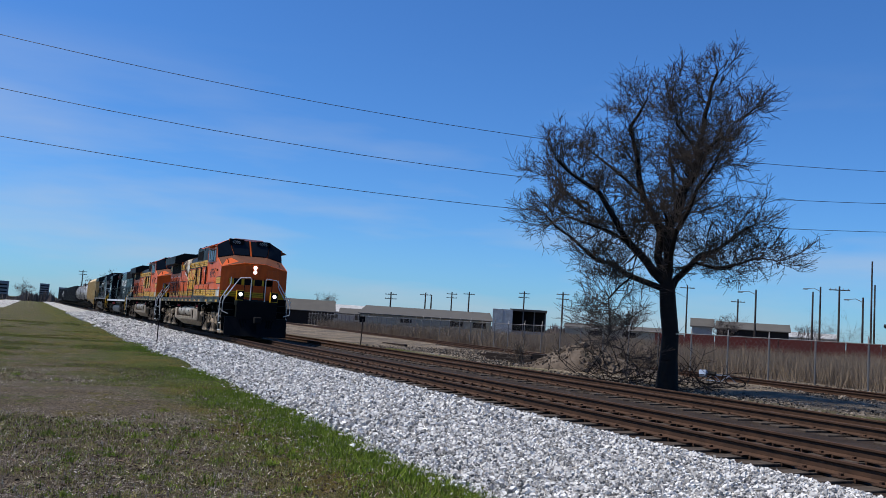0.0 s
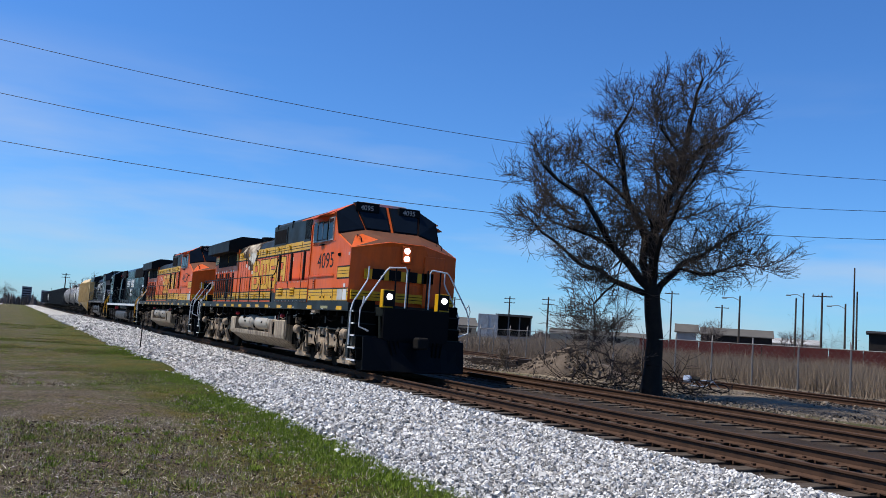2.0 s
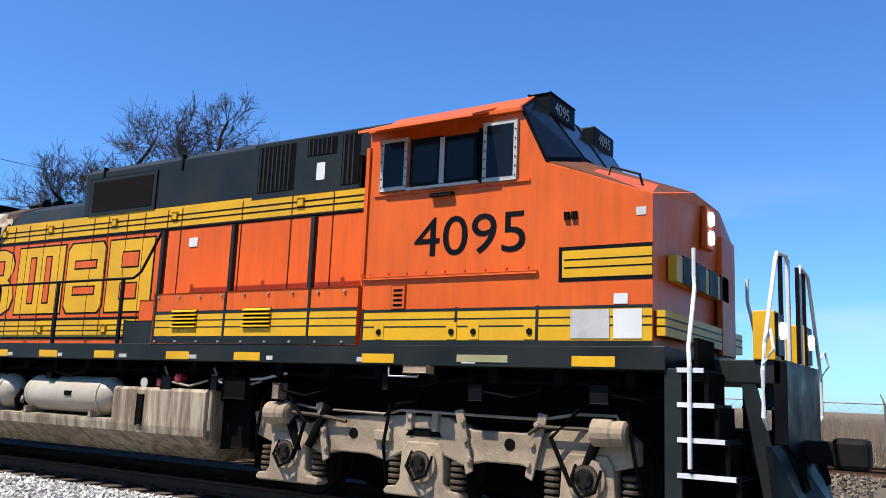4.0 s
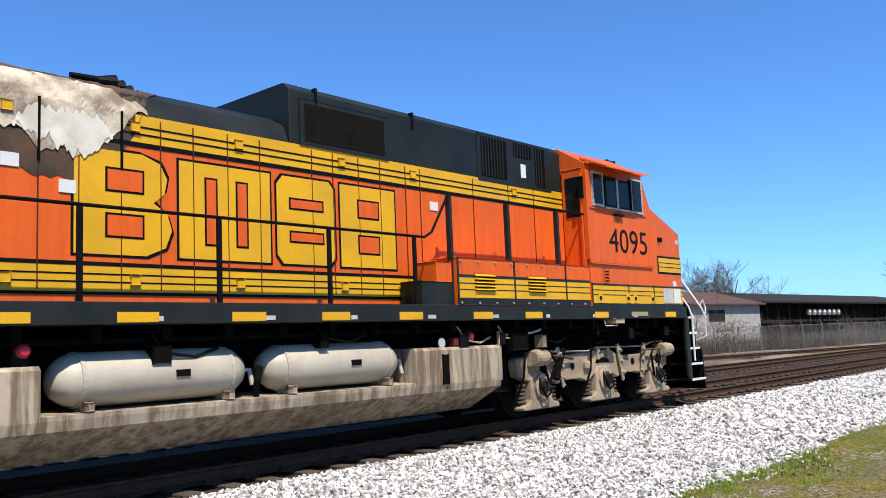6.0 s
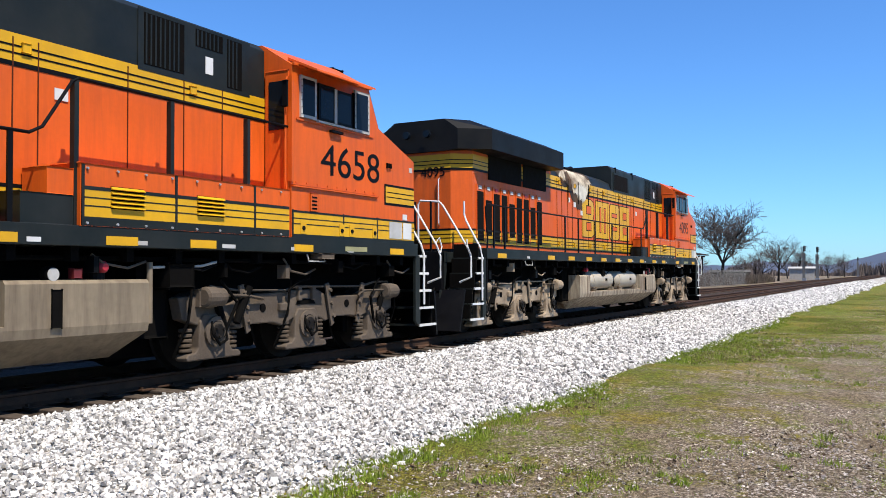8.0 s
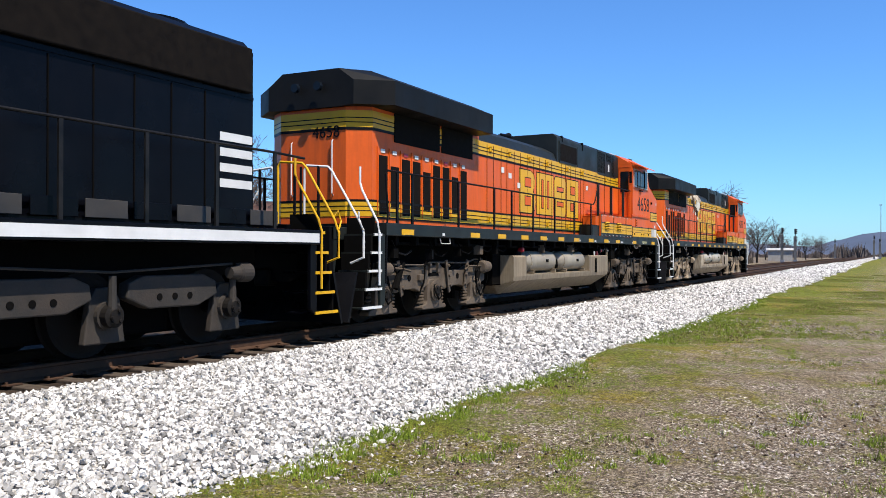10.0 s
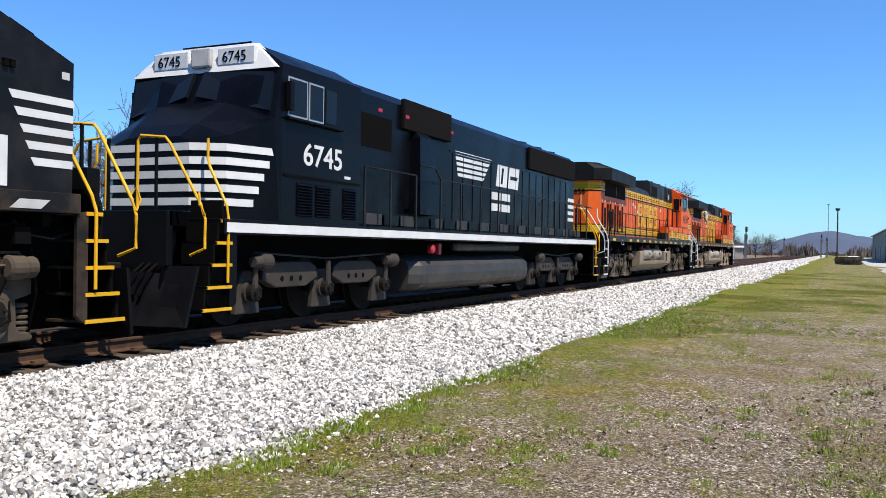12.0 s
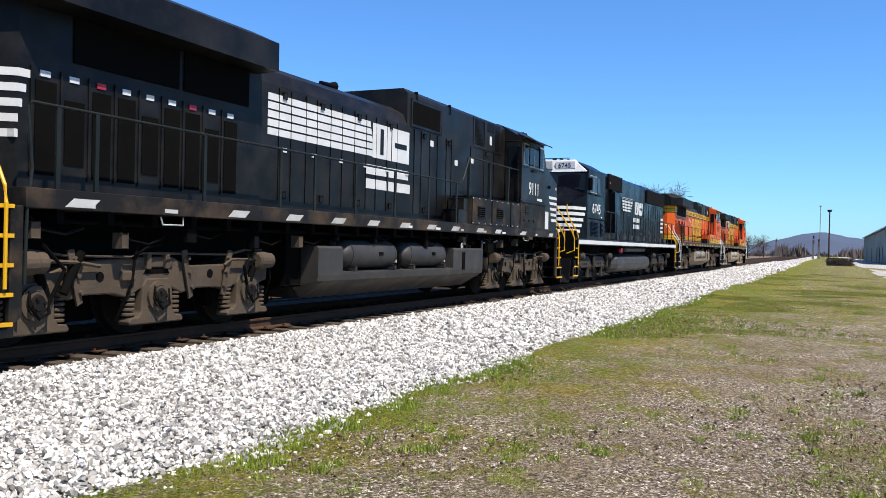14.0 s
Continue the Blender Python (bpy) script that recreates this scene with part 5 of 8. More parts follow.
def hopper(name, label):
    car = freight_base(name, label, 16.0)
    prof = [(-0.9, 1.2), (0.9, 1.2), (1.52, 1.6), (1.58, 2.6), (1.52, 4.0), (1.1, 4.45), (-1.1, 4.45), (-1.52, 4.0), (-1.58, 2.6), (-1.52, 1.6)]
    part("body", loft([ring(prof, -7.0), ring(prof, 7.0)]), TAN, car)
    for i in range(12):
        x = -6.6 + i * 1.2
        for s in (-1, 1):
            part("side_stake", prism([(s * 1.5, 1.5), (s * 1.66, 1.7), (s * 1.66, 3.9), (s * 1.5, 4.05)], x - 0.05, x + 0.05, "x"), TAN, car)
    for d in (-1, 1):
        for y in (-1.4, 1.4):
            part("end_post", box(d * 7.6 - 0.05, d * 7.6 + 0.05, y - 0.05, y + 0.05, 1.1, 4.2), TAN, car)
        part("slope_sheet", loft([[(d * 7.0, -1.45, 4.2), (d * 7.0, 1.45, 4.2), (d * 7.0, 1.45, 1.6), (d * 7.0, -1.45, 1.6)], [(d * 7.5, -1.4, 4.2), (d * 7.5, 1.4, 4.2), (d * 7.02, 1.4, 1.6), (d * 7.02, -1.4, 1.6)]]), TAN, car)
    for i in range(5):
        part("hatch", drum((-5.6 + i * 2.8, 0, 4.44), "z", 0.12, [(0, 0.4), (1, 0.36)], 14), TAN, car)
    for i in range(3):
        x = -4.4 + i * 4.4
        part("outlet", loft([[(x - 1.6, -1.2, 1.3), (x + 1.6, -1.2, 1.3), (x + 1.6, 1.2, 1.3), (x - 1.6, 1.2, 1.3)], [(x - 0.3, -0.5, 0.4), (x + 0.3, -0.5, 0.4), (x + 0.3, 0.5, 0.4), (x - 0.3, 0.5, 0.4)]]), TAN, car)
    return car


def tank_car(name, label, m):
    car = freight_base(name, label, 14.0)
    part("tank", drum((-6.2, 0, 2.6), "x", 12.4, [(0, 0.05), (0.008, 0.6), (0.03, 1.15), (0.06, 1.42), (0.09, 1.48), (0.91, 1.48), (0.94, 1.42), (0.97, 1.15), (0.992, 0.6), (1, 0.05)], 32), m, car, smooth=True)
    part("dome", drum((0, 0, 4.0), "z", 0.45, [(0, 0.5), (0.9, 0.5), (1, 0.4)], 16), m, car)
    for x in (-4.4, -1.5, 1.5, 4.4):
        part("strap", drum((x - 0.04, 0, 2.6), "x", 0.08, [(0, 1.5), (1, 1.5)], 32), UNDER, car)
    for s in (-1, 1):
        part("platform_rail", tube([(-1.2, s * 0.9, 3.9), (-1.2, s * 0.9, 4.75), (1.2, s * 0.9, 4.75), (1.2, s * 0.9, 3.9)], 0.025, 6), UNDER, car)
        part("ladder", box(-0.25, 0.25, s * 1.5, s * 1.54, 1.2, 4.0), UNDER, car)
        part("side_sill", box(-6.6, 6.6, s * 1.3, s * 1.4, 1.05, 1.2), UNDER, car)
    for d in (-1, 1):
        part("saddle", box(d * 4.8 - 0.5, d * 4.8 + 0.5, -1.0, 1.0, 1.0, 1.5, 0.04), UNDER, car)
    return car


def gondola(name, label):
    car = freight_base(name, label, 16.2)
    for s in (-1, 1):
        part("side_wall", box(-7.6, 7.6, s * 1.42, s * 1.5, 1.1, 4.0), COAL, car)
        for i in range(13):
            x = -7.2 + i * 1.2
            part("side_stake", box(x - 0.06, x + 0.06, s * 1.5, s * 1.6, 1.1, 3.95), COAL, car)
    for d in (-1, 1):
        part("end_wall", box(d * 7.6 - 0.04, d * 7.6 + 0.04, -1.42, 1.42, 1.1, 4.0), COAL, car)
    part("floor_plate", box(-7.56, 7.56, -1.42, 1.42, 1.05, 1.15), COAL, car)
    return car


# the train: vehicle, offset of its origin from the lead nose, turned round or not
TRAIN = [
    (dash("locomotive", "orange and yellow diesel locomotive with a burnt side patch", "4095", True, True), 0.0, False),
    (dash("locomotive", "second orange and yellow diesel locomotive on the track", "4658", True, False), -22.25, False),
    (sd("locomotive", "glossy black diesel locomotive with white nose stripes, running hood first", "6745"), -62.37, True),
    (dash("locomotive", "dusty black diesel locomotive with white stripes", "9111", False, False), -66.35, False),
]
xx_ = -66.35 - 20.6
for kind_ in ("hopper", "white", "grey", "grey", "gondola", "gondola", "gondola", "gondola", "white", "gondola", "gondola"):
    if kind_ == "hopper":
        c_, l_ = hopper("covered_hopper", "tan covered hopper car behind the locomotives"), 16.0
    elif kind_ == "white":
        c_, l_ = tank_car("tank_car", "stained white tank car", TANKW), 14.0
    elif kind_ == "grey":
        c_, l_ = tank_car("tank_car", "dirty grey tank car with black straps", TANKC), 14.0
    else:
        c_, l_ = gondola("gondola_car", "black high-sided gondola car"), 16.2
    TRAIN.append((c_, xx_ - l_ / 2, False))
    xx_ -= l_

# ---- ground, ballast and tracks ----


def ramp(nt, src, stops):
    r = nt.nodes.new("ShaderNodeValToRGB")
    r.color_ramp.elements[0].position, r.color_ramp.elements[0].color = stops[0][0], (*stops[0][1], 1)
    r.color_ramp.elements[1].position, r.color_ramp.elements[1].color = stops[-1][0], (*stops[-1][1], 1)
    for p, c in stops[1:-1]:
        r.color_ramp.elements.new(p).color = (*c, 1)
    nt.links.new(src, r.inputs["Fac"])
    return r.outputs["Color"]


def ground_material():
    """Thin spring grass over dirt and gravel, with bare tracks of gravel and dead stalks."""
    m = bpy.data.materials.new("grassy_gravel_ground")
    m.use_nodes = True
    nt = m.node_tree
    L = nt.links.new
    bs = nt.nodes["Principled BSDF"]
    bs.inputs["Roughness"].default_value = 0.95
    bs.inputs["Specular IOR Level"].default_value = 0.15
    co = nt.nodes.new("ShaderNodeNewGeometry")

    def noise_(scale, detail=5.0, rough=0.6, stretch=None):
        n = nt.nodes.new("ShaderNodeTexNoise")
        n.inputs["Scale"].default_value, n.inputs["Detail"].default_value, n.inputs["Roughness"].default_value = scale, detail, rough
        if stretch:
            mp_ = nt.nodes.new("ShaderNodeMapping")
            mp_.inputs["Scale"].default_value = stretch
            L(co.outputs["Position"], mp_.inputs["Vector"])
            L(mp_.outputs["Vector"], n.inputs["Vector"])
        else:
            L(co.outputs["Position"], n.inputs["Vector"])
        return n.outputs["Fac"]

    def mixc(f, a, b):
        x = nt.nodes.new("ShaderNodeMixRGB")
        L(f, x.inputs["Fac"])
        L(a, x.inputs["Color1"])
        L(b, x.inputs["Color2"])
        return x.outputs["Color"]

    def rng(v, a, b, lo=0.0, hi=1.0):
        x = nt.nodes.new("ShaderNodeMapRange")
        x.inputs["From Min"].default_value, x.inputs["From Max"].default_value = a, b
        x.inputs["To Min"].default_value, x.inputs["To Max"].default_value = lo, hi
        L(v, x.inputs["Value"])
        return x.outputs["Result"]

    vor = nt.nodes.new("ShaderNodeTexVoronoi")
    vor.inputs["Scale"].default_value = 48.0
    L(co.outputs["Position"], vor.inputs["Vector"])
    sepc = nt.nodes.new("ShaderNodeSeparateColor")
    L(vor.outputs["Color"], sepc.inputs["Color"])
    dirt = ramp(nt, noise_(30, 6, 0.7), [(0.3, (0.075, 0.050, 0.033)), (0.5, (0.195, 0.150, 0.100)), (0.7, (0.40, 0.335, 0.24))])
    peb = ramp(nt, sepc.outputs["Red"], [(0.0, (0.05, 0.036, 0.027)), (0.5, (0.22, 0.17, 0.13)), (0.85, (0.46, 0.40, 0.34)), (1.0, (0.85, 0.80, 0.74))])
    base = mixc(rng(noise_(0.9, 4), 0.42, 0.62), dirt, peb)
    grass = ramp(nt, noise_(55, 5, 0.75, (1, 1, 1)), [(0.3, (0.03, 0.050, 0.005)), (0.52, (0.125, 0.155, 0.012)), (0.72, (0.29, 0.28, 0.035))])
    dry = ramp(nt, noise_(38, 5, 0.75), [(0.3, (0.10, 0.075, 0.012)), (0.7, (0.36, 0.27, 0.045))])
    grass = mixc(rng(noise_(0.55, 4), 0.46, 0.66, 0.0, 0.85), grass, dry)
    # more grass beside the ballast and farther from the camera, to fit its view
    sx = nt.nodes.new("ShaderNodeSeparateXYZ")
    L(co.outputs["Position"], sx.inputs["Vector"])
    cover = nt.nodes.new("ShaderNodeMath")
    cover.operation = "ADD"
    near = rng(sx.outputs["Y"], 1.0, 4.3, -0.06, 0.12)
    # a green band along the ballast on the side the train comes from
    band = nt.nodes.new("ShaderNodeMath")
    band.operation = "MULTIPLY"
    wav = nt.nodes.new("ShaderNodeMath")
    wav.operation = "MULTIPLY_ADD"
    wav.inputs[1].default_value = 1.4
    L(noise_(0.9, 4), wav.inputs[0])
    L(sx.outputs["Y"], wav.inputs[2])
    L(rng(wav.outputs["Value"], 3.2, 4.1, 0.0, 0.3), band.inputs[0])
    L(rng(sx.outputs["X"], -2.0, 2.0, 1.0, 0.0), band.inputs[1])
    plus = nt.nodes.new("ShaderNodeMath")
    L(noise_(1.3, 10, 0.76), plus.inputs[0])
    L(band.outputs["Value"], plus.inputs[1])
    L(plus.outputs["Value"], cover.inputs[0])
    L(near, cover.inputs[1])
    far = nt.nodes.new("ShaderNodeVectorMath")
    far.operation = "LENGTH"
    L(co.outputs["Position"], far.inputs[0])
    cov2 = nt.nodes.new("ShaderNodeMath")
    L(cover.outputs["Value"], cov2.inputs[0])
    L(rng(far.outputs["Value"], 5.0, 30.0, -0.03, 0.14), cov2.inputs[1])
    fine = nt.nodes.new("ShaderNodeMath")
    fine.operation = "MULTIPLY_ADD"
    fine.inputs[1].default_value = 0.8
    L(noise_(11, 6, 0.8), fine.inputs[0])
    L(cov2.outputs["Value"], fine.inputs[2])
    col = mixc(rng(fine.outputs["Value"], 0.88, 1.02, 0.0, 0.95), base, grass)
    speck = ramp(nt, noise_(60, 4, 0.8), [(0.38, (0.24, 0.22, 0.20)), (0.5, (0.95, 0.95, 0.95)), (0.62, (1.7, 1.7, 1.7))])
    clod = ramp(nt, noise_(18, 6, 0.8), [(0.38, (0.42, 0.39, 0.37)), (0.5, (0.95, 0.95, 0.95)), (0.62, (1.45, 1.45, 1.45))])
    for k_ in (speck, clod):
        mu = nt.nodes.new("ShaderNodeMixRGB")
        mu.blend_type, mu.inputs["Fac"].default_value = "MULTIPLY", 1.0
        L(col, mu.inputs["Color1"])
        L(k_, mu.inputs["Color2"])
        col = mu.outputs["Color"]
    cind = ramp(nt, noise_(6, 6, 0.8), [(0.3, (0.022, 0.018, 0.014)), (0.55, (0.10, 0.08, 0.06)), (0.75, (0.26, 0.22, 0.17))])
    # darker soil towards -x, and its duller side-lit look put into the colour
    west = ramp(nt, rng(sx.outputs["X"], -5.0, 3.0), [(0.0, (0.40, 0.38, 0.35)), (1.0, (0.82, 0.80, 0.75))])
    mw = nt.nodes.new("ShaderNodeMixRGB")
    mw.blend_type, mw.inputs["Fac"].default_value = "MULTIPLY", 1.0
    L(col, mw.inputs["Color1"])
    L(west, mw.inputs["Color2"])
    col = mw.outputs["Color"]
    yard = mixc(rng(noise_(0.22, 5), 0.42, 0.62), cind, dirt)
    col = mixc(rng(sx.outputs["Y"], 17.0, 19.0), col, yard)
    weedy = ramp(nt, noise_(1.2, 6, 0.7), [(0.3, (0.09, 0.068, 0.045)), (0.7, (0.21, 0.165, 0.115))])
    col = mixc(rng(sx.outputs["Y"], 29.5, 32.0), col, weedy)
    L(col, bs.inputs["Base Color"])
    bp = nt.nodes.new("ShaderNodeBump")
    bp.inputs["Strength"].default_value, bp.inputs["Distance"].default_value = 0.8, 0.04
    L(noise_(45, 6, 0.8), bp.inputs["Height"])
    L(bp.outputs["Normal"], bs.inputs["Normal"])
    return m


def ground_z(x, y):
    """Height of the earth: field beside the line, low embankment, flat yard beyond."""
    pts_y = [-4000, -3, 2.5, 4.3, 5.2, 7.7, 15.6, 17.5, 19.5, 26, 4000]
    pts_z = [-0.55, -0.50, -0.47, -0.44, -0.42, -0.26, -0.26, -0.30, -0.32, -0.32, -0.32]
    return np.interp(y, pts_y, pts_z)


xs = np.unique(np.concatenate([np.linspace(-30, 45, 220), -30 - np.geomspace(0.4, 3500, 60), 45 + np.geomspace(0.4, 3500, 60)]))
ys = np.unique(np.concatenate([np.linspace(-6, 20, 120), -6 - np.geomspace(0.4, 3500, 40), 20 + np.geomspace(0.4, 3500, 50)]))
X, Y = np.meshgrid(xs, ys)
Z = ground_z(X, Y)
rs = np.random.RandomState(3)


def lumps(x, y, n, lo, hi, seed):
    r_ = np.random.RandomState(seed)
    out = np.zeros_like(x)
    for _ in range(n):
        k = math.exp(r_.uniform(math.log(lo), math.log(hi)))
        a = r_.uniform(0, 6.28)
        out += np.sin(k * (x * math.cos(a) + y * math.sin(a)) + r_.uniform(0, 6.28)) / k
    return out


Zb = Z + np.where((Y < 4.3) | (Y > 17), 0.02, 0.004) * lumps(X, Y, 14, 0.6, 9.0, 5)
idx = np.arange(X.size).reshape(X.shape)
quads = np.stack([idx[:-1, :-1], idx[:-1, 1:], idx[1:, 1:], idx[1:, :-1]], -1).reshape(-1, 4)
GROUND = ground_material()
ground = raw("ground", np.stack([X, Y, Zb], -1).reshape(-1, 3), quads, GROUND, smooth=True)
tagged(ground, "patchy spring grass over dirt and gravel", "ground", kind="structure")

STONE = mat("pale_ballast_stone", (0.70, 0.67, 0.625), 0.85, vary=0.2, scale=9, bump=0.3, bump_scale=80)
island(STONE, 0.28, 1.5)


def ballast_material():
    m = mat("ballast_bed", (0.40, 0.38, 0.36), 0.9, vary=0.3, scale=4)
    nt = m.node_tree
    bs = nt.nodes["Principled BSDF"]
    g = nt.nodes.new("ShaderNodeNewGeometry")
    v = nt.nodes.new("ShaderNodeTexVoronoi")
    v.inputs["Scale"].default_value = 17.0
    nt.links.new(g.outputs["Position"], v.inputs["Vector"])
    sc = nt.nodes.new("ShaderNodeSeparateColor")
    nt.links.new(v.outputs["Color"], sc.inputs["Color"])
    c = ramp(nt, sc.outputs["Red"], [(0.0, (0.24, 0.225, 0.205)), (0.5, (0.50, 0.475, 0.44)), (1.0, (0.76, 0.73, 0.69))])
    # shade in the gaps between stones, put into the colour
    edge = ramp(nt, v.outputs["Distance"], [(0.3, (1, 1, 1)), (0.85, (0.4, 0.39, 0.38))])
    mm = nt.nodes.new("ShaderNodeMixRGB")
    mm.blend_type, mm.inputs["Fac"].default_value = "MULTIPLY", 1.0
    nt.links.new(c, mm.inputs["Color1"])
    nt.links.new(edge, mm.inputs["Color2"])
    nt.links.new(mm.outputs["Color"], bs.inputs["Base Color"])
    bp = nt.nodes.new("ShaderNodeBump")
    bp.inputs["Strength"].default_value, bp.inputs["Distance"].default_value = 1.0, 0.05
    bp.invert = True
    nt.links.new(v.outputs["Distance"], bp.inputs["Height"])
    nt.links.new(bp.outputs["Normal"], bs.inputs["Normal"])
    return m


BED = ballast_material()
CINDER = mat("rusty_track_bed", (0.034, 0.023, 0.016), 0.95, vary=0.6, scale=9, dirt=(0.095, 0.066, 0.046), dirt_amount=0.7, bump=1.0, bump_scale=35, fine=0.5)


def edge_y(x):
    """Foot of the ballast, a wavering line beside the grass."""
    return 4.35 + 0.10 * np.sin(x * 0.8) + 0.07 * np.sin(x * 2.1 + 1) + 0.05 * np.sin(x * 5.3)


def strip(name, x0, x1, nx, prof, material, label, category="ballast"):
    """A bed along x with a cross-section of (y, z), the first y following edge_y if None."""
    gx = np.linspace(x0, x1, nx)
    rows = []
    for y, z in prof:
        yy = np.full(nx, y) if y is not None else edge_y(gx)
        rows.append(np.stack([gx, yy, np.full(nx, z)], -1))
    v = np.stack(rows)
    i = np.arange(v.shape[0] * nx).reshape(v.shape[0], nx)
    q = np.stack([i[:-1, :-1], i[:-1, 1:], i[1:, 1:], i[1:, :-1]], -1).reshape(-1, 4)
    return tagged(raw(name, v.reshape(-1, 3), q, material, smooth=True), label, category, kind="structure")


def bed_z(y):
    return np.interp(y, [4.2, 4.9, 6.0, 7.6, 7.95, 8.2], [-0.46, -0.36, -0.27, -0.18, -0.215, -0.235])


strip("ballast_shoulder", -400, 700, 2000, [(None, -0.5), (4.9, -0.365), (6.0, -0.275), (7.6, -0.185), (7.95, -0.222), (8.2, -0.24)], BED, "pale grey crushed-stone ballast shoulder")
strip("track_bed", -400, 900, 400, [(8.1, -0.212), (11.6, -0.205), (15.4, -0.205), (16.8, -0.28), (18.0, -0.36)], CINDER, "rust-brown fouled ballast under the tracks")


def rock_shapes(n, seed):
    r_ = np.random.RandomState(seed)
    base = np.array([(a, b, c) for a in (-0.72, 0.72) for b in (-0.72, 0.72) for c in (-0.72, 0.72)])
    quads_ = [(0, 1, 3, 2), (4, 6, 7, 5), (0, 4, 5, 1), (2, 3, 7, 6), (0, 2, 6, 4), (1, 5, 7, 3)]
    faces = np.array([t for a, b, c, d in quads_ for t in ((a, b, c), (a, c, d))])
    return [(base + r_.uniform(-0.42, 0.42, base.shape)) * r_.uniform(0.6, 1.25, (1, 3)) for _ in range(n)], faces


SHAPES, RFACES = rock_shapes(16, 2)


def scatter_stones(x, y, z, size, seed):
    """Corner and face arrays of many stones, each turned at random."""
    r_ = np.random.RandomState(seed)
    n = len(x)
    kind_i = r_.randint(0, len(SHAPES), n)
    base = np.stack(SHAPES)[kind_i]
    q = r_.normal(size=(n, 4))
    q /= np.linalg.norm(q, axis=1)[:, None]
    w_, a, b, c = q.T
    rot = np.stack([1 - 2 * (b * b + c * c), 2 * (a * b - w_ * c), 2 * (a * c + w_ * b), 2 * (a * b + w_ * c), 1 - 2 * (a * a + c * c), 2 * (b * c - w_ * a), 2 * (a * c - w_ * b), 2 * (b * c + w_ * a), 1 - 2 * (a * a + b * b)], -1).reshape(n, 3, 3)
    v = np.einsum("nij,nkj->nki", rot, base) * size[:, None, None]
    v += np.stack([x, y, z], -1)[:, None, :]
    f = RFACES[None] + (np.arange(n) * base.shape[1])[:, None, None]
    return v.reshape(-1, 3), f.reshape(-1, 3)


def stones(name, x0, x1, y1, per_m2, s0, s1, seed):
    r_ = np.random.RandomState(seed)
    n = int((x1 - x0) * (y1 - 4.2) * per_m2)
    x, y = r_.uniform(x0, x1, n), r_.uniform(4.0, y1 - 0.22, n)
    keep = y > edge_y(x) - 0.08 - 0.25 * r_.uniform(0, 1, n) ** 4
    x, y = x[keep], y[keep]
    size = r_.uniform(s0, s1, len(x)) * np.where(r_.uniform(size=len(x)) < 0.1, 1.3, 1.0)
    z = bed_z(y) + r_.uniform(-0.022, 0.026, len(x))
    v, f = scatter_stones(x, y, z, size, seed + 1)
    return tagged(raw(name, v, f, STONE), "pale grey crushed ballast stones", "ballast", kind="stuff")


stones("ballast_stones", -11.5, 13.0, 8.3, 800, 0.012, 0.027, 11)
stones("ballast_stones", 13.0, 30.0, 8.3, 290, 0.021, 0.037, 12)
stones("ballast_stones", -28.0, -11.5, 8.3, 290, 0.021, 0.037, 13)
stones("ballast_stones", 30.0, 70.0, 8.3, 80, 0.034, 0.054, 14)
stones("ballast_stones", -60.0, -28.0, 8.3, 80, 0.034, 0.054, 15)
stones("ballast_stones", 70.0, 150.0, 8.3, 14, 0.08, 0.12, 16)
stones("ballast_stones", -120.0, -60.0, 8.3, 14, 0.08, 0.12, 17)

RAIL_SEC = [(-0.07, -0.17), (0.07, -0.17), (0.07, -0.155), (0.012, -0.13), (0.012, -0.045), (0.037, -0.03), (0.037, -0.004), (0.028, 0.0), (-0.028, 0.0), (-0.037, -0.004), (-0.037, -0.03), (-0.012, -0.045), (-0.012, -0.13), (-0.07, -0.155)]


def bent(points, n=40):
    """Smooth plan curve through points (x, y)."""
    px, py = np.array(points, float).T
    gx = np.linspace(px[0], px[-1], n)
    y = np.interp(gx, px, py)
    for _ in range(6):
        y[1:-1] = (y[:-2] + 2 * y[1:-1] + y[2:]) / 4
    return list(zip(gx, y))


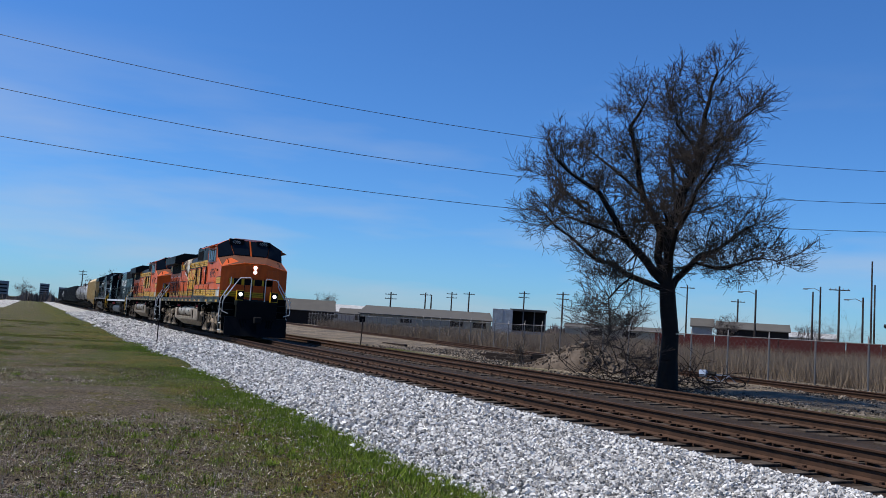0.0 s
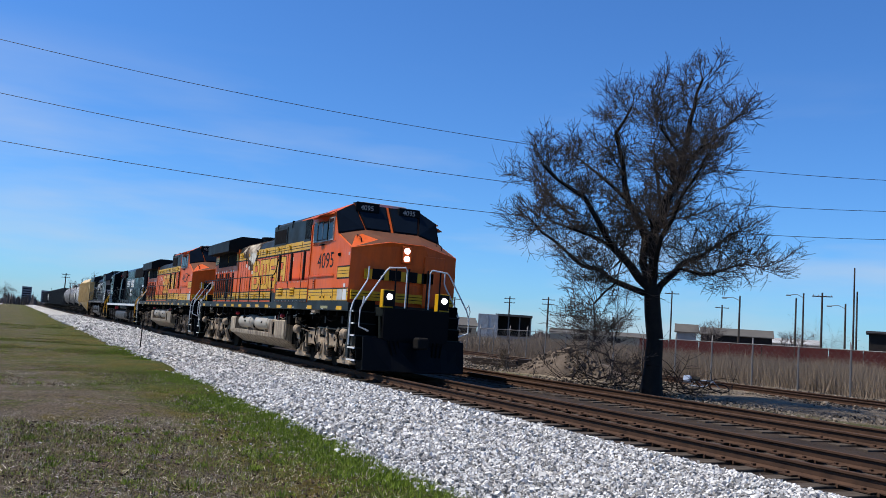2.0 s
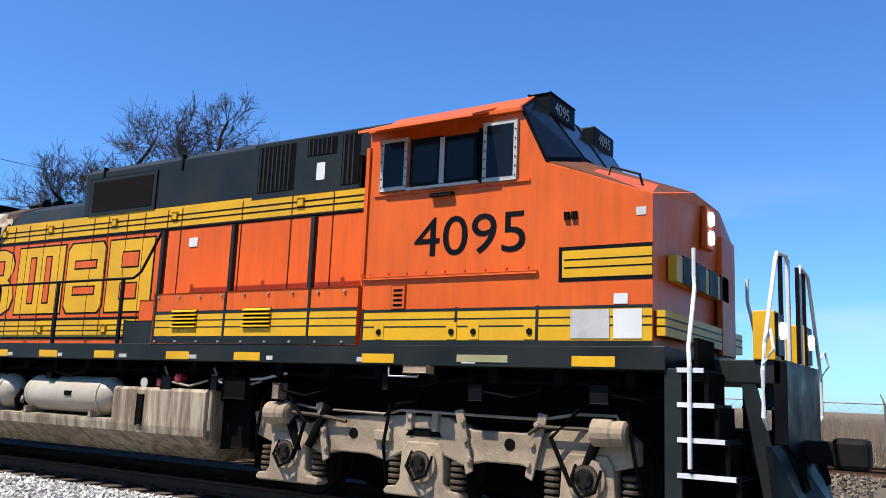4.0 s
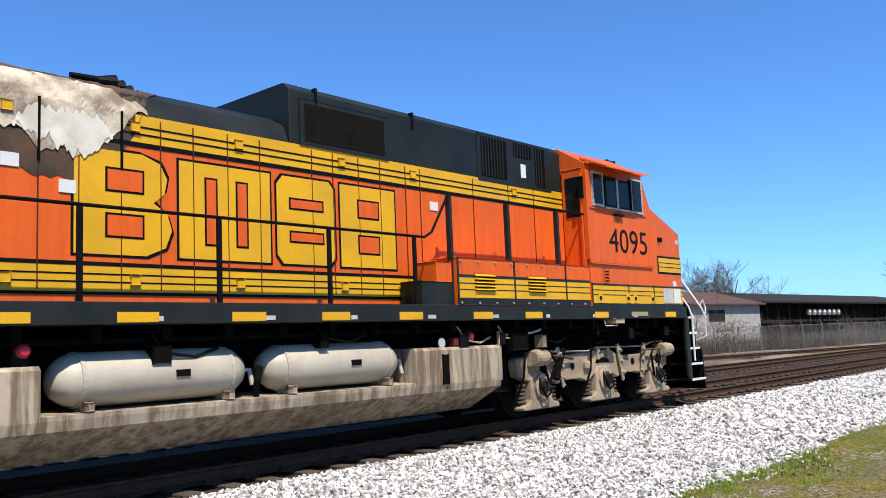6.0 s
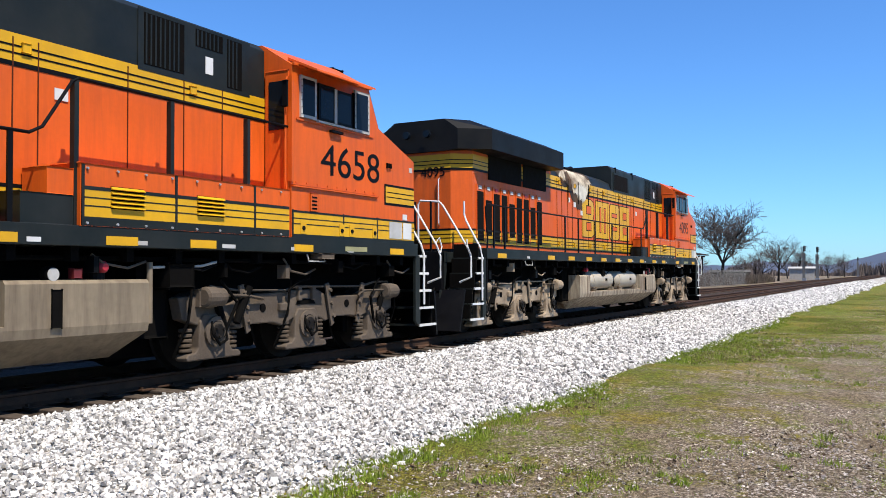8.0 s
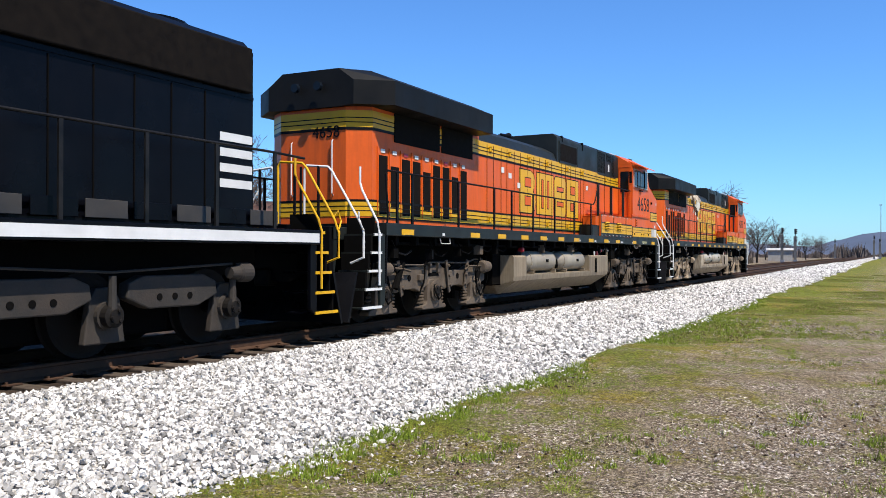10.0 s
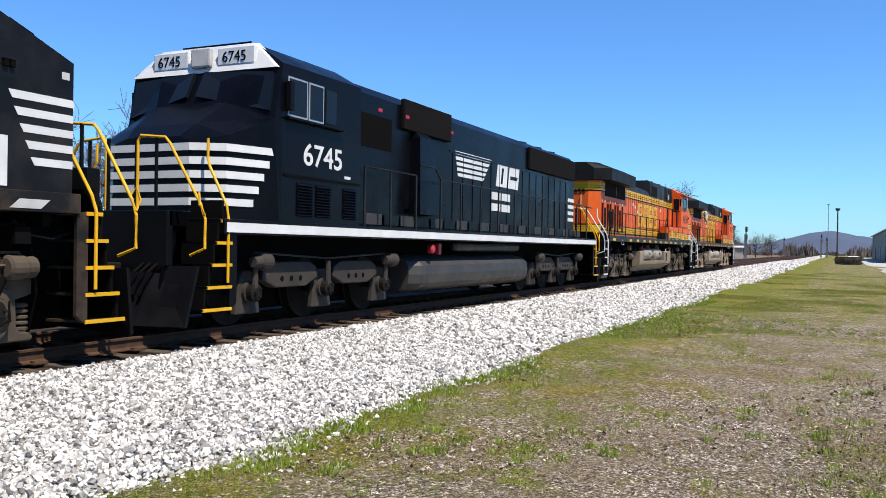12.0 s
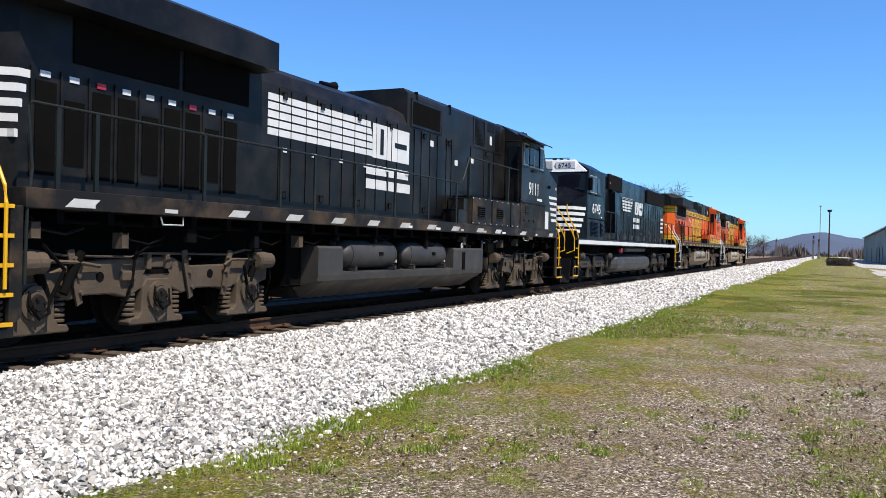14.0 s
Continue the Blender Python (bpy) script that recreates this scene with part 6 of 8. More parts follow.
def rail_track(name, line, z, label, tie_from, tie_to, step=0.52):
    tr_ = thing(name, Matrix(), label, "railway track", kind="structure")
    for s in (-1, 1):
        rings = [[(x, y + s * 0.7525 + u, z + v) for u, v in RAIL_SEC] for x, y in line]
        part("rail", loft(rings), RAILS, tr_)
    lx, ly = np.array(line).T
    r_ = random.Random(hash(len(name)) % 100)
    me = part("tie", box(-0.115, 0.115, -1.3, 1.3, -0.18, 0.0, 0.012), TIE, tr_)
    plate = part("tie_plate", box(-0.09, 0.09, -0.18, 0.18, 0, 0.012), RAILS, tr_).data
    first = True
    x = tie_from
    count = 0
    while x < tie_to and count < 300:
        y = float(np.interp(x, lx, ly))
        ob = me if first else new("tie", me.data)
        first = False
        ob.parent = tr_
        ob.location = (x + r_.uniform(-0.03, 0.03), y + r_.uniform(-0.05, 0.05), z - 0.169 + r_.uniform(-0.014, 0.0))
        ob.rotation_euler = (0, r_.uniform(-0.02, 0.02), r_.uniform(-0.03, 0.03))
        x += step * r_.uniform(0.94, 1.06)
        count += 1
    # tie plates, spikes and anchors, one joined piece
    bm = None
    vs, fs = [], []
    cube = np.array([(a, b, c) for a in (0, 1) for b in (0, 1) for c in (0, 1)], float)
    cf = np.array([(0, 1, 3, 2), (4, 6, 7, 5), (0, 4, 5, 1), (2, 3, 7, 6), (0, 2, 6, 4), (1, 5, 7, 3)])
    x = tie_from
    k = 0
    while x < tie_to and k < 300:
        y = float(np.interp(x, lx, ly))
        for s in (-1, 1):
            yr = y + s * 0.7525
            for cx, cy, cz, sx_, sy_, sz_ in ((x - 0.1, yr - 0.18, z - 0.17, 0.2, 0.36, 0.014), (x - 0.06, yr - 0.11, z - 0.166, 0.03, 0.05, 0.035), (x + 0.04, yr + 0.06, z - 0.166, 0.03, 0.05, 0.035), (x + 0.12, yr - 0.09, z - 0.2, 0.03, 0.18, 0.04)):
                fs.append(cf + 8 * len(vs))
                vs.append(cube * (sx_, sy_, sz_) + (cx, cy, cz))
        x += step
        k += 1
    raw("tie_plates", np.concatenate(vs), np.concatenate(fs), RAILS, tr_)["kind"] = "stuff"
    bpy.data.objects.remove([o for o in tr_.children if o.name.startswith("tie_plate") and not o.name.startswith("tie_plates")][0])
    return tr_


main_line = [(-600, TRACK_Y), (-200, TRACK_Y), (0, TRACK_Y), (200, TRACK_Y), (1500, TRACK_Y)]
far_line = [(x, y + 4.35) for x, y in main_line]
rail_track("main_track", main_line, 0.0, "rusty steel rails on weathered timber ties under the train", -48, 70)
rail_track("second_track", far_line, 0.0, "second main track with worn rails on timber ties", -48, 70)
siding = bent([(-700, 95), (-300, 56), (-150, 38), (-100, 33.3), (-70, 30.5), (-48, 28.0), (-25, 25.8), (5, 25.4), (30, 24.6), (45, 22.6), (58, 19.4), (75, 16.0), (95, 13.9), (110, 13.68)], 140)
rail_track("siding_track", siding, -0.14, "lightly used siding track half buried in cinders", -60, 70, 0.75)

# ---- vegetation ----
BARK = mat("dark_bark", (0.026, 0.021, 0.018), 0.95, vary=0.35, scale=6, bump=0.6, bump_scale=25)
TWIG = mat("bare_twigs", (0.075, 0.058, 0.048), 0.95, vary=0.25)
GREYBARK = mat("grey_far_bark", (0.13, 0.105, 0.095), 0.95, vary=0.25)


def tubes_mesh(name, segs, material, parent=None, sides=4):
    """Tapered limbs (p0, p1, r0, r1) as one mesh."""
    p0 = np.array([s[0] for s in segs], float)
    p1 = np.array([s[1] for s in segs], float)
    r0 = np.array([s[2] for s in segs], float)
    r1 = np.array([s[3] for s in segs], float)
    d = p1 - p0
    d /= np.maximum(np.linalg.norm(d, axis=1), 1e-6)[:, None]
    ref = np.where(np.abs(d[:, 2:3]) < 0.9, np.array([[0, 0, 1.0]]), np.array([[1.0, 0, 0]]))
    a = np.cross(d, ref)
    a /= np.linalg.norm(a, axis=1)[:, None]
    b = np.cross(d, a)
    an = 2 * np.pi * np.arange(sides) / sides
    off = a[:, None, :] * np.cos(an)[None, :, None] + b[:, None, :] * np.sin(an)[None, :, None]
    v = np.concatenate([p0[:, None] + off * r0[:, None, None], p1[:, None] + off * r1[:, None, None]], 1)
    k = np.arange(sides)
    f = np.stack([k, (k + 1) % sides, sides + (k + 1) % sides, sides + k], -1)
    faces = f[None] + (np.arange(len(segs)) * 2 * sides)[:, None, None]
    return raw(name, v.reshape(-1, 3), faces.reshape(-1, 4), material, parent, smooth=True)


def grow(segs, p, d, length, r, depth, rnd, wander=0.25, up=0.12, kids=(3, 5), shrink=0.62):
    """One branch of short crooked pieces, then smaller ones from along it."""
    n = 4 if depth > 1 else 3 if depth else 2
    pts = [p]
    for i in range(n):
        d = (d + Vector((rnd.gauss(0, wander), rnd.gauss(0, wander), rnd.gauss(0, wander) + up))).normalized()
        p = p + d * (length / n)
        pts.append(p)
        segs.append((pts[-2], pts[-1], r * (1 - 0.6 * i / n), r * (1 - 0.6 * (i + 1) / n), depth))
    if depth == 0:
        return
    for _ in range(rnd.randint(*kids)):
        t = rnd.uniform(0.25, 1.0)
        i = min(int(t * n), n - 1)
        q = pts[i].lerp(pts[i + 1], t * n - i)
        side = Vector((rnd.gauss(0, 1), rnd.gauss(0, 1), rnd.gauss(0.15, 0.7))).normalized()
        grow(segs, q, (d * 0.75 + side * 0.8).normalized(), length * shrink * rnd.uniform(0.7, 1.15), r * 0.5, depth - 1, rnd, wander, up, kids, shrink)


def tree_from(name, m, trunk_segs, segs, label, thick_mat, thin_mat, cut):
    t = thing(name, m, label, "tree")
    tubes_mesh("trunk", trunk_segs, thick_mat, t, 8)
    big = [s[:4] for s in segs if s[2] > cut]
    small = [s[:4] for s in segs if s[2] <= cut]
    if big:
        tubes_mesh("limb", big, thick_mat, t, 6)["kind"] = "stuff"
    tubes_mesh("crown", small, thin_mat, t, 3)["kind"] = "stuff"
    return t


def big_tree():
    """The tall bare tree beside the tracks, with its leaning leader and spreading limbs."""
    rnd = random.Random(12)
    az = radians(49.14)
    right, away = Vector((math.cos(az), math.sin(az), 0)), Vector((-math.sin(az), math.cos(az), 0))
    sc = 0.0179

    def pt(u, v, w=0.0):
        return right * u * sc + away * w + Vector((0, 0, v * sc))
    trunk = [(0, -4, 0), (3, 50, 0), (6, 95, 0.05), (2, 140, 0.05), (0, 185, 0.05)]
    tr_ = [pt(*p) for p in trunk]
    rad = [0.36, 0.27, 0.25, 0.25, 0.23]
    ts = [(tr_[i], tr_[i + 1], rad[i], rad[i + 1]) for i in range(4)]
    ts += [(pt(0, -6), pt(s * 22, -10, q), 0.2, 0.05) for s, q in ((-1, 0.2), (1, -0.3), (0.3, 0.5))]
    segs = []
    limbs = [
        ([(0, 180, 0), (-35, 225, -0.2), (-70, 265, -0.5), (-105, 335, -0.9), (-140, 375, -1.2), (-190, 420, -1.5)], 0.15),
        ([(0, 185, 0), (-12, 290, 0.4), (-45, 370, 0.6), (-55, 450, 0.9), (-70, 520, 0.8), (-40, 580, 0.9)], 0.15),
        ([(0, 185, 0), (0, 290, -0.1), (30, 360, -0.2), (65, 430, 0.1), (75, 490, 0.2), (90, 560, 0.2), (108, 622, 0.3)], 0.17),
        ([(5, 165, 0), (50, 222, 0.6), (95, 255, 1.2), (150, 290, 1.6), (195, 320, 1.9)], 0.12),
        ([(40, 375, 0), (80, 440, -0.7), (120, 465, -1.1), (160, 500, -1.5)], 0.08),
        ([(-6, 172, 0), (-75, 205, 0.7), (-130, 235, 1.1), (-185, 290, 1.4), (-235, 340, 1.6)], 0.11),
        ([(60, 230, 0.7), (120, 215, 0.2), (175, 232, 0.0), (225, 228, -0.3)], 0.06),
        ([(0, 260, 0), (25, 340, 1.2), (10, 430, 2.0), (0, 510, 2.4)], 0.10),
        ([(0, 200, 0), (20, 280, -1.2), (60, 350, -2.2), (100, 400, -2.8)], 0.10),
        ([(-70, 265, -0.5), (-130, 290, -1.4), (-190, 310, -2.0)], 0.06),
        ([(-45, 370, 0.6), (-110, 440, 0.9), (-150, 480, 1.3)], 0.07),
        ([(65, 430, 0.1), (20, 500, -0.6), (10, 545, -1.0)], 0.06),
        ([(-60, 195, -0.4), (-100, 150, -0.8), (-95, 100, -0.9), (-70, 60, -1.0)], 0.035),
        ([(-140, 330, 0.2), (-190, 380, 0.6), (-215, 420, 0.8)], 0.05),
    ]
    for pts, r in limbs:
        P = [pt(p[0] * (0.95 if p[0] < 0 else 0.78), 170 + (p[1] - 170) * (0.85 if p[1] > 170 else 1.0), p[2]) for p in pts]
        n = len(P) - 1
        for i in range(n):
            mid = P[i].lerp(P[i + 1], 0.5) + Vector((rnd.gauss(0, 0.06), rnd.gauss(0, 0.06), rnd.gauss(0, 0.06)))
            a0, a1 = r * (1 - 0.75 * i / n), r * (1 - 0.75 * (i + 1) / n)
            segs += [(P[i], mid, a0, (a0 + a1) / 2, 9), (mid, P[i + 1], (a0 + a1) / 2, a1, 9)]
            if i == 0 and n > 3:
                continue
            for _ in range(11):
                q = P[i].lerp(P[i + 1], rnd.random())
                out = Vector((q.x, q.y, 0)).normalized() * 0.35
                side = Vector((rnd.gauss(0, 1), rnd.gauss(0, 1), rnd.gauss(0.35, 0.7))).normalized() + out
                grow(segs, q, (side + Vector((0, 0, 0.1))).normalized(), rnd.uniform(0.65, 1.3), max(0.015, a1 * 0.3), 2, rnd, 0.17, 0.06, (5, 8), 0.6)
        for _ in range(3):
            grow(segs, P[-1], ((P[-1] - P[-2]).normalized() + Vector((rnd.gauss(0, 0.4), rnd.gauss(0, 0.4), 0.2))).normalized(), rnd.uniform(0.6, 1.0), 0.018, 2, rnd, 0.2, 0.08, (4, 6), 0.6)
    segs = [(a, b, max(r0, 0.0062), max(r1, 0.005), k) for a, b, r0, r1, k in segs]
    tree_from("bare_tree", pose(-20.66, 17.56, -0.30, 1.2, -1.8, 0), ts, segs, "tall bare leafless tree with a dark forked trunk beside the tracks", BARK, TWIG, 0.03)


big_tree()


def bare_tree(x, y, h, seed, z=-0.32, spread=0.7, label="bare leafless tree behind the fence", detail=3, trunk=0.019):
    rnd = random.Random(seed)
    segs = []
    r = h * trunk
    th = h * rnd.uniform(0.18, 0.3)
    top = Vector((rnd.uniform(-0.3, 0.3), rnd.uniform(-0.3, 0.3), th))
    ts = [(Vector((0, 0, -0.2)), top * 0.5, r, r * 0.8), (top * 0.5, top, r * 0.8, r * 0.7)]
    for k in range(rnd.randint(6, 8)):
        a = k * 1.1 + rnd.uniform(0, 0.8)
        d = Vector((math.cos(a) * spread, math.sin(a) * spread, rnd.uniform(0.35, 2.3))).normalized()
        grow(segs, top * rnd.uniform(0.75, 1.0), d, h * rnd.uniform(0.28, 0.44), r * 0.42, detail, rnd, 0.19, 0.09, (6, 8) if h > 14 else (4, 6), 0.64)
    lo = h * 0.0015
    segs = [(a, b, max(r0, lo), max(r1, lo * 0.8), k) for a, b, r0, r1, k in segs]
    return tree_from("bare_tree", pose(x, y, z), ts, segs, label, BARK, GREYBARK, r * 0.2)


def polar(az, d):
    return -math.sin(radians(az)) * d, math.cos(radians(az)) * d


for i, (az, d, h) in enumerate([
        (-79.1, 132, 14.6), (-82.47, 170, 11.5), (-83.6, 210, 9.5), (-81.5, 190, 8.5), (-85.3, 240, 8.5),
        (-59.5, 112, 11.5), (-62.8, 115, 13.0), (-64.9, 118, 13.4), (-66.7, 112, 12.8), (-68.6, 150, 12.0), (-71.5, 160, 9.5),
        (-41.6, 64, 11.5), (-43.8, 66, 12.0), (-46.4, 60, 12.5), (-49.0, 66, 11.5), (-53.0, 70, 11.0),
        (-72.8, 150, 7.0), (-74.6, 170, 6.5), (-76.4, 165, 7.2), (-77.6, 185, 7.8), (-80.4, 200, 7.0), (-81.2, 175, 6.0), (-83.0, 230, 7.4), (-84.2, 260, 7.5), (-86.2, 300, 8.0),
        (72.5, 190, 8.5), (86.0, 330, 13.9), (53.6, 110, 7.2), (52.3, 105, 6.6), (46.0, 120, 6.0), (41.4, 130, 6.0), (90.4, 420, 11.0), (76.5, 230, 8.0)]):
    x_, y_ = polar(az, d)
    bare_tree(x_, y_, h, 40 + i, detail=3, spread=0.85)

WEED = mat("dry_weed_stalks", (0.27, 0.205, 0.145), 0.95, vary=0.3, scale=0.6)
island(WEED, 0.55, 1.35)
BRUSH = mat("grey_brown_brush", (0.17, 0.135, 0.105), 0.95, vary=0.3)
island(BRUSH, 0.5, 1.3)
BLADE = mat("fresh_green_grass", (0.20, 0.27, 0.03), 0.8, vary=0.2)
island(BLADE, 0.5, 1.5)
STRAW = mat("olive_dry_grass", (0.24, 0.21, 0.075), 0.85, vary=0.2)
island(STRAW, 0.45, 1.5)


def blades(name, x, y, z, h, w, lean, seed, material, label, category="grass"):
    """Many thin leaning blades as one mesh."""
    r_ = np.random.RandomState(seed)
    n = len(x)
    a = r_.uniform(0, 2 * np.pi, n)
    ca, sa = np.cos(a), np.sin(a)
    l_ = r_.uniform(0, lean, n)
    b = r_.uniform(0, 2 * np.pi, n)
    base = np.stack([x, y, z], -1)
    side = np.stack([ca * w, sa * w, np.zeros(n)], -1)
    tip = base + np.stack([np.cos(b) * l_ * h, np.sin(b) * l_ * h, h * np.sqrt(np.maximum(1 - (l_ * 0.8) ** 2, 0.1))], -1)
    v = np.stack([base - side, base + side, tip], 1).reshape(-1, 3)
    f = np.arange(3 * n).reshape(n, 3)
    return tagged(raw(name, v, f, material), label, category, kind="stuff")


def field_z(x, y):
    return np.interp(y, [-4000, -3, 2.5, 4.3, 5.2], [-0.55, -0.50, -0.47, -0.44, -0.42])


def tufts(seed, n, per, x0, x1, yfun, spread, h, w, lean, material, name, label):
    r_ = np.random.RandomState(seed)
    cx = r_.uniform(x0, x1, n)
    cy = yfun(cx, r_)
    hh = np.repeat(r_.uniform(0.5, 1.3, n), per)
    x = np.repeat(cx, per) + r_.normal(0, spread, n * per)
    y = np.repeat(cy, per) + r_.normal(0, spread, n * per)
    return blades(name, x, y, field_z(x, y) - 0.01, h * hh * r_.uniform(0.6, 1.2, n * per), w, lean, seed + 1, material, label)


def patchy(x, y, seed, level):
    j_ = np.random.RandomState(seed + len(x)).normal(0, 0.35, len(x))
    return lumps(x, y, 30, 0.7, 9.0, seed) * 0.75 + j_ > level


# green fringe along the foot of the ballast, tufts and thin dry grass on the field
for x0, x1, n, deep in ((-40, -5, 8200, 0.5), (3, 40, 3600, 0.17)):
    tufts(21 + n, n, 16, x0, x1, lambda x, r_: edge_y(x) - np.abs(r_.normal(0, deep + 0.25 * (np.sin(x * 0.9) + np.sin(x * 2.3 + 1)).clip(0, 2) * 0.5, len(x))) + 0.05, 0.05, 0.06, 0.0045, 1.0, BLADE, "grass", "bright green spring grass along the ballast edge")
for x0, x1, n in ((-45, -4, 9000), (3, 45, 9000)):
    r_ = np.random.RandomState(n + int(x1))
    cx, cy = r_.uniform(x0, x1, n * 3), r_.uniform(-4, 4.3, n * 3)
    ok = patchy(cx, cy, 8, 0.1) | (r_.uniform(size=n * 3) < 0.06)
    cx, cy = cx[ok], cy[ok]
    per = 9
    x = np.repeat(cx, per) + r_.normal(0, 0.06, len(cx) * per)
    y = np.repeat(cy, per) + r_.normal(0, 0.06, len(cx) * per)
    blades("grass", x, y, field_z(x, y) - 0.008, r_.uniform(0.02, 0.07, len(x)) * (1.0 if x0 < 0 else 0.65), 0.004, 1.5, 77, STRAW, "thin olive and straw-coloured grass on the field")
    ok = r_.uniform(size=len(cx)) < 0.22
    gx, gy = np.repeat(cx[ok], 14), np.repeat(cy[ok], 14)
    gx, gy = gx + r_.normal(0, 0.05, len(gx)), gy + r_.normal(0, 0.05, len(gx))
    blades("grass", gx, gy, field_z(gx, gy) - 0.008, r_.uniform(0.02, 0.065, len(gx)), 0.005, 1.3, 78, BLADE, "small green grass tufts on the field")
# separate bright clumps of young grass near the ballast and among the stones
r_ = np.random.RandomState(207)
for x0, x1, n, ylo in ((-22, -4, 260, -2.5), (3.5, 24, 420, -2.0)):
    cx = r_.uniform(x0, x1, n)
    cy = 4.25 - (4.25 - ylo) * r_.uniform(size=n) ** 1.7
    big = r_.uniform(0.5, 1.3, n)
    gx, gy = np.repeat(cx, 45), np.repeat(cy, 45)
    gs = np.repeat(big, 45)
    gx, gy = gx + r_.normal(0, 0.055, len(gx)) * gs, gy + r_.normal(0, 0.055, len(gx)) * gs
    blades("grass", gx, gy, field_z(gx, gy) - 0.008, r_.uniform(0.04, 0.11, len(gx)) * gs, 0.006, 1.1, 208 + n, BLADE, "separate bright green clumps of young grass")
# coarser tufts farther along the field
for x0, x1, n in ((-75, -12, 5200), (12, 80, 5200)):
    r_ = np.random.RandomState(n + int(x1) + 3)
    cx, cy = r_.uniform(x0, x1, n * 3), r_.uniform(-7, 4.3, n * 3)
    ok = patchy(cx, cy, 8, 0.1)
    cx, cy = cx[ok], cy[ok]
    for mat_, frac, hh in ((BLADE, 0.5, 0.05), (STRAW, 0.8, 0.045)):
        sel = r_.uniform(size=len(cx)) < frac
        gx, gy = np.repeat(cx[sel], 9), np.repeat(cy[sel], 9)
        gx, gy = gx + r_.normal(0, 0.16, len(gx)), gy + r_.normal(0, 0.16, len(gx))
        blades("grass", gx, gy, field_z(gx, gy) - 0.01, r_.uniform(0.4, 1.0, len(gx)) * hh, 0.011, 1.0, 79, mat_, "patches of low green and straw grass on the field")
# loose gravel and chips on the bare parts of the field
PEBBLE = mat("loose_gravel", (0.46, 0.41, 0.37), 0.9, vary=0.25, scale=20)
island(PEBBLE, 0.3, 1.5)
PALE = mat("bleached_straw", (0.60, 0.52, 0.38), 0.9, vary=0.2)
island(PALE, 0.35, 1.3)
CHIP = np.array([(1, 0, 0), (-1, 0, 0), (0, 1, 0), (0, -1, 0), (0, 0, 1), (0, 0, -1)], float)
CHIP_F = np.array([(0, 2, 4), (2, 1, 4), (1, 3, 4), (3, 0, 4), (2, 0, 5), (1, 2, 5), (3, 1, 5), (0, 3, 5)])


def chips(name, x, y, z, size, seed, material, label, category):
    """Many small eight-sided flakes as one mesh."""
    r_ = np.random.RandomState(seed)
    n = len(x)
    a = r_.uniform(0, 2 * np.pi, n)
    b = CHIP[None] * np.stack([r_.uniform(0.7, 1.5, n), r_.uniform(0.5, 1.0, n), r_.uniform(0.3, 0.8, n)], -1)[:, None] * size[:, None, None]
    b = b + r_.normal(0, 0.22, b.shape) * size[:, None, None]
    ca, sa = np.cos(a)[:, None], np.sin(a)[:, None]
    v = np.stack([b[..., 0] * ca - b[..., 1] * sa, b[..., 0] * sa + b[..., 1] * ca, b[..., 2]], -1) + np.stack([x, y, z], -1)[:, None]
    f = CHIP_F[None] + (np.arange(n) * 6)[:, None, None]
    return tagged(raw(name, v.reshape(-1, 3), f.reshape(-1, 3), material), label, category, kind="stuff")


for x0, x1, n in ((-24, -3, 9000), (3, 26, 46000)):
    r_ = np.random.RandomState(n)
    cx = x0 + (x1 - x0) * (r_.uniform(size=n) ** 1.4 if x0 > 0 else 1 - r_.uniform(size=n) ** 1.4)
    cy = r_.uniform(-3.5, 4.4, n)
    ok = ~patchy(cx, cy, 8, 0.45) | (r_.uniform(size=n) < 0.15)
    cx, cy = cx[ok], cy[ok]
    chips("gravel", cx, cy, field_z(cx, cy) + 0.003, 0.006 + 0.016 * r_.uniform(size=len(cx)) ** 4, n + 2, PEBBLE, "loose gravel scattered over the dirt", "gravel")
    # flattened straw and dead stalks between the stones
    m_ = 24000 if x0 < 0 else 7000
    cx, cy = r_.uniform(x0, x1, m_), r_.uniform(-3.5, 4.2, m_)
    blades("dead_stalks", cx, cy, field_z(cx, cy) + 0.002, r_.uniform(0.03, 0.07, m_), 0.005, 2.6, n + 4, PALE, "flattened pale straw on the dirt", "litter")

# dead leaves and dark clods
CLOD = mat("dead_leaves_and_clods", (0.10, 0.068, 0.045), 0.95, vary=0.3, scale=9)
island(CLOD, 0.15, 2.2)
for x0, x1, n in ((-26, -3, 24000), (3, 26, 12000)):
    r_ = np.random.RandomState(n)
    cx, cy = r_.uniform(x0, x1, n), r_.uniform(-3.0, 4.0 if x0 > 0 else 3.4, n)
    chips("clods", cx, cy, field_z(cx, cy) + 0.004, 0.007 + 0.018 * r_.uniform(size=n) ** 3, n + 5, CLOD, "dead leaves and dark clods of soil", "litter")
# cinders, chips and litter between the tracks and the fence
LITTER = mat("dark_cinders_and_chips", (0.16, 0.13, 0.10), 0.95, vary=0.3, scale=9)
island(LITTER, 0.2, 1.9)
r_ = np.random.RandomState(61)
n = 16000
cx, cy = r_.uniform(-50, -2, n), r_.uniform(15.6, 30.5, n)
v, f = scatter_stones(cx, cy, ground_z(cx, cy) + 0.005, r_.uniform(0.02, 0.06, n), 62)
tagged(raw("cinders", v, f, LITTER), "dark cinders and stone chips beside the siding", "gravel", kind="stuff")
# tall dry weeds beyond the fences, brush along them
r_ = np.random.RandomState(91)
n = 150000
x, y = r_.uniform(-120, 0, n), 31.2 + 45 * r_.uniform(0, 1, n) ** 1.5
y = y + np.maximum(0, (-x - 50) * 0.09)
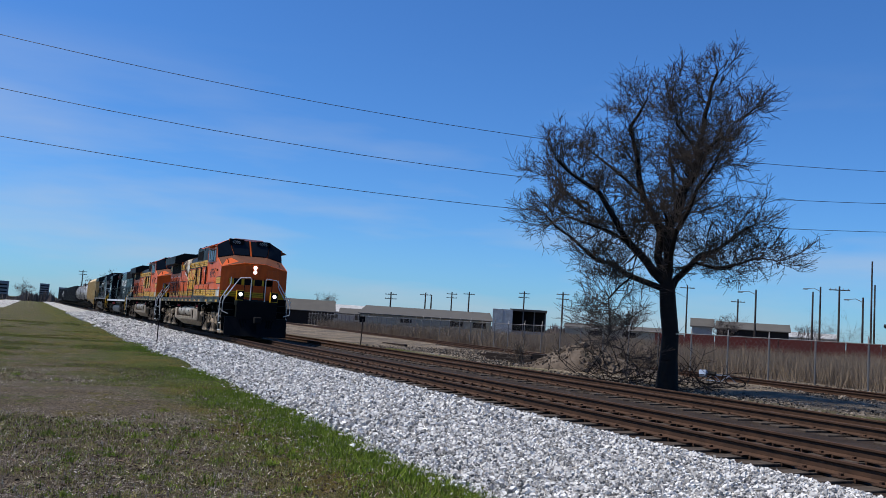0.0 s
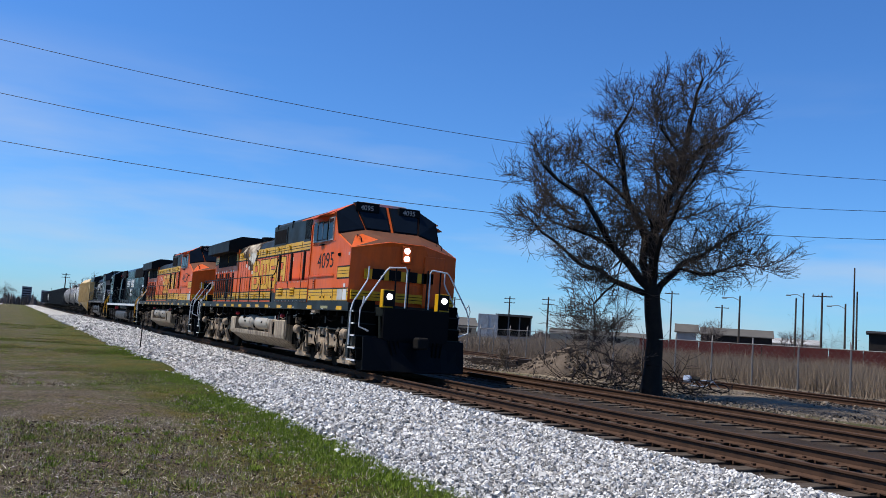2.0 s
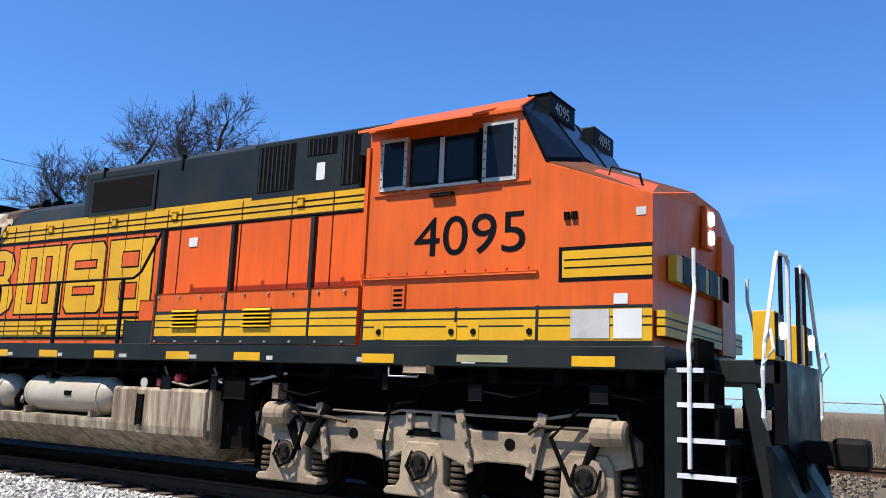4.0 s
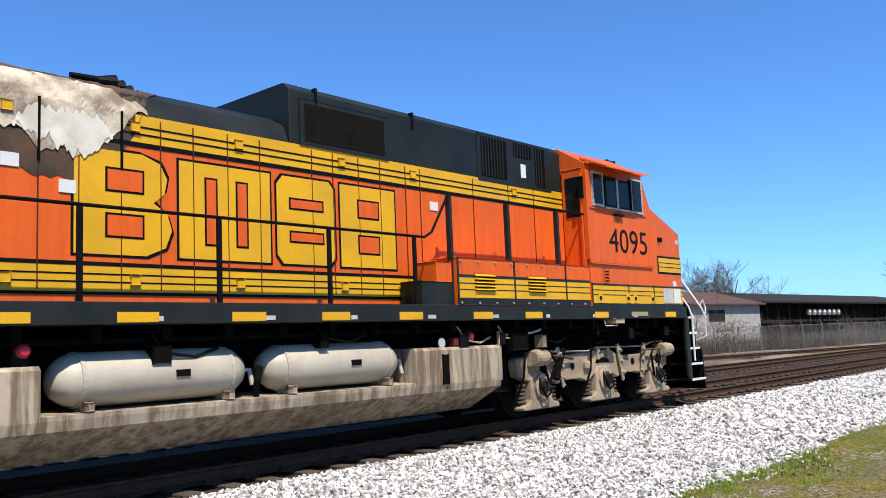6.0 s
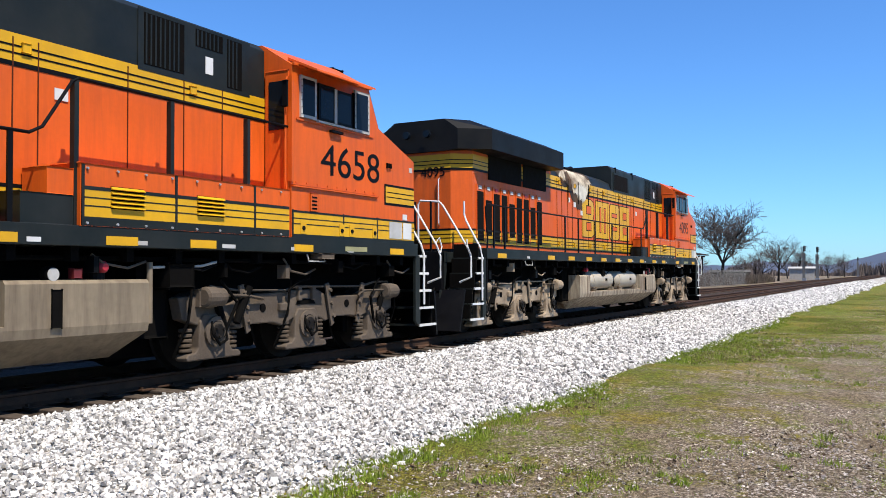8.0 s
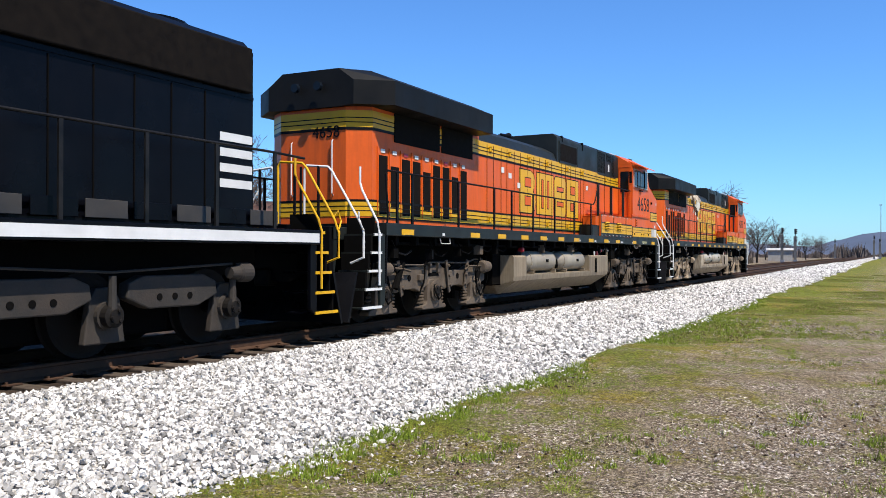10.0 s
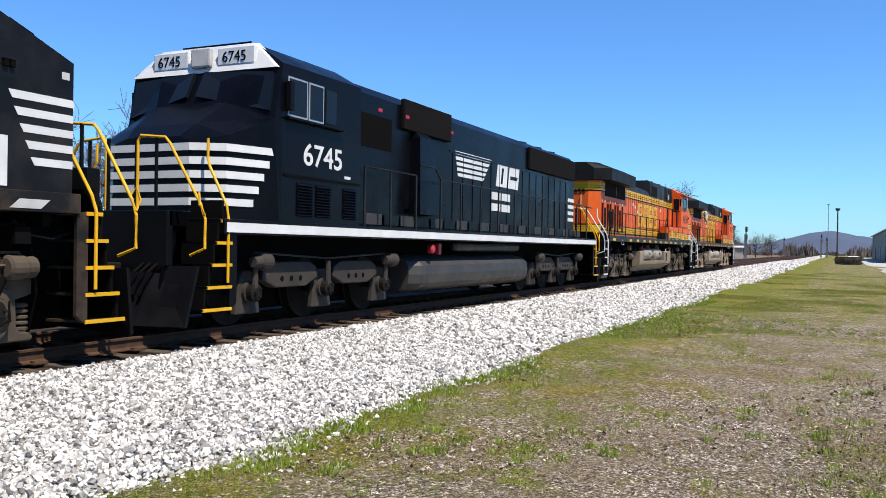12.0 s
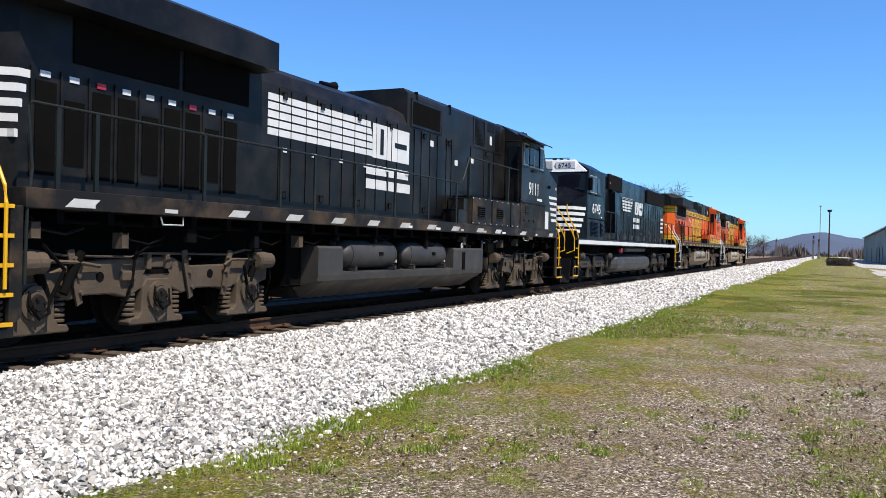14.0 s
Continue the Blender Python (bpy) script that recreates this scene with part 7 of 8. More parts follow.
blades("dry_weeds", x, y, np.full(n, -0.34), r_.uniform(0.7, 1.35, n) * (1.0 + 0.3 * (y - 31) / 40 + 0.25 * np.sin(x * 0.7) * np.sin(y * 0.5)), 0.011, 0.5, 92, WEED, "tall dry brown weeds beyond the fence", "weeds")
n = 60000
x = r_.uniform(28, 150, n)
y = np.interp(x, [28, 40, 58, 75, 120, 150], [33, 31, 27.5, 23.5, 20.5, 20]) + 0.3 + np.abs(r_.normal(0, 1.5, n))
blades("dry_weeds", x, y, np.full(n, -0.34), r_.uniform(0.4, 1.6, n), 0.014, 0.5, 93, BRUSH, "dry grey weeds and vines along the fence", "weeds")


def shrub(x, y, h, seed, material=BRUSH, z=-0.34):
    rnd = random.Random(seed)
    segs = []
    for k in range(9):
        a = k * 0.7 + rnd.random()
        grow(segs, Vector((rnd.gauss(0, 0.15), rnd.gauss(0, 0.15), 0)), Vector((math.cos(a) * 0.5, math.sin(a) * 0.5, 1)).normalized(), h * rnd.uniform(0.5, 0.9), 0.02, 2, rnd, 0.22, 0.05, (4, 6), 0.55)
    t = thing("shrub", pose(x, y, z), "leafless grey-brown shrub against the fence", "shrub")
    tubes_mesh("stem", [(a, b, max(r0, 0.008), max(r1, 0.007)) for a, b, r0, r1, k in segs], material, t, 3)["kind"] = "stuff"


for i, (az, d, h) in enumerate([(-52, 52, 3.2), (-54, 54, 3.4), (-56, 55, 3.2), (-57.5, 56, 3.5), (-59.3, 58, 2.6), (-62.0, 60, 2.8), (-64.8, 62, 3.8), (-67, 64, 3.2), (-69.5, 72, 2.5), (-48, 48, 3.5), (-45, 46, 3.2), (-43, 45, 3.0), (-86, 280, 5), (-87.5, 320, 5), (-74, 100, 3.0), (-76.5, 108, 3.5), (39.5, 120, 5.5), (67.2, 150, 3.5), (51, 34, 1.6), (59, 40, 1.2)]):
    x_, y_ = polar(az, d)
    shrub(x_, y_, h, 300 + i)

# ---- fences ----
GALV = mat("weathered_galvanised_steel", (0.20, 0.19, 0.18), 0.6, metal=0.3, vary=0.2)


def chain_fence(name, line, h, step, label, wire=0.22):
    f = thing(name, Matrix(), label, "fence")
    P = [Vector((x, y, -0.34)) for x, y in line]
    lens = [0.0]
    for a, b in zip(P, P[1:]):
        lens.append(lens[-1] + (b - a).length)

    def at(s):
        for i in range(len(P) - 1):
            if s <= lens[i + 1] or i == len(P) - 2:
                return P[i].lerp(P[i + 1], (s - lens[i]) / (lens[i + 1] - lens[i]))
    s = 0.0
    while s < lens[-1]:
        p = at(s)
        part("post", tube([p, p + Vector((0, 0, h)), p + Vector((-0.12, 0.12, h + 0.3))], [0.04, 0.04, 0.02], 6), GALV, f)
        s += step
    part("top_rail", tube([p + Vector((0, 0, h)) for p in P], 0.02, 5), GALV, f)
    segs = []
    s = 0.0
    while s < lens[-1] - h:
        a, b = at(s), at(s + h)
        segs.append((a + Vector((0, 0, 0.05)), b + Vector((0, 0, h)), 0.003, 0.003))
        segs.append((a + Vector((0, 0, h)), b + Vector((0, 0, 0.05)), 0.003, 0.003))
        s += wire
    ob = tubes_mesh("wire_mesh", segs, GALV, f, 3)
    ob["kind"] = "stuff"
    return f


chain_fence("chain_link_fence", [(-150, 44), (-100, 38.0), (-75, 34.0), (-55, 31.6), (-40, 30.4), (-24, 30.0), (0, 30.2), (22, 31.0)], 1.9, 2.6, "chain-link fence with steel posts before a weedy field", 0.3)
chain_fence("chain_link_fence", [(24, 33), (40, 31), (58, 27.2), (75, 23.2), (100, 20.6), (120, 19.8)], 1.9, 2.8, "chain-link fence overgrown with dry vines", 0.07)

# ---- buildings and far things ----
CREAM = mat("cream_metal_siding", (0.38, 0.355, 0.28), 0.7, vary=0.1, scale=0.5, dirt=(0.3, 0.26, 0.2), dirt_amount=0.4)
WALLW = mat("peeling_white_wall", (0.446, 0.432, 0.403), 0.85, vary=0.15, scale=0.8, dirt=(0.28, 0.23, 0.19), dirt_amount=0.6)
RUST = mat("rusty_sheet_roof", (0.10, 0.052, 0.040), 0.85, vary=0.4, scale=0.7, dirt=(0.20, 0.15, 0.13), dirt_amount=0.5)
ROOFG = mat("grey_shingle_roof", (0.125, 0.115, 0.10), 0.9, vary=0.2, scale=0.8)
DARKW = mat("near_black_brown", (0.03, 0.025, 0.022), 0.9, vary=0.4)
REDW = mat("faded_red_wall", (0.12, 0.026, 0.022), 0.8, vary=0.25, scale=0.4, dirt=(0.12, 0.055, 0.045), dirt_amount=0.6)
BLUEG = mat("pale_blue_siding", (0.30, 0.36, 0.42), 0.7, vary=0.15)
CONC = mat("far_concrete", (0.26, 0.28, 0.32), 0.85, vary=0.15, scale=0.05)
WOODP = mat("weathered_pole_wood", (0.07, 0.055, 0.045), 0.9, vary=0.3)
DIRTP = mat("brown_soil_and_rubble", (0.13, 0.098, 0.072), 0.95, vary=0.4, scale=3, dirt=(0.25, 0.20, 0.155), dirt_amount=0.7, bump=1.0, bump_scale=14)
TIMBER = mat("old_creosoted_timber", (0.04, 0.03, 0.025), 0.9, vary=0.4)


def gable_house(name, label, x, y, turn, w, d, eave, ridge, wall_m, roof_m, windows, win_m=None, over=0.3):
    """Gabled building: origin at the middle of its front, w along the front, d deep, ridge along the front."""
    h = thing(name, pose(x, y, -0.34, 0, 0, turn), label, "building")
    part("wall", prism([(0, 0), (d, 0), (d, eave), (d / 2, ridge), (0, eave)], -w / 2, w / 2, "x"), wall_m, h)
    for s in (0, 1):
        e0, e1 = ((-over, eave - over * (ridge - eave) / (d / 2)), (d / 2, ridge + 0.02)) if s == 0 else ((d + over, eave - over * (ridge - eave) / (d / 2)), (d / 2, ridge + 0.02))
        part("roof", prism([e0, e1, (e1[0], e1[1] + 0.12), (e0[0], e0[1] + 0.12)], -w / 2 - over, w / 2 + over, "x"), roof_m, h)
    for u0, u1, z0, z1 in windows:
        fr = part("window", box(u0, u1, -0.05, 0.0, z0, z1), wall_m, h)
        part("pane", box(u0 + 0.08, u1 - 0.08, -0.055, -0.05, z0 + 0.08, z1 - 0.08), win_m or DARKW, fr)
    return h


# low white building with a rusted roof, then an open ruined shed
gable_house("building", "low white building with a rusted sheet roof", 71.5, 36.0, -8, 31, 11, 4.3, 5.7, WALLW, RUST, [(-9.5, -7.2, 2.6, 3.9), (-7.0, -2.0, 2.5, 3.7), (0.5, 3.5, 2.4, 3.8), (6, 9, 2.5, 3.8)], over=0.5)
gable_house("building", "pale blue shed end beside the white building", 51.0, 40.0, -8, 9, 9, 4.6, 5.6, BLUEG, RUST, [])


def shed():
    s = thing("open_shed", pose(122, 35.5, -0.34, 0, 0, -4), "ruined open timber shed with a dark roof", "shed")
    part("roof", prism([(-1, 4.6), (8, 6.2), (17, 4.6), (17, 4.8), (8, 6.45), (-1, 4.8)], -34, 34, "x"), DARKW, s)
    part("gable", prism([(-0.5, 4.65), (8, 6.15), (16.5, 4.65)], -33.9, -33.6, "x"), BLUEG, s)
    rnd = random.Random(5)
    for i in range(24):
        u = -33.3 + i * 2.9
        for v in (0, 8, 16):
            part("post", box(u - 0.12, u + 0.12, v - 0.12, v + 0.12, 0, 4.6 if v != 8 else 6.1), DARKW, s)
        part("beam", box(u - 0.08, u + 0.08, -0.5, 16.5, 4.3, 4.6), DARKW, s)
        if i % 2:
            part("brace", tube([(u, 0, 3.0), (u + rnd.uniform(-1, 1.2), 0, 4.5)], 0.08, 4), DARKW, s)
    # dark sheet added partway in, standing in for the shade inside
    part("shade_sheet", box(-33.5, 33.5, 5.0, 5.2, 0, 5.3), DARKW, s)
    for i in range(110):
        u, v = rnd.uniform(-33, 33), rnd.uniform(-0.3, 4)
        part("fallen_beam", tube([(u, v, rnd.uniform(0, 2.5)), (u + rnd.uniform(-2, 2), v + rnd.uniform(-0.5, 0.5), rnd.uniform(1.5, 4.4))], 0.08, 4), DARKW, s)
    part("rail_beam", box(-33.5, 33.5, -0.15, 0.15, 2.4, 2.7), DARKW, s)
    for i in range(7):
        part("insulator", drum((-14 + i * 1.5, -0.4, 3.2), "z", 0.7, [(0, 0.25), (0.5, 0.35), (1, 0.2)], 8), GRIMEW, s)


shed()
# low metal building with a white bay, seen past the lead locomotive
gx_, gy_ = polar(65.5, 118)
gable_house("building", "low cream metal building with a wide shallow gable", gx_, gy_, 64, 18, 22, 2.3, 3.5, CREAM, ROOFG, [(3.2, 5.2, 1.2, 2.1), (6.4, 8.4, 1.2, 2.1), (-3.5, -1.8, 1.3, 2.0)])
gx_, gy_ = polar(60.4, 112)
w_ = thing("loading_bay", pose(gx_, gy_, -0.34, 0, 0, 60), "white metal loading bay wall", "building")
part("wall", box(-1.3, 1.3, 0, 8, 0, 4.0, 0.02), GRIMEW, w_)
part("rib", box(-0.02, 0.02, -0.03, 0, 0, 4.0), WALLW, w_)
gx_, gy_ = polar(58.7, 113)
w_ = thing("loading_dock", pose(gx_, gy_, -0.34, 0, 0, 58), "dark open loading dock with a flat roof", "building")
part("roof", box(-2.4, 2.4, -0.5, 8, 3.9, 4.15), ROOFG, w_)
part("wall", box(-2.3, 2.3, 3, 8, 0, 3.9), DARKW, w_)
for k in range(4):
    part("post", box(-2.2 + k * 1.45, -2.05 + k * 1.45, 0, 0.15, 0, 3.9), GALV, w_)
part("dock", box(-2.3, 2.3, 0, 3, 0, 1.3), CONC, w_)
for az, d, w, dp, ev, rg, wm, rm, lab in (
        (73.3, 150, 9, 8, 2.4, 4.2, DARKW, ROOFG, "small dark house with a hipped grey roof"), (71.0, 165, 8, 8, 2.6, 3.9, WALLW, GRIMEW, "small white house with a pale roof"),
        (69.3, 140, 9, 7, 2.2, 3.0, WALLW, ROOFG, "low white outbuilding with a grey roof"), (53.2, 150, 16, 8, 2.5, 3.1, CREAM, ROOFG, "low cream shed far beyond the field"),
        (47.6, 130, 2.8, 4, 3.7, 4.7, WALLW, ROOFG, "white house behind the tree"), (44.6, 135, 10, 8, 3.6, 4.6, DARKW, ROOFG, "dark shed far beyond the field"),
        (41.9, 160, 12, 8, 3.2, 4.0, WALLW, GRIMEW, "long white roofed building far off"), (36.3, 100, 2.8, 4, 4.2, 4.4, DARKW, DARKW, "dark metal bin beyond the wall")):
    gx_, gy_ = polar(az, d)
    gable_house("building", lab, gx_, gy_, az, w, dp, ev, rg, wm, rm, [(-w * 0.25, -w * 0.1, 1.2, 2.2), (w * 0.1, w * 0.25, 1.2, 2.2)] if d < 170 and w > 4 else [])
x0_, y0_ = polar(50.5, 92)
x1_, y1_ = polar(28, 92)
rw_ = thing("red_wall", Matrix(), "long faded red metal wall beyond the weedy field", "wall")
d_ = Vector((x1_ - x0_, y1_ - y0_, 0))
for i in range(12):
    a, b = Vector((x0_, y0_, 0)) + d_ * (i / 12), Vector((x0_, y0_, 0)) + d_ * ((i + 1) / 12 - 0.002)
    nrm = Vector((-d_.y, d_.x, 0)).normalized() * 0.15
    part("panel", prism([(a.x, a.y), (b.x, b.y), (b.x + nrm.x, b.y + nrm.y), (a.x + nrm.x, a.y + nrm.y)], -0.4, 1.75 + i * 0.03 + (i % 3) * 0.05, "z"), REDW, rw_)


def pole(az, d, top, label="weathered wooden utility pole", arm=1, lamp=False, r=0.13, m=None):
    x, y = polar(az, d)
    p = thing("utility_pole", pose(x, y, -0.36, 0, 0, az), label, "pole")
    part("shaft", tube([(0, 0, 0), (0, 0, top)], [r * 1.2, r * 0.8], 8), m or WOODP, p)
    for k in range(arm):
        part("crossarm", box(-1.1, 1.1, -0.06, 0.06, top - 0.5 - k * 0.8, top - 0.38 - k * 0.8), m or WOODP, p)
        for u in (-0.95, -0.4, 0.4, 0.95):
            part("insulator", drum((u, 0, top - 0.38 - k * 0.8), "z", 0.14, [(0, 0.04), (1, 0.05)], 6), GRIMEW, p)
    if lamp:
        part("lamp_arm", tube([(0, 0, top - 0.6), (-0.8, 0, top - 0.2), (-1.6, 0, top - 0.3)], 0.04, 5), GALV, p)
        part("lamp_head", box(-2.1, -1.5, -0.15, 0.15, top - 0.42, top - 0.28, 0.03), GALV, p)
    return p


for az, d, el, arm, lamp in ((67.9, 160, 1.87, 2, 0), (65.6, 170, 1.98, 1, 0), (65.2, 135, 1.86, 0, 0), (63.85, 180, 2.14, 2, 0), (62.7, 170, 2.21, 1, 0), (59.05, 170, 2.48, 2, 0), (56.5, 150, 2.59, 2, 0), (45.5, 150, 2.73, 1, 0), (44.45, 110, 3.38, 0, 1), (48.6, 140, 3.47, 1, 0), (41.17, 120, 3.4, 0, 0), (40.75, 120, 3.73, 0, 1), (39.7, 110, 3.8, 1, 0), (38.4, 115, 3.18, 0, 1), (37.95, 130, 5.36, 0, 0), (37.78, 130, 3.95, 0, 0), (35.0, 120, 3.6, 1, 0), (87.25, 260, 1.85, 2, 0)):
    pole(az, d, 1.63 + d * math.tan(radians(el)), arm=arm, lamp=bool(lamp), r=0.12 if d < 150 else 0.15)

# three power lines that cross over the tracks on two poles
CABLE = mat("black_cable", (0.02, 0.02, 0.022), 0.6)
A_, B_ = Vector((-54.5, -14.0, 0)), Vector((-37.9, 63.0, 0))
for i, (za, zm, zb) in enumerate(((17.0, 13.3, 14.6), (13.95, 10.7, 12.5), (10.95, 8.65, 10.4))):
    pts = []
    for k in range(33):
        t = k / 32
        p = A_.lerp(B_, t)
        z = za * (1 - t) + zb * t - 4 * t * (1 - t) * ((za + zb) / 2 - zm)
        pts.append((p.x, p.y, z))
    tagged(part("power_line", tube(pts, 0.018, 5), CABLE), "sagging black power line over the tracks", "cable", "power lines")
for P_, top in ((A_, 17.4), (B_, 15.0)):
    p_ = thing("utility_pole", pose(P_.x, P_.y, -0.5), "tall wooden pole that carries the power lines", "pole")
    part("shaft", tube([(0, 0, 0), (0, 0, top)], [0.2, 0.13], 8), WOODP, p_)
    for z in (top - 0.45, top - 2.95, top - 5.4):
        part("bracket", box(-0.05, 0.3, -0.05, 0.05, z, z + 0.1), GALV, p_)

# ---- things beside the tracks ----


def rubble_pile():
    rnd = random.Random(8)
    n, m = 28, 10
    v, f = [], []
    for j in range(m + 1):
        for i in range(n):
            a = 2 * math.pi * i / n
            r = (1 - j / m)
            k = 1 + 0.16 * math.sin(3 * a + 1) + 0.1 * math.sin(7 * a)
            h = 1.15 * (1 - r ** 1.3)
            v.append((2.3 * r * k * math.cos(a) + rnd.gauss(0, 0.05), 1.7 * r * k * math.sin(a) + rnd.gauss(0, 0.05), h + rnd.gauss(0, 0.035) - (0.06 if j == 0 else 0)))
    for j in range(m):
        for i in range(n):
            f.append((j * n + i, j * n + (i + 1) % n, (j + 1) * n + (i + 1) % n, (j + 1) * n + i))
    t = thing("rubble_pile", pose(-29.6, 20.7, -0.33, 0, 0, 40), "heap of brown soil and broken stones", "rubble")
    raw("mound", v, f, DIRTP, t, smooth=True)
    r_ = np.random.RandomState(6)
    k = 900
    a, q = r_.uniform(0, 6.28, k), np.sqrt(r_.uniform(0, 1.1, k))
    sv, sf = scatter_stones(2.3 * q * np.cos(a), 1.7 * q * np.sin(a), 1.15 * (1 - np.minimum(q, 1) ** 1.3), r_.uniform(0.03, 0.12, k), 7)
    raw("stone", sv, sf, DIRTP, t)["kind"] = "stuff"


rubble_pile()


def timber_stack(x, y, turn, rows, label):
    t = thing("timber_stack", pose(x, y, -0.33, 0, 0, turn), label, "timber")
    rnd = random.Random(int(x * 7))
    z = 0.0
    for n in rows:
        for k in range(n):
            o = (k - (n - 1) / 2) * 0.27 + rnd.uniform(-0.02, 0.02)
            part("tie", box(-1.25 + rnd.uniform(-0.15, 0.15), 1.25 + rnd.uniform(-0.15, 0.15), o - 0.115, o + 0.115, z, z + 0.17, 0.012), TIMBER, t)
        z += 0.172


timber_stack(-32.6, 21.6, 50, (4, 4, 3), "stack of old dark railway ties beside the rubble")
timber_stack(-36.4, 21.4, 30, (3, 2), "few old dark railway ties on the ground")
timber_stack(-39.5, 22.6, 25, (2,), "two old railway ties lying on the dirt")
timber_stack(-50.5, 21.0, 10, (1,), "single old tie lying on the dirt")
timber_stack(38.0, 20.5, -5, (1, 1), "old dark tie lying beside the tracks")

p_ = thing("marker_post", pose(-37.9, 4.95, -0.5), "thin rusty steel marker post at the ballast edge", "post")
part("shaft", box(-0.035, 0.035, -0.02, 0.02, 0, 1.25, 0.005), STEEL, p_)
p_ = thing("sign_post", pose(-47.8, 17.7, -0.36), "thin post with a small square black sign seen from behind", "sign")
part("shaft", tube([(0, 0, 0), (0.05, 0.02, 1.6)], 0.04, 6), WOODP, p_)
part("plate", box(-0.02, 0.02, -0.17, 0.17, 1.4, 1.75), BLACK, p_)

BIKEB = mat("pale_blue_cloth", (0.35, 0.42, 0.55), 0.8)


def bicycle():
    # tipped over so that it looks low enough from the camera
    b = thing("bicycle", pose(-23.4, 22.4, -0.28, 62, 0, 32), "dark bicycle with pale bags tipped over by the siding", "bicycle")
    for x in (-0.5, 0.52):
        pts = [(x + 0.33 * math.cos(a * math.pi / 12), 0, 0.35 + 0.33 * math.sin(a * math.pi / 12)) for a in range(25)]
        part("tyre", tube(pts, 0.025, 6), BLACK, b)
    for p0, p1 in (((-0.5, 0, 0.35), (-0.15, 0, 0.85)), ((-0.5, 0, 0.35), (0.0, 0, 0.33)), ((0.0, 0, 0.33), (-0.15, 0, 0.85)), ((0.0, 0, 0.33), (0.38, 0, 0.8)), ((-0.15, 0, 0.8), (0.36, 0, 0.86)), ((0.52, 0, 0.35), (0.36, 0, 0.98))):
        part("frame_tube", tube([p0, p1], 0.018, 6), BIKEB, b)
    part("handlebar", tube([(0.3, -0.28, 1.0), (0.38, -0.1, 1.02), (0.38, 0.1, 1.02), (0.3, 0.28, 1.0)], 0.014, 6), BLACK, b)
    part("saddle", box(-0.3, -0.02, -0.07, 0.07, 0.88, 0.95, 0.02), BLACK, b)
    part("bag", box(-0.62, -0.36, -0.12, 0.12, 0.76, 0.95, 0.04), BIKEB, b)


bicycle()


def brush_heap():
    """Broken branches fallen between the rubble and the tree."""
    rnd = random.Random(31)
    segs = []
    for _ in range(60):
        p = Vector((rnd.gauss(0, 1.3), rnd.gauss(0, 0.7), rnd.uniform(0, 0.3)))
        grow(segs, p, Vector((rnd.gauss(0, 1), rnd.gauss(0, 1), rnd.uniform(0.0, 0.9))).normalized(), rnd.uniform(0.6, 1.6), 0.02, 1, rnd, 0.2, -0.04, (3, 5), 0.6)
    t = thing("brush_heap", pose(-22.9, 18.6, -0.32, 0, 0, 45), "heap of broken dry branches at the foot of the tree", "brush heap")
    tubes_mesh("twig_tangle", [(a, b, max(r0, 0.006), max(r1, 0.005)) for a, b, r0, r1, k in segs], BARK, t, 3)["kind"] = "stuff"


brush_heap()

# ---- line-side signals and far end ----
SIGB = mat("signal_black", (0.012, 0.012, 0.013), 0.5)


def signal(az, d, top, heads, label):
    x, y = polar(az, d)
    s = thing("railway_signal", pose(x, y, -0.3, 0, 0, 90), label, "signal", "railway signals")
    part("mast", tube([(0, 0, 0), (0, 0, top - 0.5)], 0.09, 8), GALV, s)
    part("base", box(-0.35, 0.35, -0.35, 0.35, 0, 0.5, 0.03), CONC, s)
    part("ladder", box(-0.25, 0.25, 0.3, 0.34, 0.5, top - 1.5), GALV, s)
    for k in range(heads):
        z = top - 0.65 - k * 1.35
        hd = part("head", box(-0.12, 0.12, -0.3, 0.3, z - 0.5, z + 0.5, 0.08), SIGB, s)
        part("target", drum((0, 0.0, z), "x", -0.05, [(2.4, 0.48), (3.4, 0.48)], 16), SIGB, hd)
        for j in range(3):
            part("visor", drum((-0.16, 0, z - 0.3 + 0.3 * j), "x", -0.2, [(0, 0.1), (1, 0.1)], 10), SIGB, hd)
    return s


signal(-84.7, 165, 6.2, 2, "two-headed railway signal on a steel mast")
signal(-83.95, 168, 6.5, 3, "three-headed railway signal on a steel mast")
signal(-86.93, 290, 6.2, 1, "single-headed railway signal beside the far track")
signal(-89.05, 285, 7.2, 2, "two-headed railway signal beside the near track")
signal(-89.35, 300, 6.4, 2, "two-headed railway signal farther down the line")
x_, y_ = polar(-84.4, 200)
gable_house("signal_hut", "small white signal hut beside the tracks", x_, y_ + 2, -84, 5, 3, 2.4, 2.7, WALLW, GRIMEW, [])
x_, y_ = polar(-79.6, 150)
gable_house("building", "low pale building behind the fence", x_, y_, -80, 6, 5, 1.6, 1.95, CREAM, ROOFG, [(-3, -1.5, 0.8, 1.6)])
x_, y_ = polar(-89.42, 330)
p_ = thing("radio_mast", pose(x_, y_, -0.5), "thin steel radio mast with a small top", "mast")
part("shaft", tube([(0, 0, 0), (0, 0, 18.6)], [0.16, 0.08], 6), GALV, p_)
part("top", box(-0.4, 0.4, -0.4, 0.4, 18.4, 18.7, 0.05), GALV, p_)
x_, y_ = polar(-89.94, 250)
p_ = thing("light_pole", pose(x_, y_, -0.5), "tall dark pole with a lamp cluster", "pole")
part("shaft", tube([(0, 0, 0), (0, 0, 13.3)], [0.22, 0.15], 8), WOODP, p_)
part("lamp_cluster", drum((0, 0, 12.8), "z", 0.7, [(0, 0.2), (0.3, 0.55), (1, 0.6)], 8), SIGB, p_)


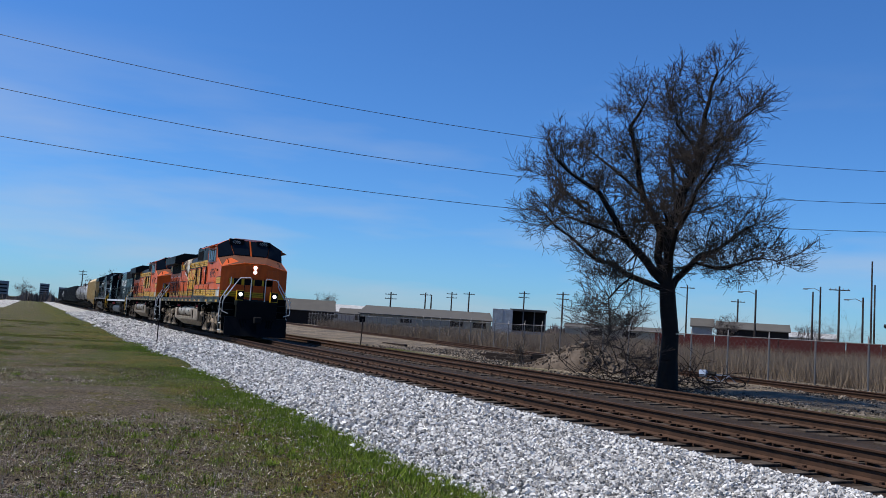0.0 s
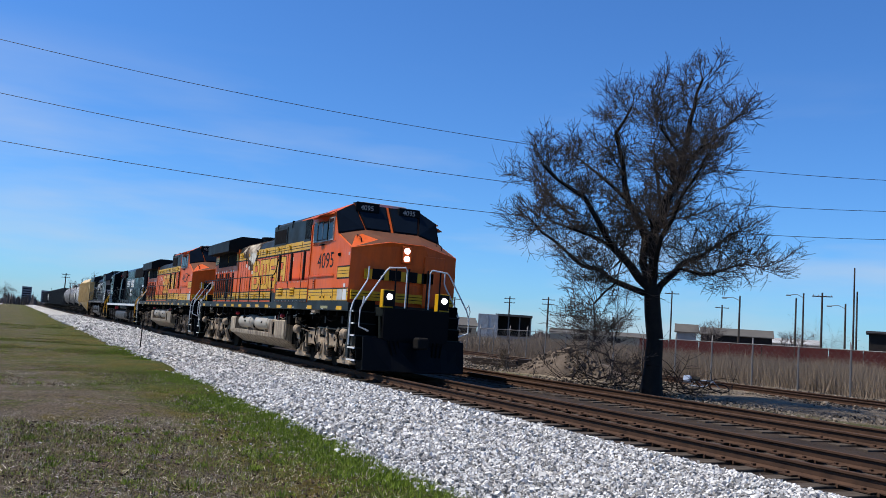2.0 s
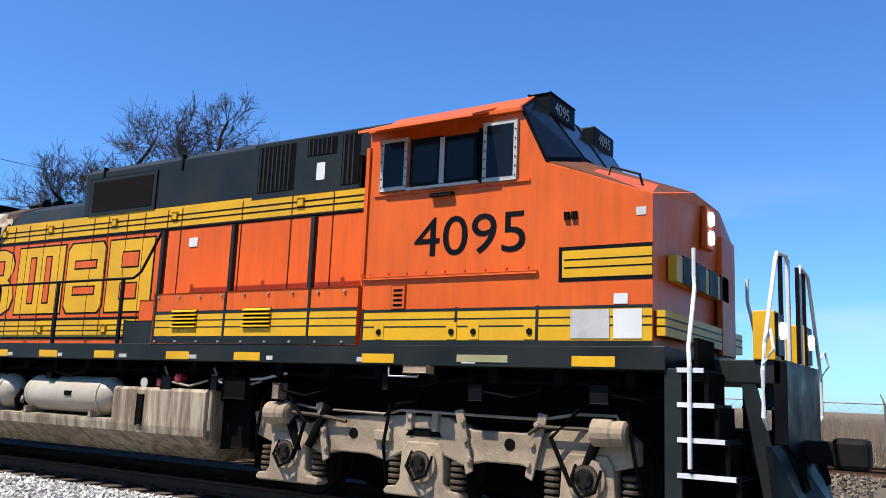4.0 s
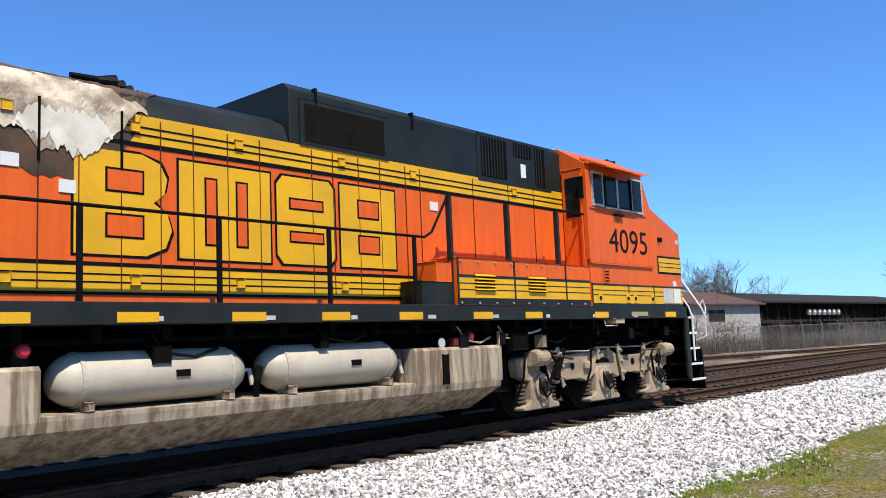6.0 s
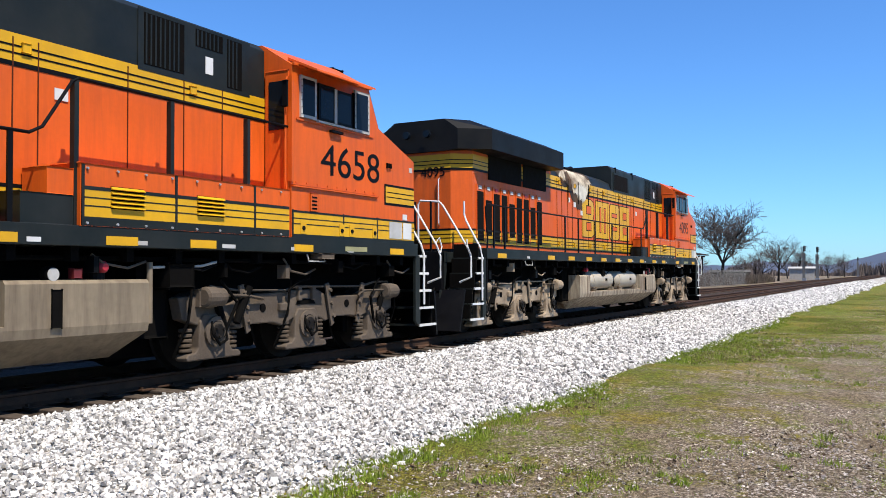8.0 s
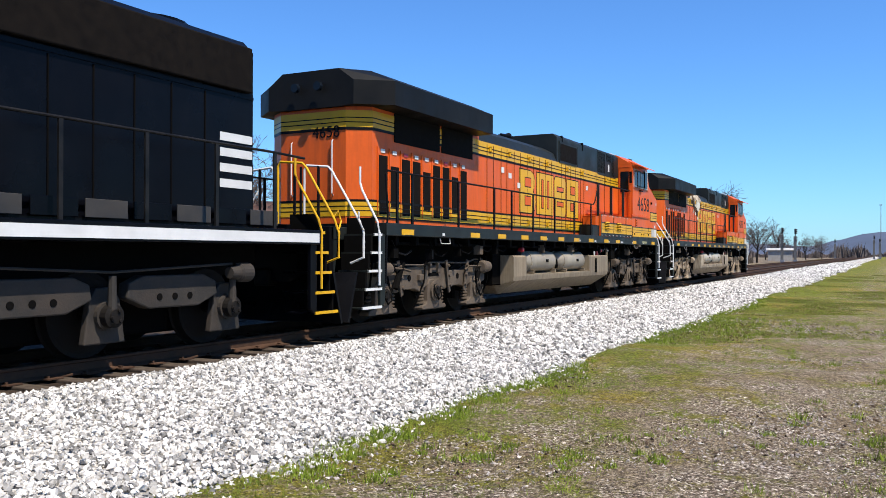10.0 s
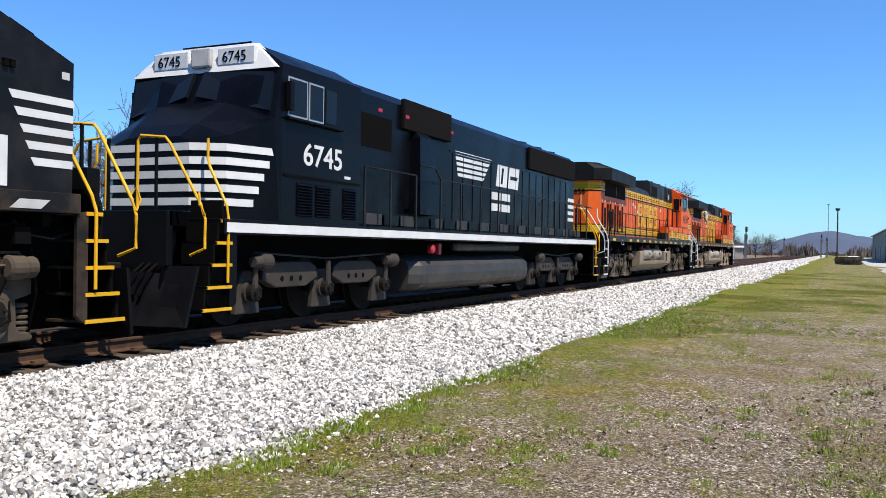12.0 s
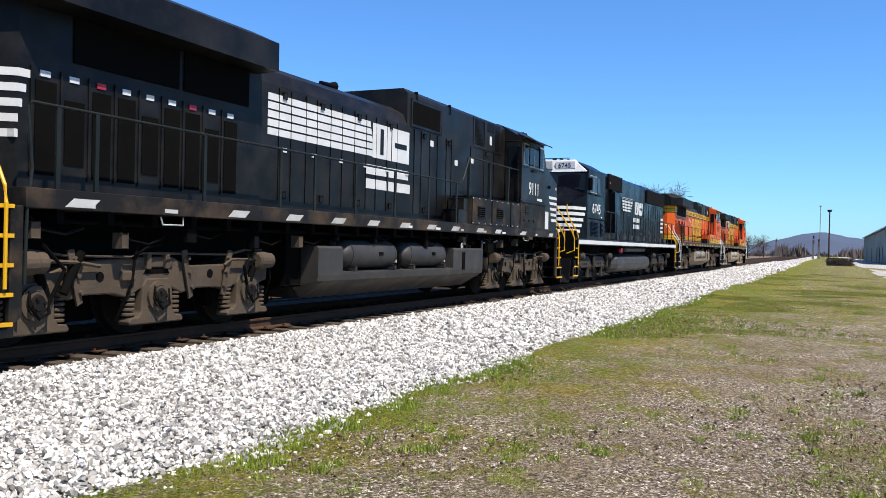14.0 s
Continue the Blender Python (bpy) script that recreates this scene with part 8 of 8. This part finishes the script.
def pallets():
    t = thing("tie_stack", pose(143, -1.45, -0.52, 0, 0, 84), "low stack of old railway ties in the grass", "timber")
    rnd = random.Random(9)
    for k in range(6):
        for i in range(11):
            o = -1.7 + i * 0.33 + rnd.uniform(-0.04, 0.04)
            if k % 2:
                o2 = -1.1 + (i % 8) * 0.3
                part("tie", box(-1.75 + rnd.uniform(-0.2, 0.2), 1.75 + rnd.uniform(-0.2, 0.2), o2, o2 + 0.22, k * 0.2, k * 0.2 + 0.18), TIE, t)
            else:
                part("tie", box(o, o + 0.23, -1.3 + rnd.uniform(-0.15, 0.15), 1.3 + rnd.uniform(-0.15, 0.15), k * 0.2, k * 0.2 + 0.18), TIE, t)


pallets()
SIDING = mat("grey_corrugated_siding", (0.30, 0.31, 0.29), 0.6, vary=0.12, scale=0.3, dirt=(0.2, 0.19, 0.16), dirt_amount=0.5)


def warehouse():
    w = thing("warehouse", Matrix(), "long grey metal warehouse with a shallow gable", "building")
    part("wall", prism([(-9.6, -0.55), (-9.6, 6.3), (-24, 8.6), (-38, 6.3), (-38, -0.55)], 170, 298, "x"), SIDING, w)
    part("roof", prism([(-9.0, 6.25), (-24, 8.65), (-24, 8.9), (-9.0, 6.5)], 169.5, 298.5, "x"), GRIMEW, w)
    part("roof", prism([(-38.6, 6.25), (-24, 8.65), (-24, 8.9), (-38.6, 6.5)], 169.5, 298.5, "x"), GRIMEW, w)
    for i in range(32):
        x = 172 + i * 4
        part("siding_rib", box(x - 0.06, x + 0.06, -9.62, -9.54, -0.5, 6.2), SIDING, w)
    for x in (192, 203, 214, 240, 270):
        dr = part("door", box(x, x + 3.2, -9.6, -9.5, -0.5, 2.9), SIGB, w)


warehouse()
strip("gravel_road", 60, 600, 120, [(-3.8, -0.50), (-4.4, -0.46), (-8.6, -0.46), (-9.2, -0.52)], BED, "pale gravel track beside the warehouse", "road")
strip("gravel_road", -500, -60, 120, [(-3.4, -0.50), (-4.0, -0.45), (-9.0, -0.45), (-9.6, -0.52)], BED, "pale gravel track beside the field", "road")

# blue haze of the distance is put into the hill's colour
HILL = mat("haze_blue_hill", (0.085, 0.11, 0.165), 0.95, vary=0.15, scale=0.004)
WOODS = mat("far_bare_woods", (0.15, 0.12, 0.105), 0.95, vary=0.3, scale=0.05)
island(WOODS, 0.55, 1.35)


def hills():
    v, f = [], []
    n = 80
    for i in range(n + 1):
        az = -74 - 34 * i / n
        el = 0.55 + 0.62 * math.exp(-((az + 90) / 3.2) ** 2) + 0.10 * math.exp(-((az + 88.2) / 0.5) ** 2) + 0.12 * math.sin(az * 0.9) + 0.05 * math.sin(az * 2.3) + 0.02 * math.sin(az * 7)
        for d, e in ((2400, -0.3), (2700, el * 0.6), (3000, el), (3200, -0.3)):
            x, y = polar(az, d)
            v.append((x, y, 1.27 + d * math.tan(radians(e))))
    for i in range(n):
        for k in range(3):
            a = i * 4 + k
            f.append((a, a + 4, a + 5, a + 1))
    tagged(raw("hills", v, f, HILL, smooth=True), "low wooded ridge on the horizon, coloured blue for haze", "hills", kind="structure")


hills()
# far bare woods round the horizon: upright twigs and clumps
r_ = np.random.RandomState(17)
n = 42000
az = np.concatenate([r_.uniform(-97, -40, n // 2), r_.uniform(30, 96, n // 2)])
d = r_.uniform(380, 620, n)
hgt = r_.uniform(1.5, 4.5, n) * (1.0 + 0.5 * np.sin(az * 1.7) + 0.35 * np.sin(az * 5.1))
hgt = np.where(az > 0, hgt * 0.8, hgt)
keep = (np.abs(az + 90) > 1.2) | (d > 520)
az, d, hgt = az[keep], d[keep], np.maximum(hgt[keep], 0.8)
blades("far_woods", -np.sin(np.radians(az)) * d, np.cos(np.radians(az)) * d, np.full(len(az), -0.5), hgt, 0.45, 0.35, 18, WOODS, "distant strip of bare brown woods", "woods")

for az, d, w, h_ in ((91.75, 900, 16, 15), (89.3, 1300, 12, 21), (88.25, 1350, 12, 18)):
    x_, y_ = polar(az, d)
    t = thing("tower_block", pose(x_, y_, -0.5, 0, 0, az), "distant grey tower block in haze", "building")
    part("wall", box(-w / 2, w / 2, -w / 2, w / 2, 0, h_), CONC, t)
    for k in range(int(h_ / 3.2)):
        part("window", box(-w * 0.42, w * 0.42, -w / 2 - 0.05, -w / 2, 1.2 + k * 3.2, 2.6 + k * 3.2), DARKW, t)

# ---- movement ----
S_ROWS = [(0.0, -40.09), (0.5, -35.34), (1.0, -30.6), (1.5, -25.87), (2.0, -21.17), (2.5, -16.5), (3.5, -7.2), (4.5, 2.02), (5.0, 6.64), (5.5, 11.29), (6.0, 16.04), (6.5, 20.77), (7.0, 25.57), (7.5, 30.5), (8.0, 35.3), (8.5, 40.04), (9.0, 44.81), (10.0, 54.3), (11.0, 63.75), (11.5, 68.48), (12.0, 73.32), (12.5, 78.07), (13.0, 82.74), (13.5, 87.44), (14.0, 92.12)]


def motions():
    for vehicle, offset, turned in TRAIN:
        walk(vehicle, [(t, pose(s + offset, TRACK_Y, 0, 0, 0, 180 if turned else 0)) for t, s in S_ROWS])
    ts, ss = zip(*S_ROWS)
    step = 2 / 30
    for wheel, place, heading, radius in WHEELS:
        rows = []
        for k in range(int(14 / step) + 1):
            t = k * step
            turn = math.degrees(float(np.interp(t, ts, ss)) / radius) * heading
            rows.append((t, Matrix.Translation(place) @ pose(0, 0, 0, 0, turn % 360, 0)))
        walk(wheel, rows)


motions()
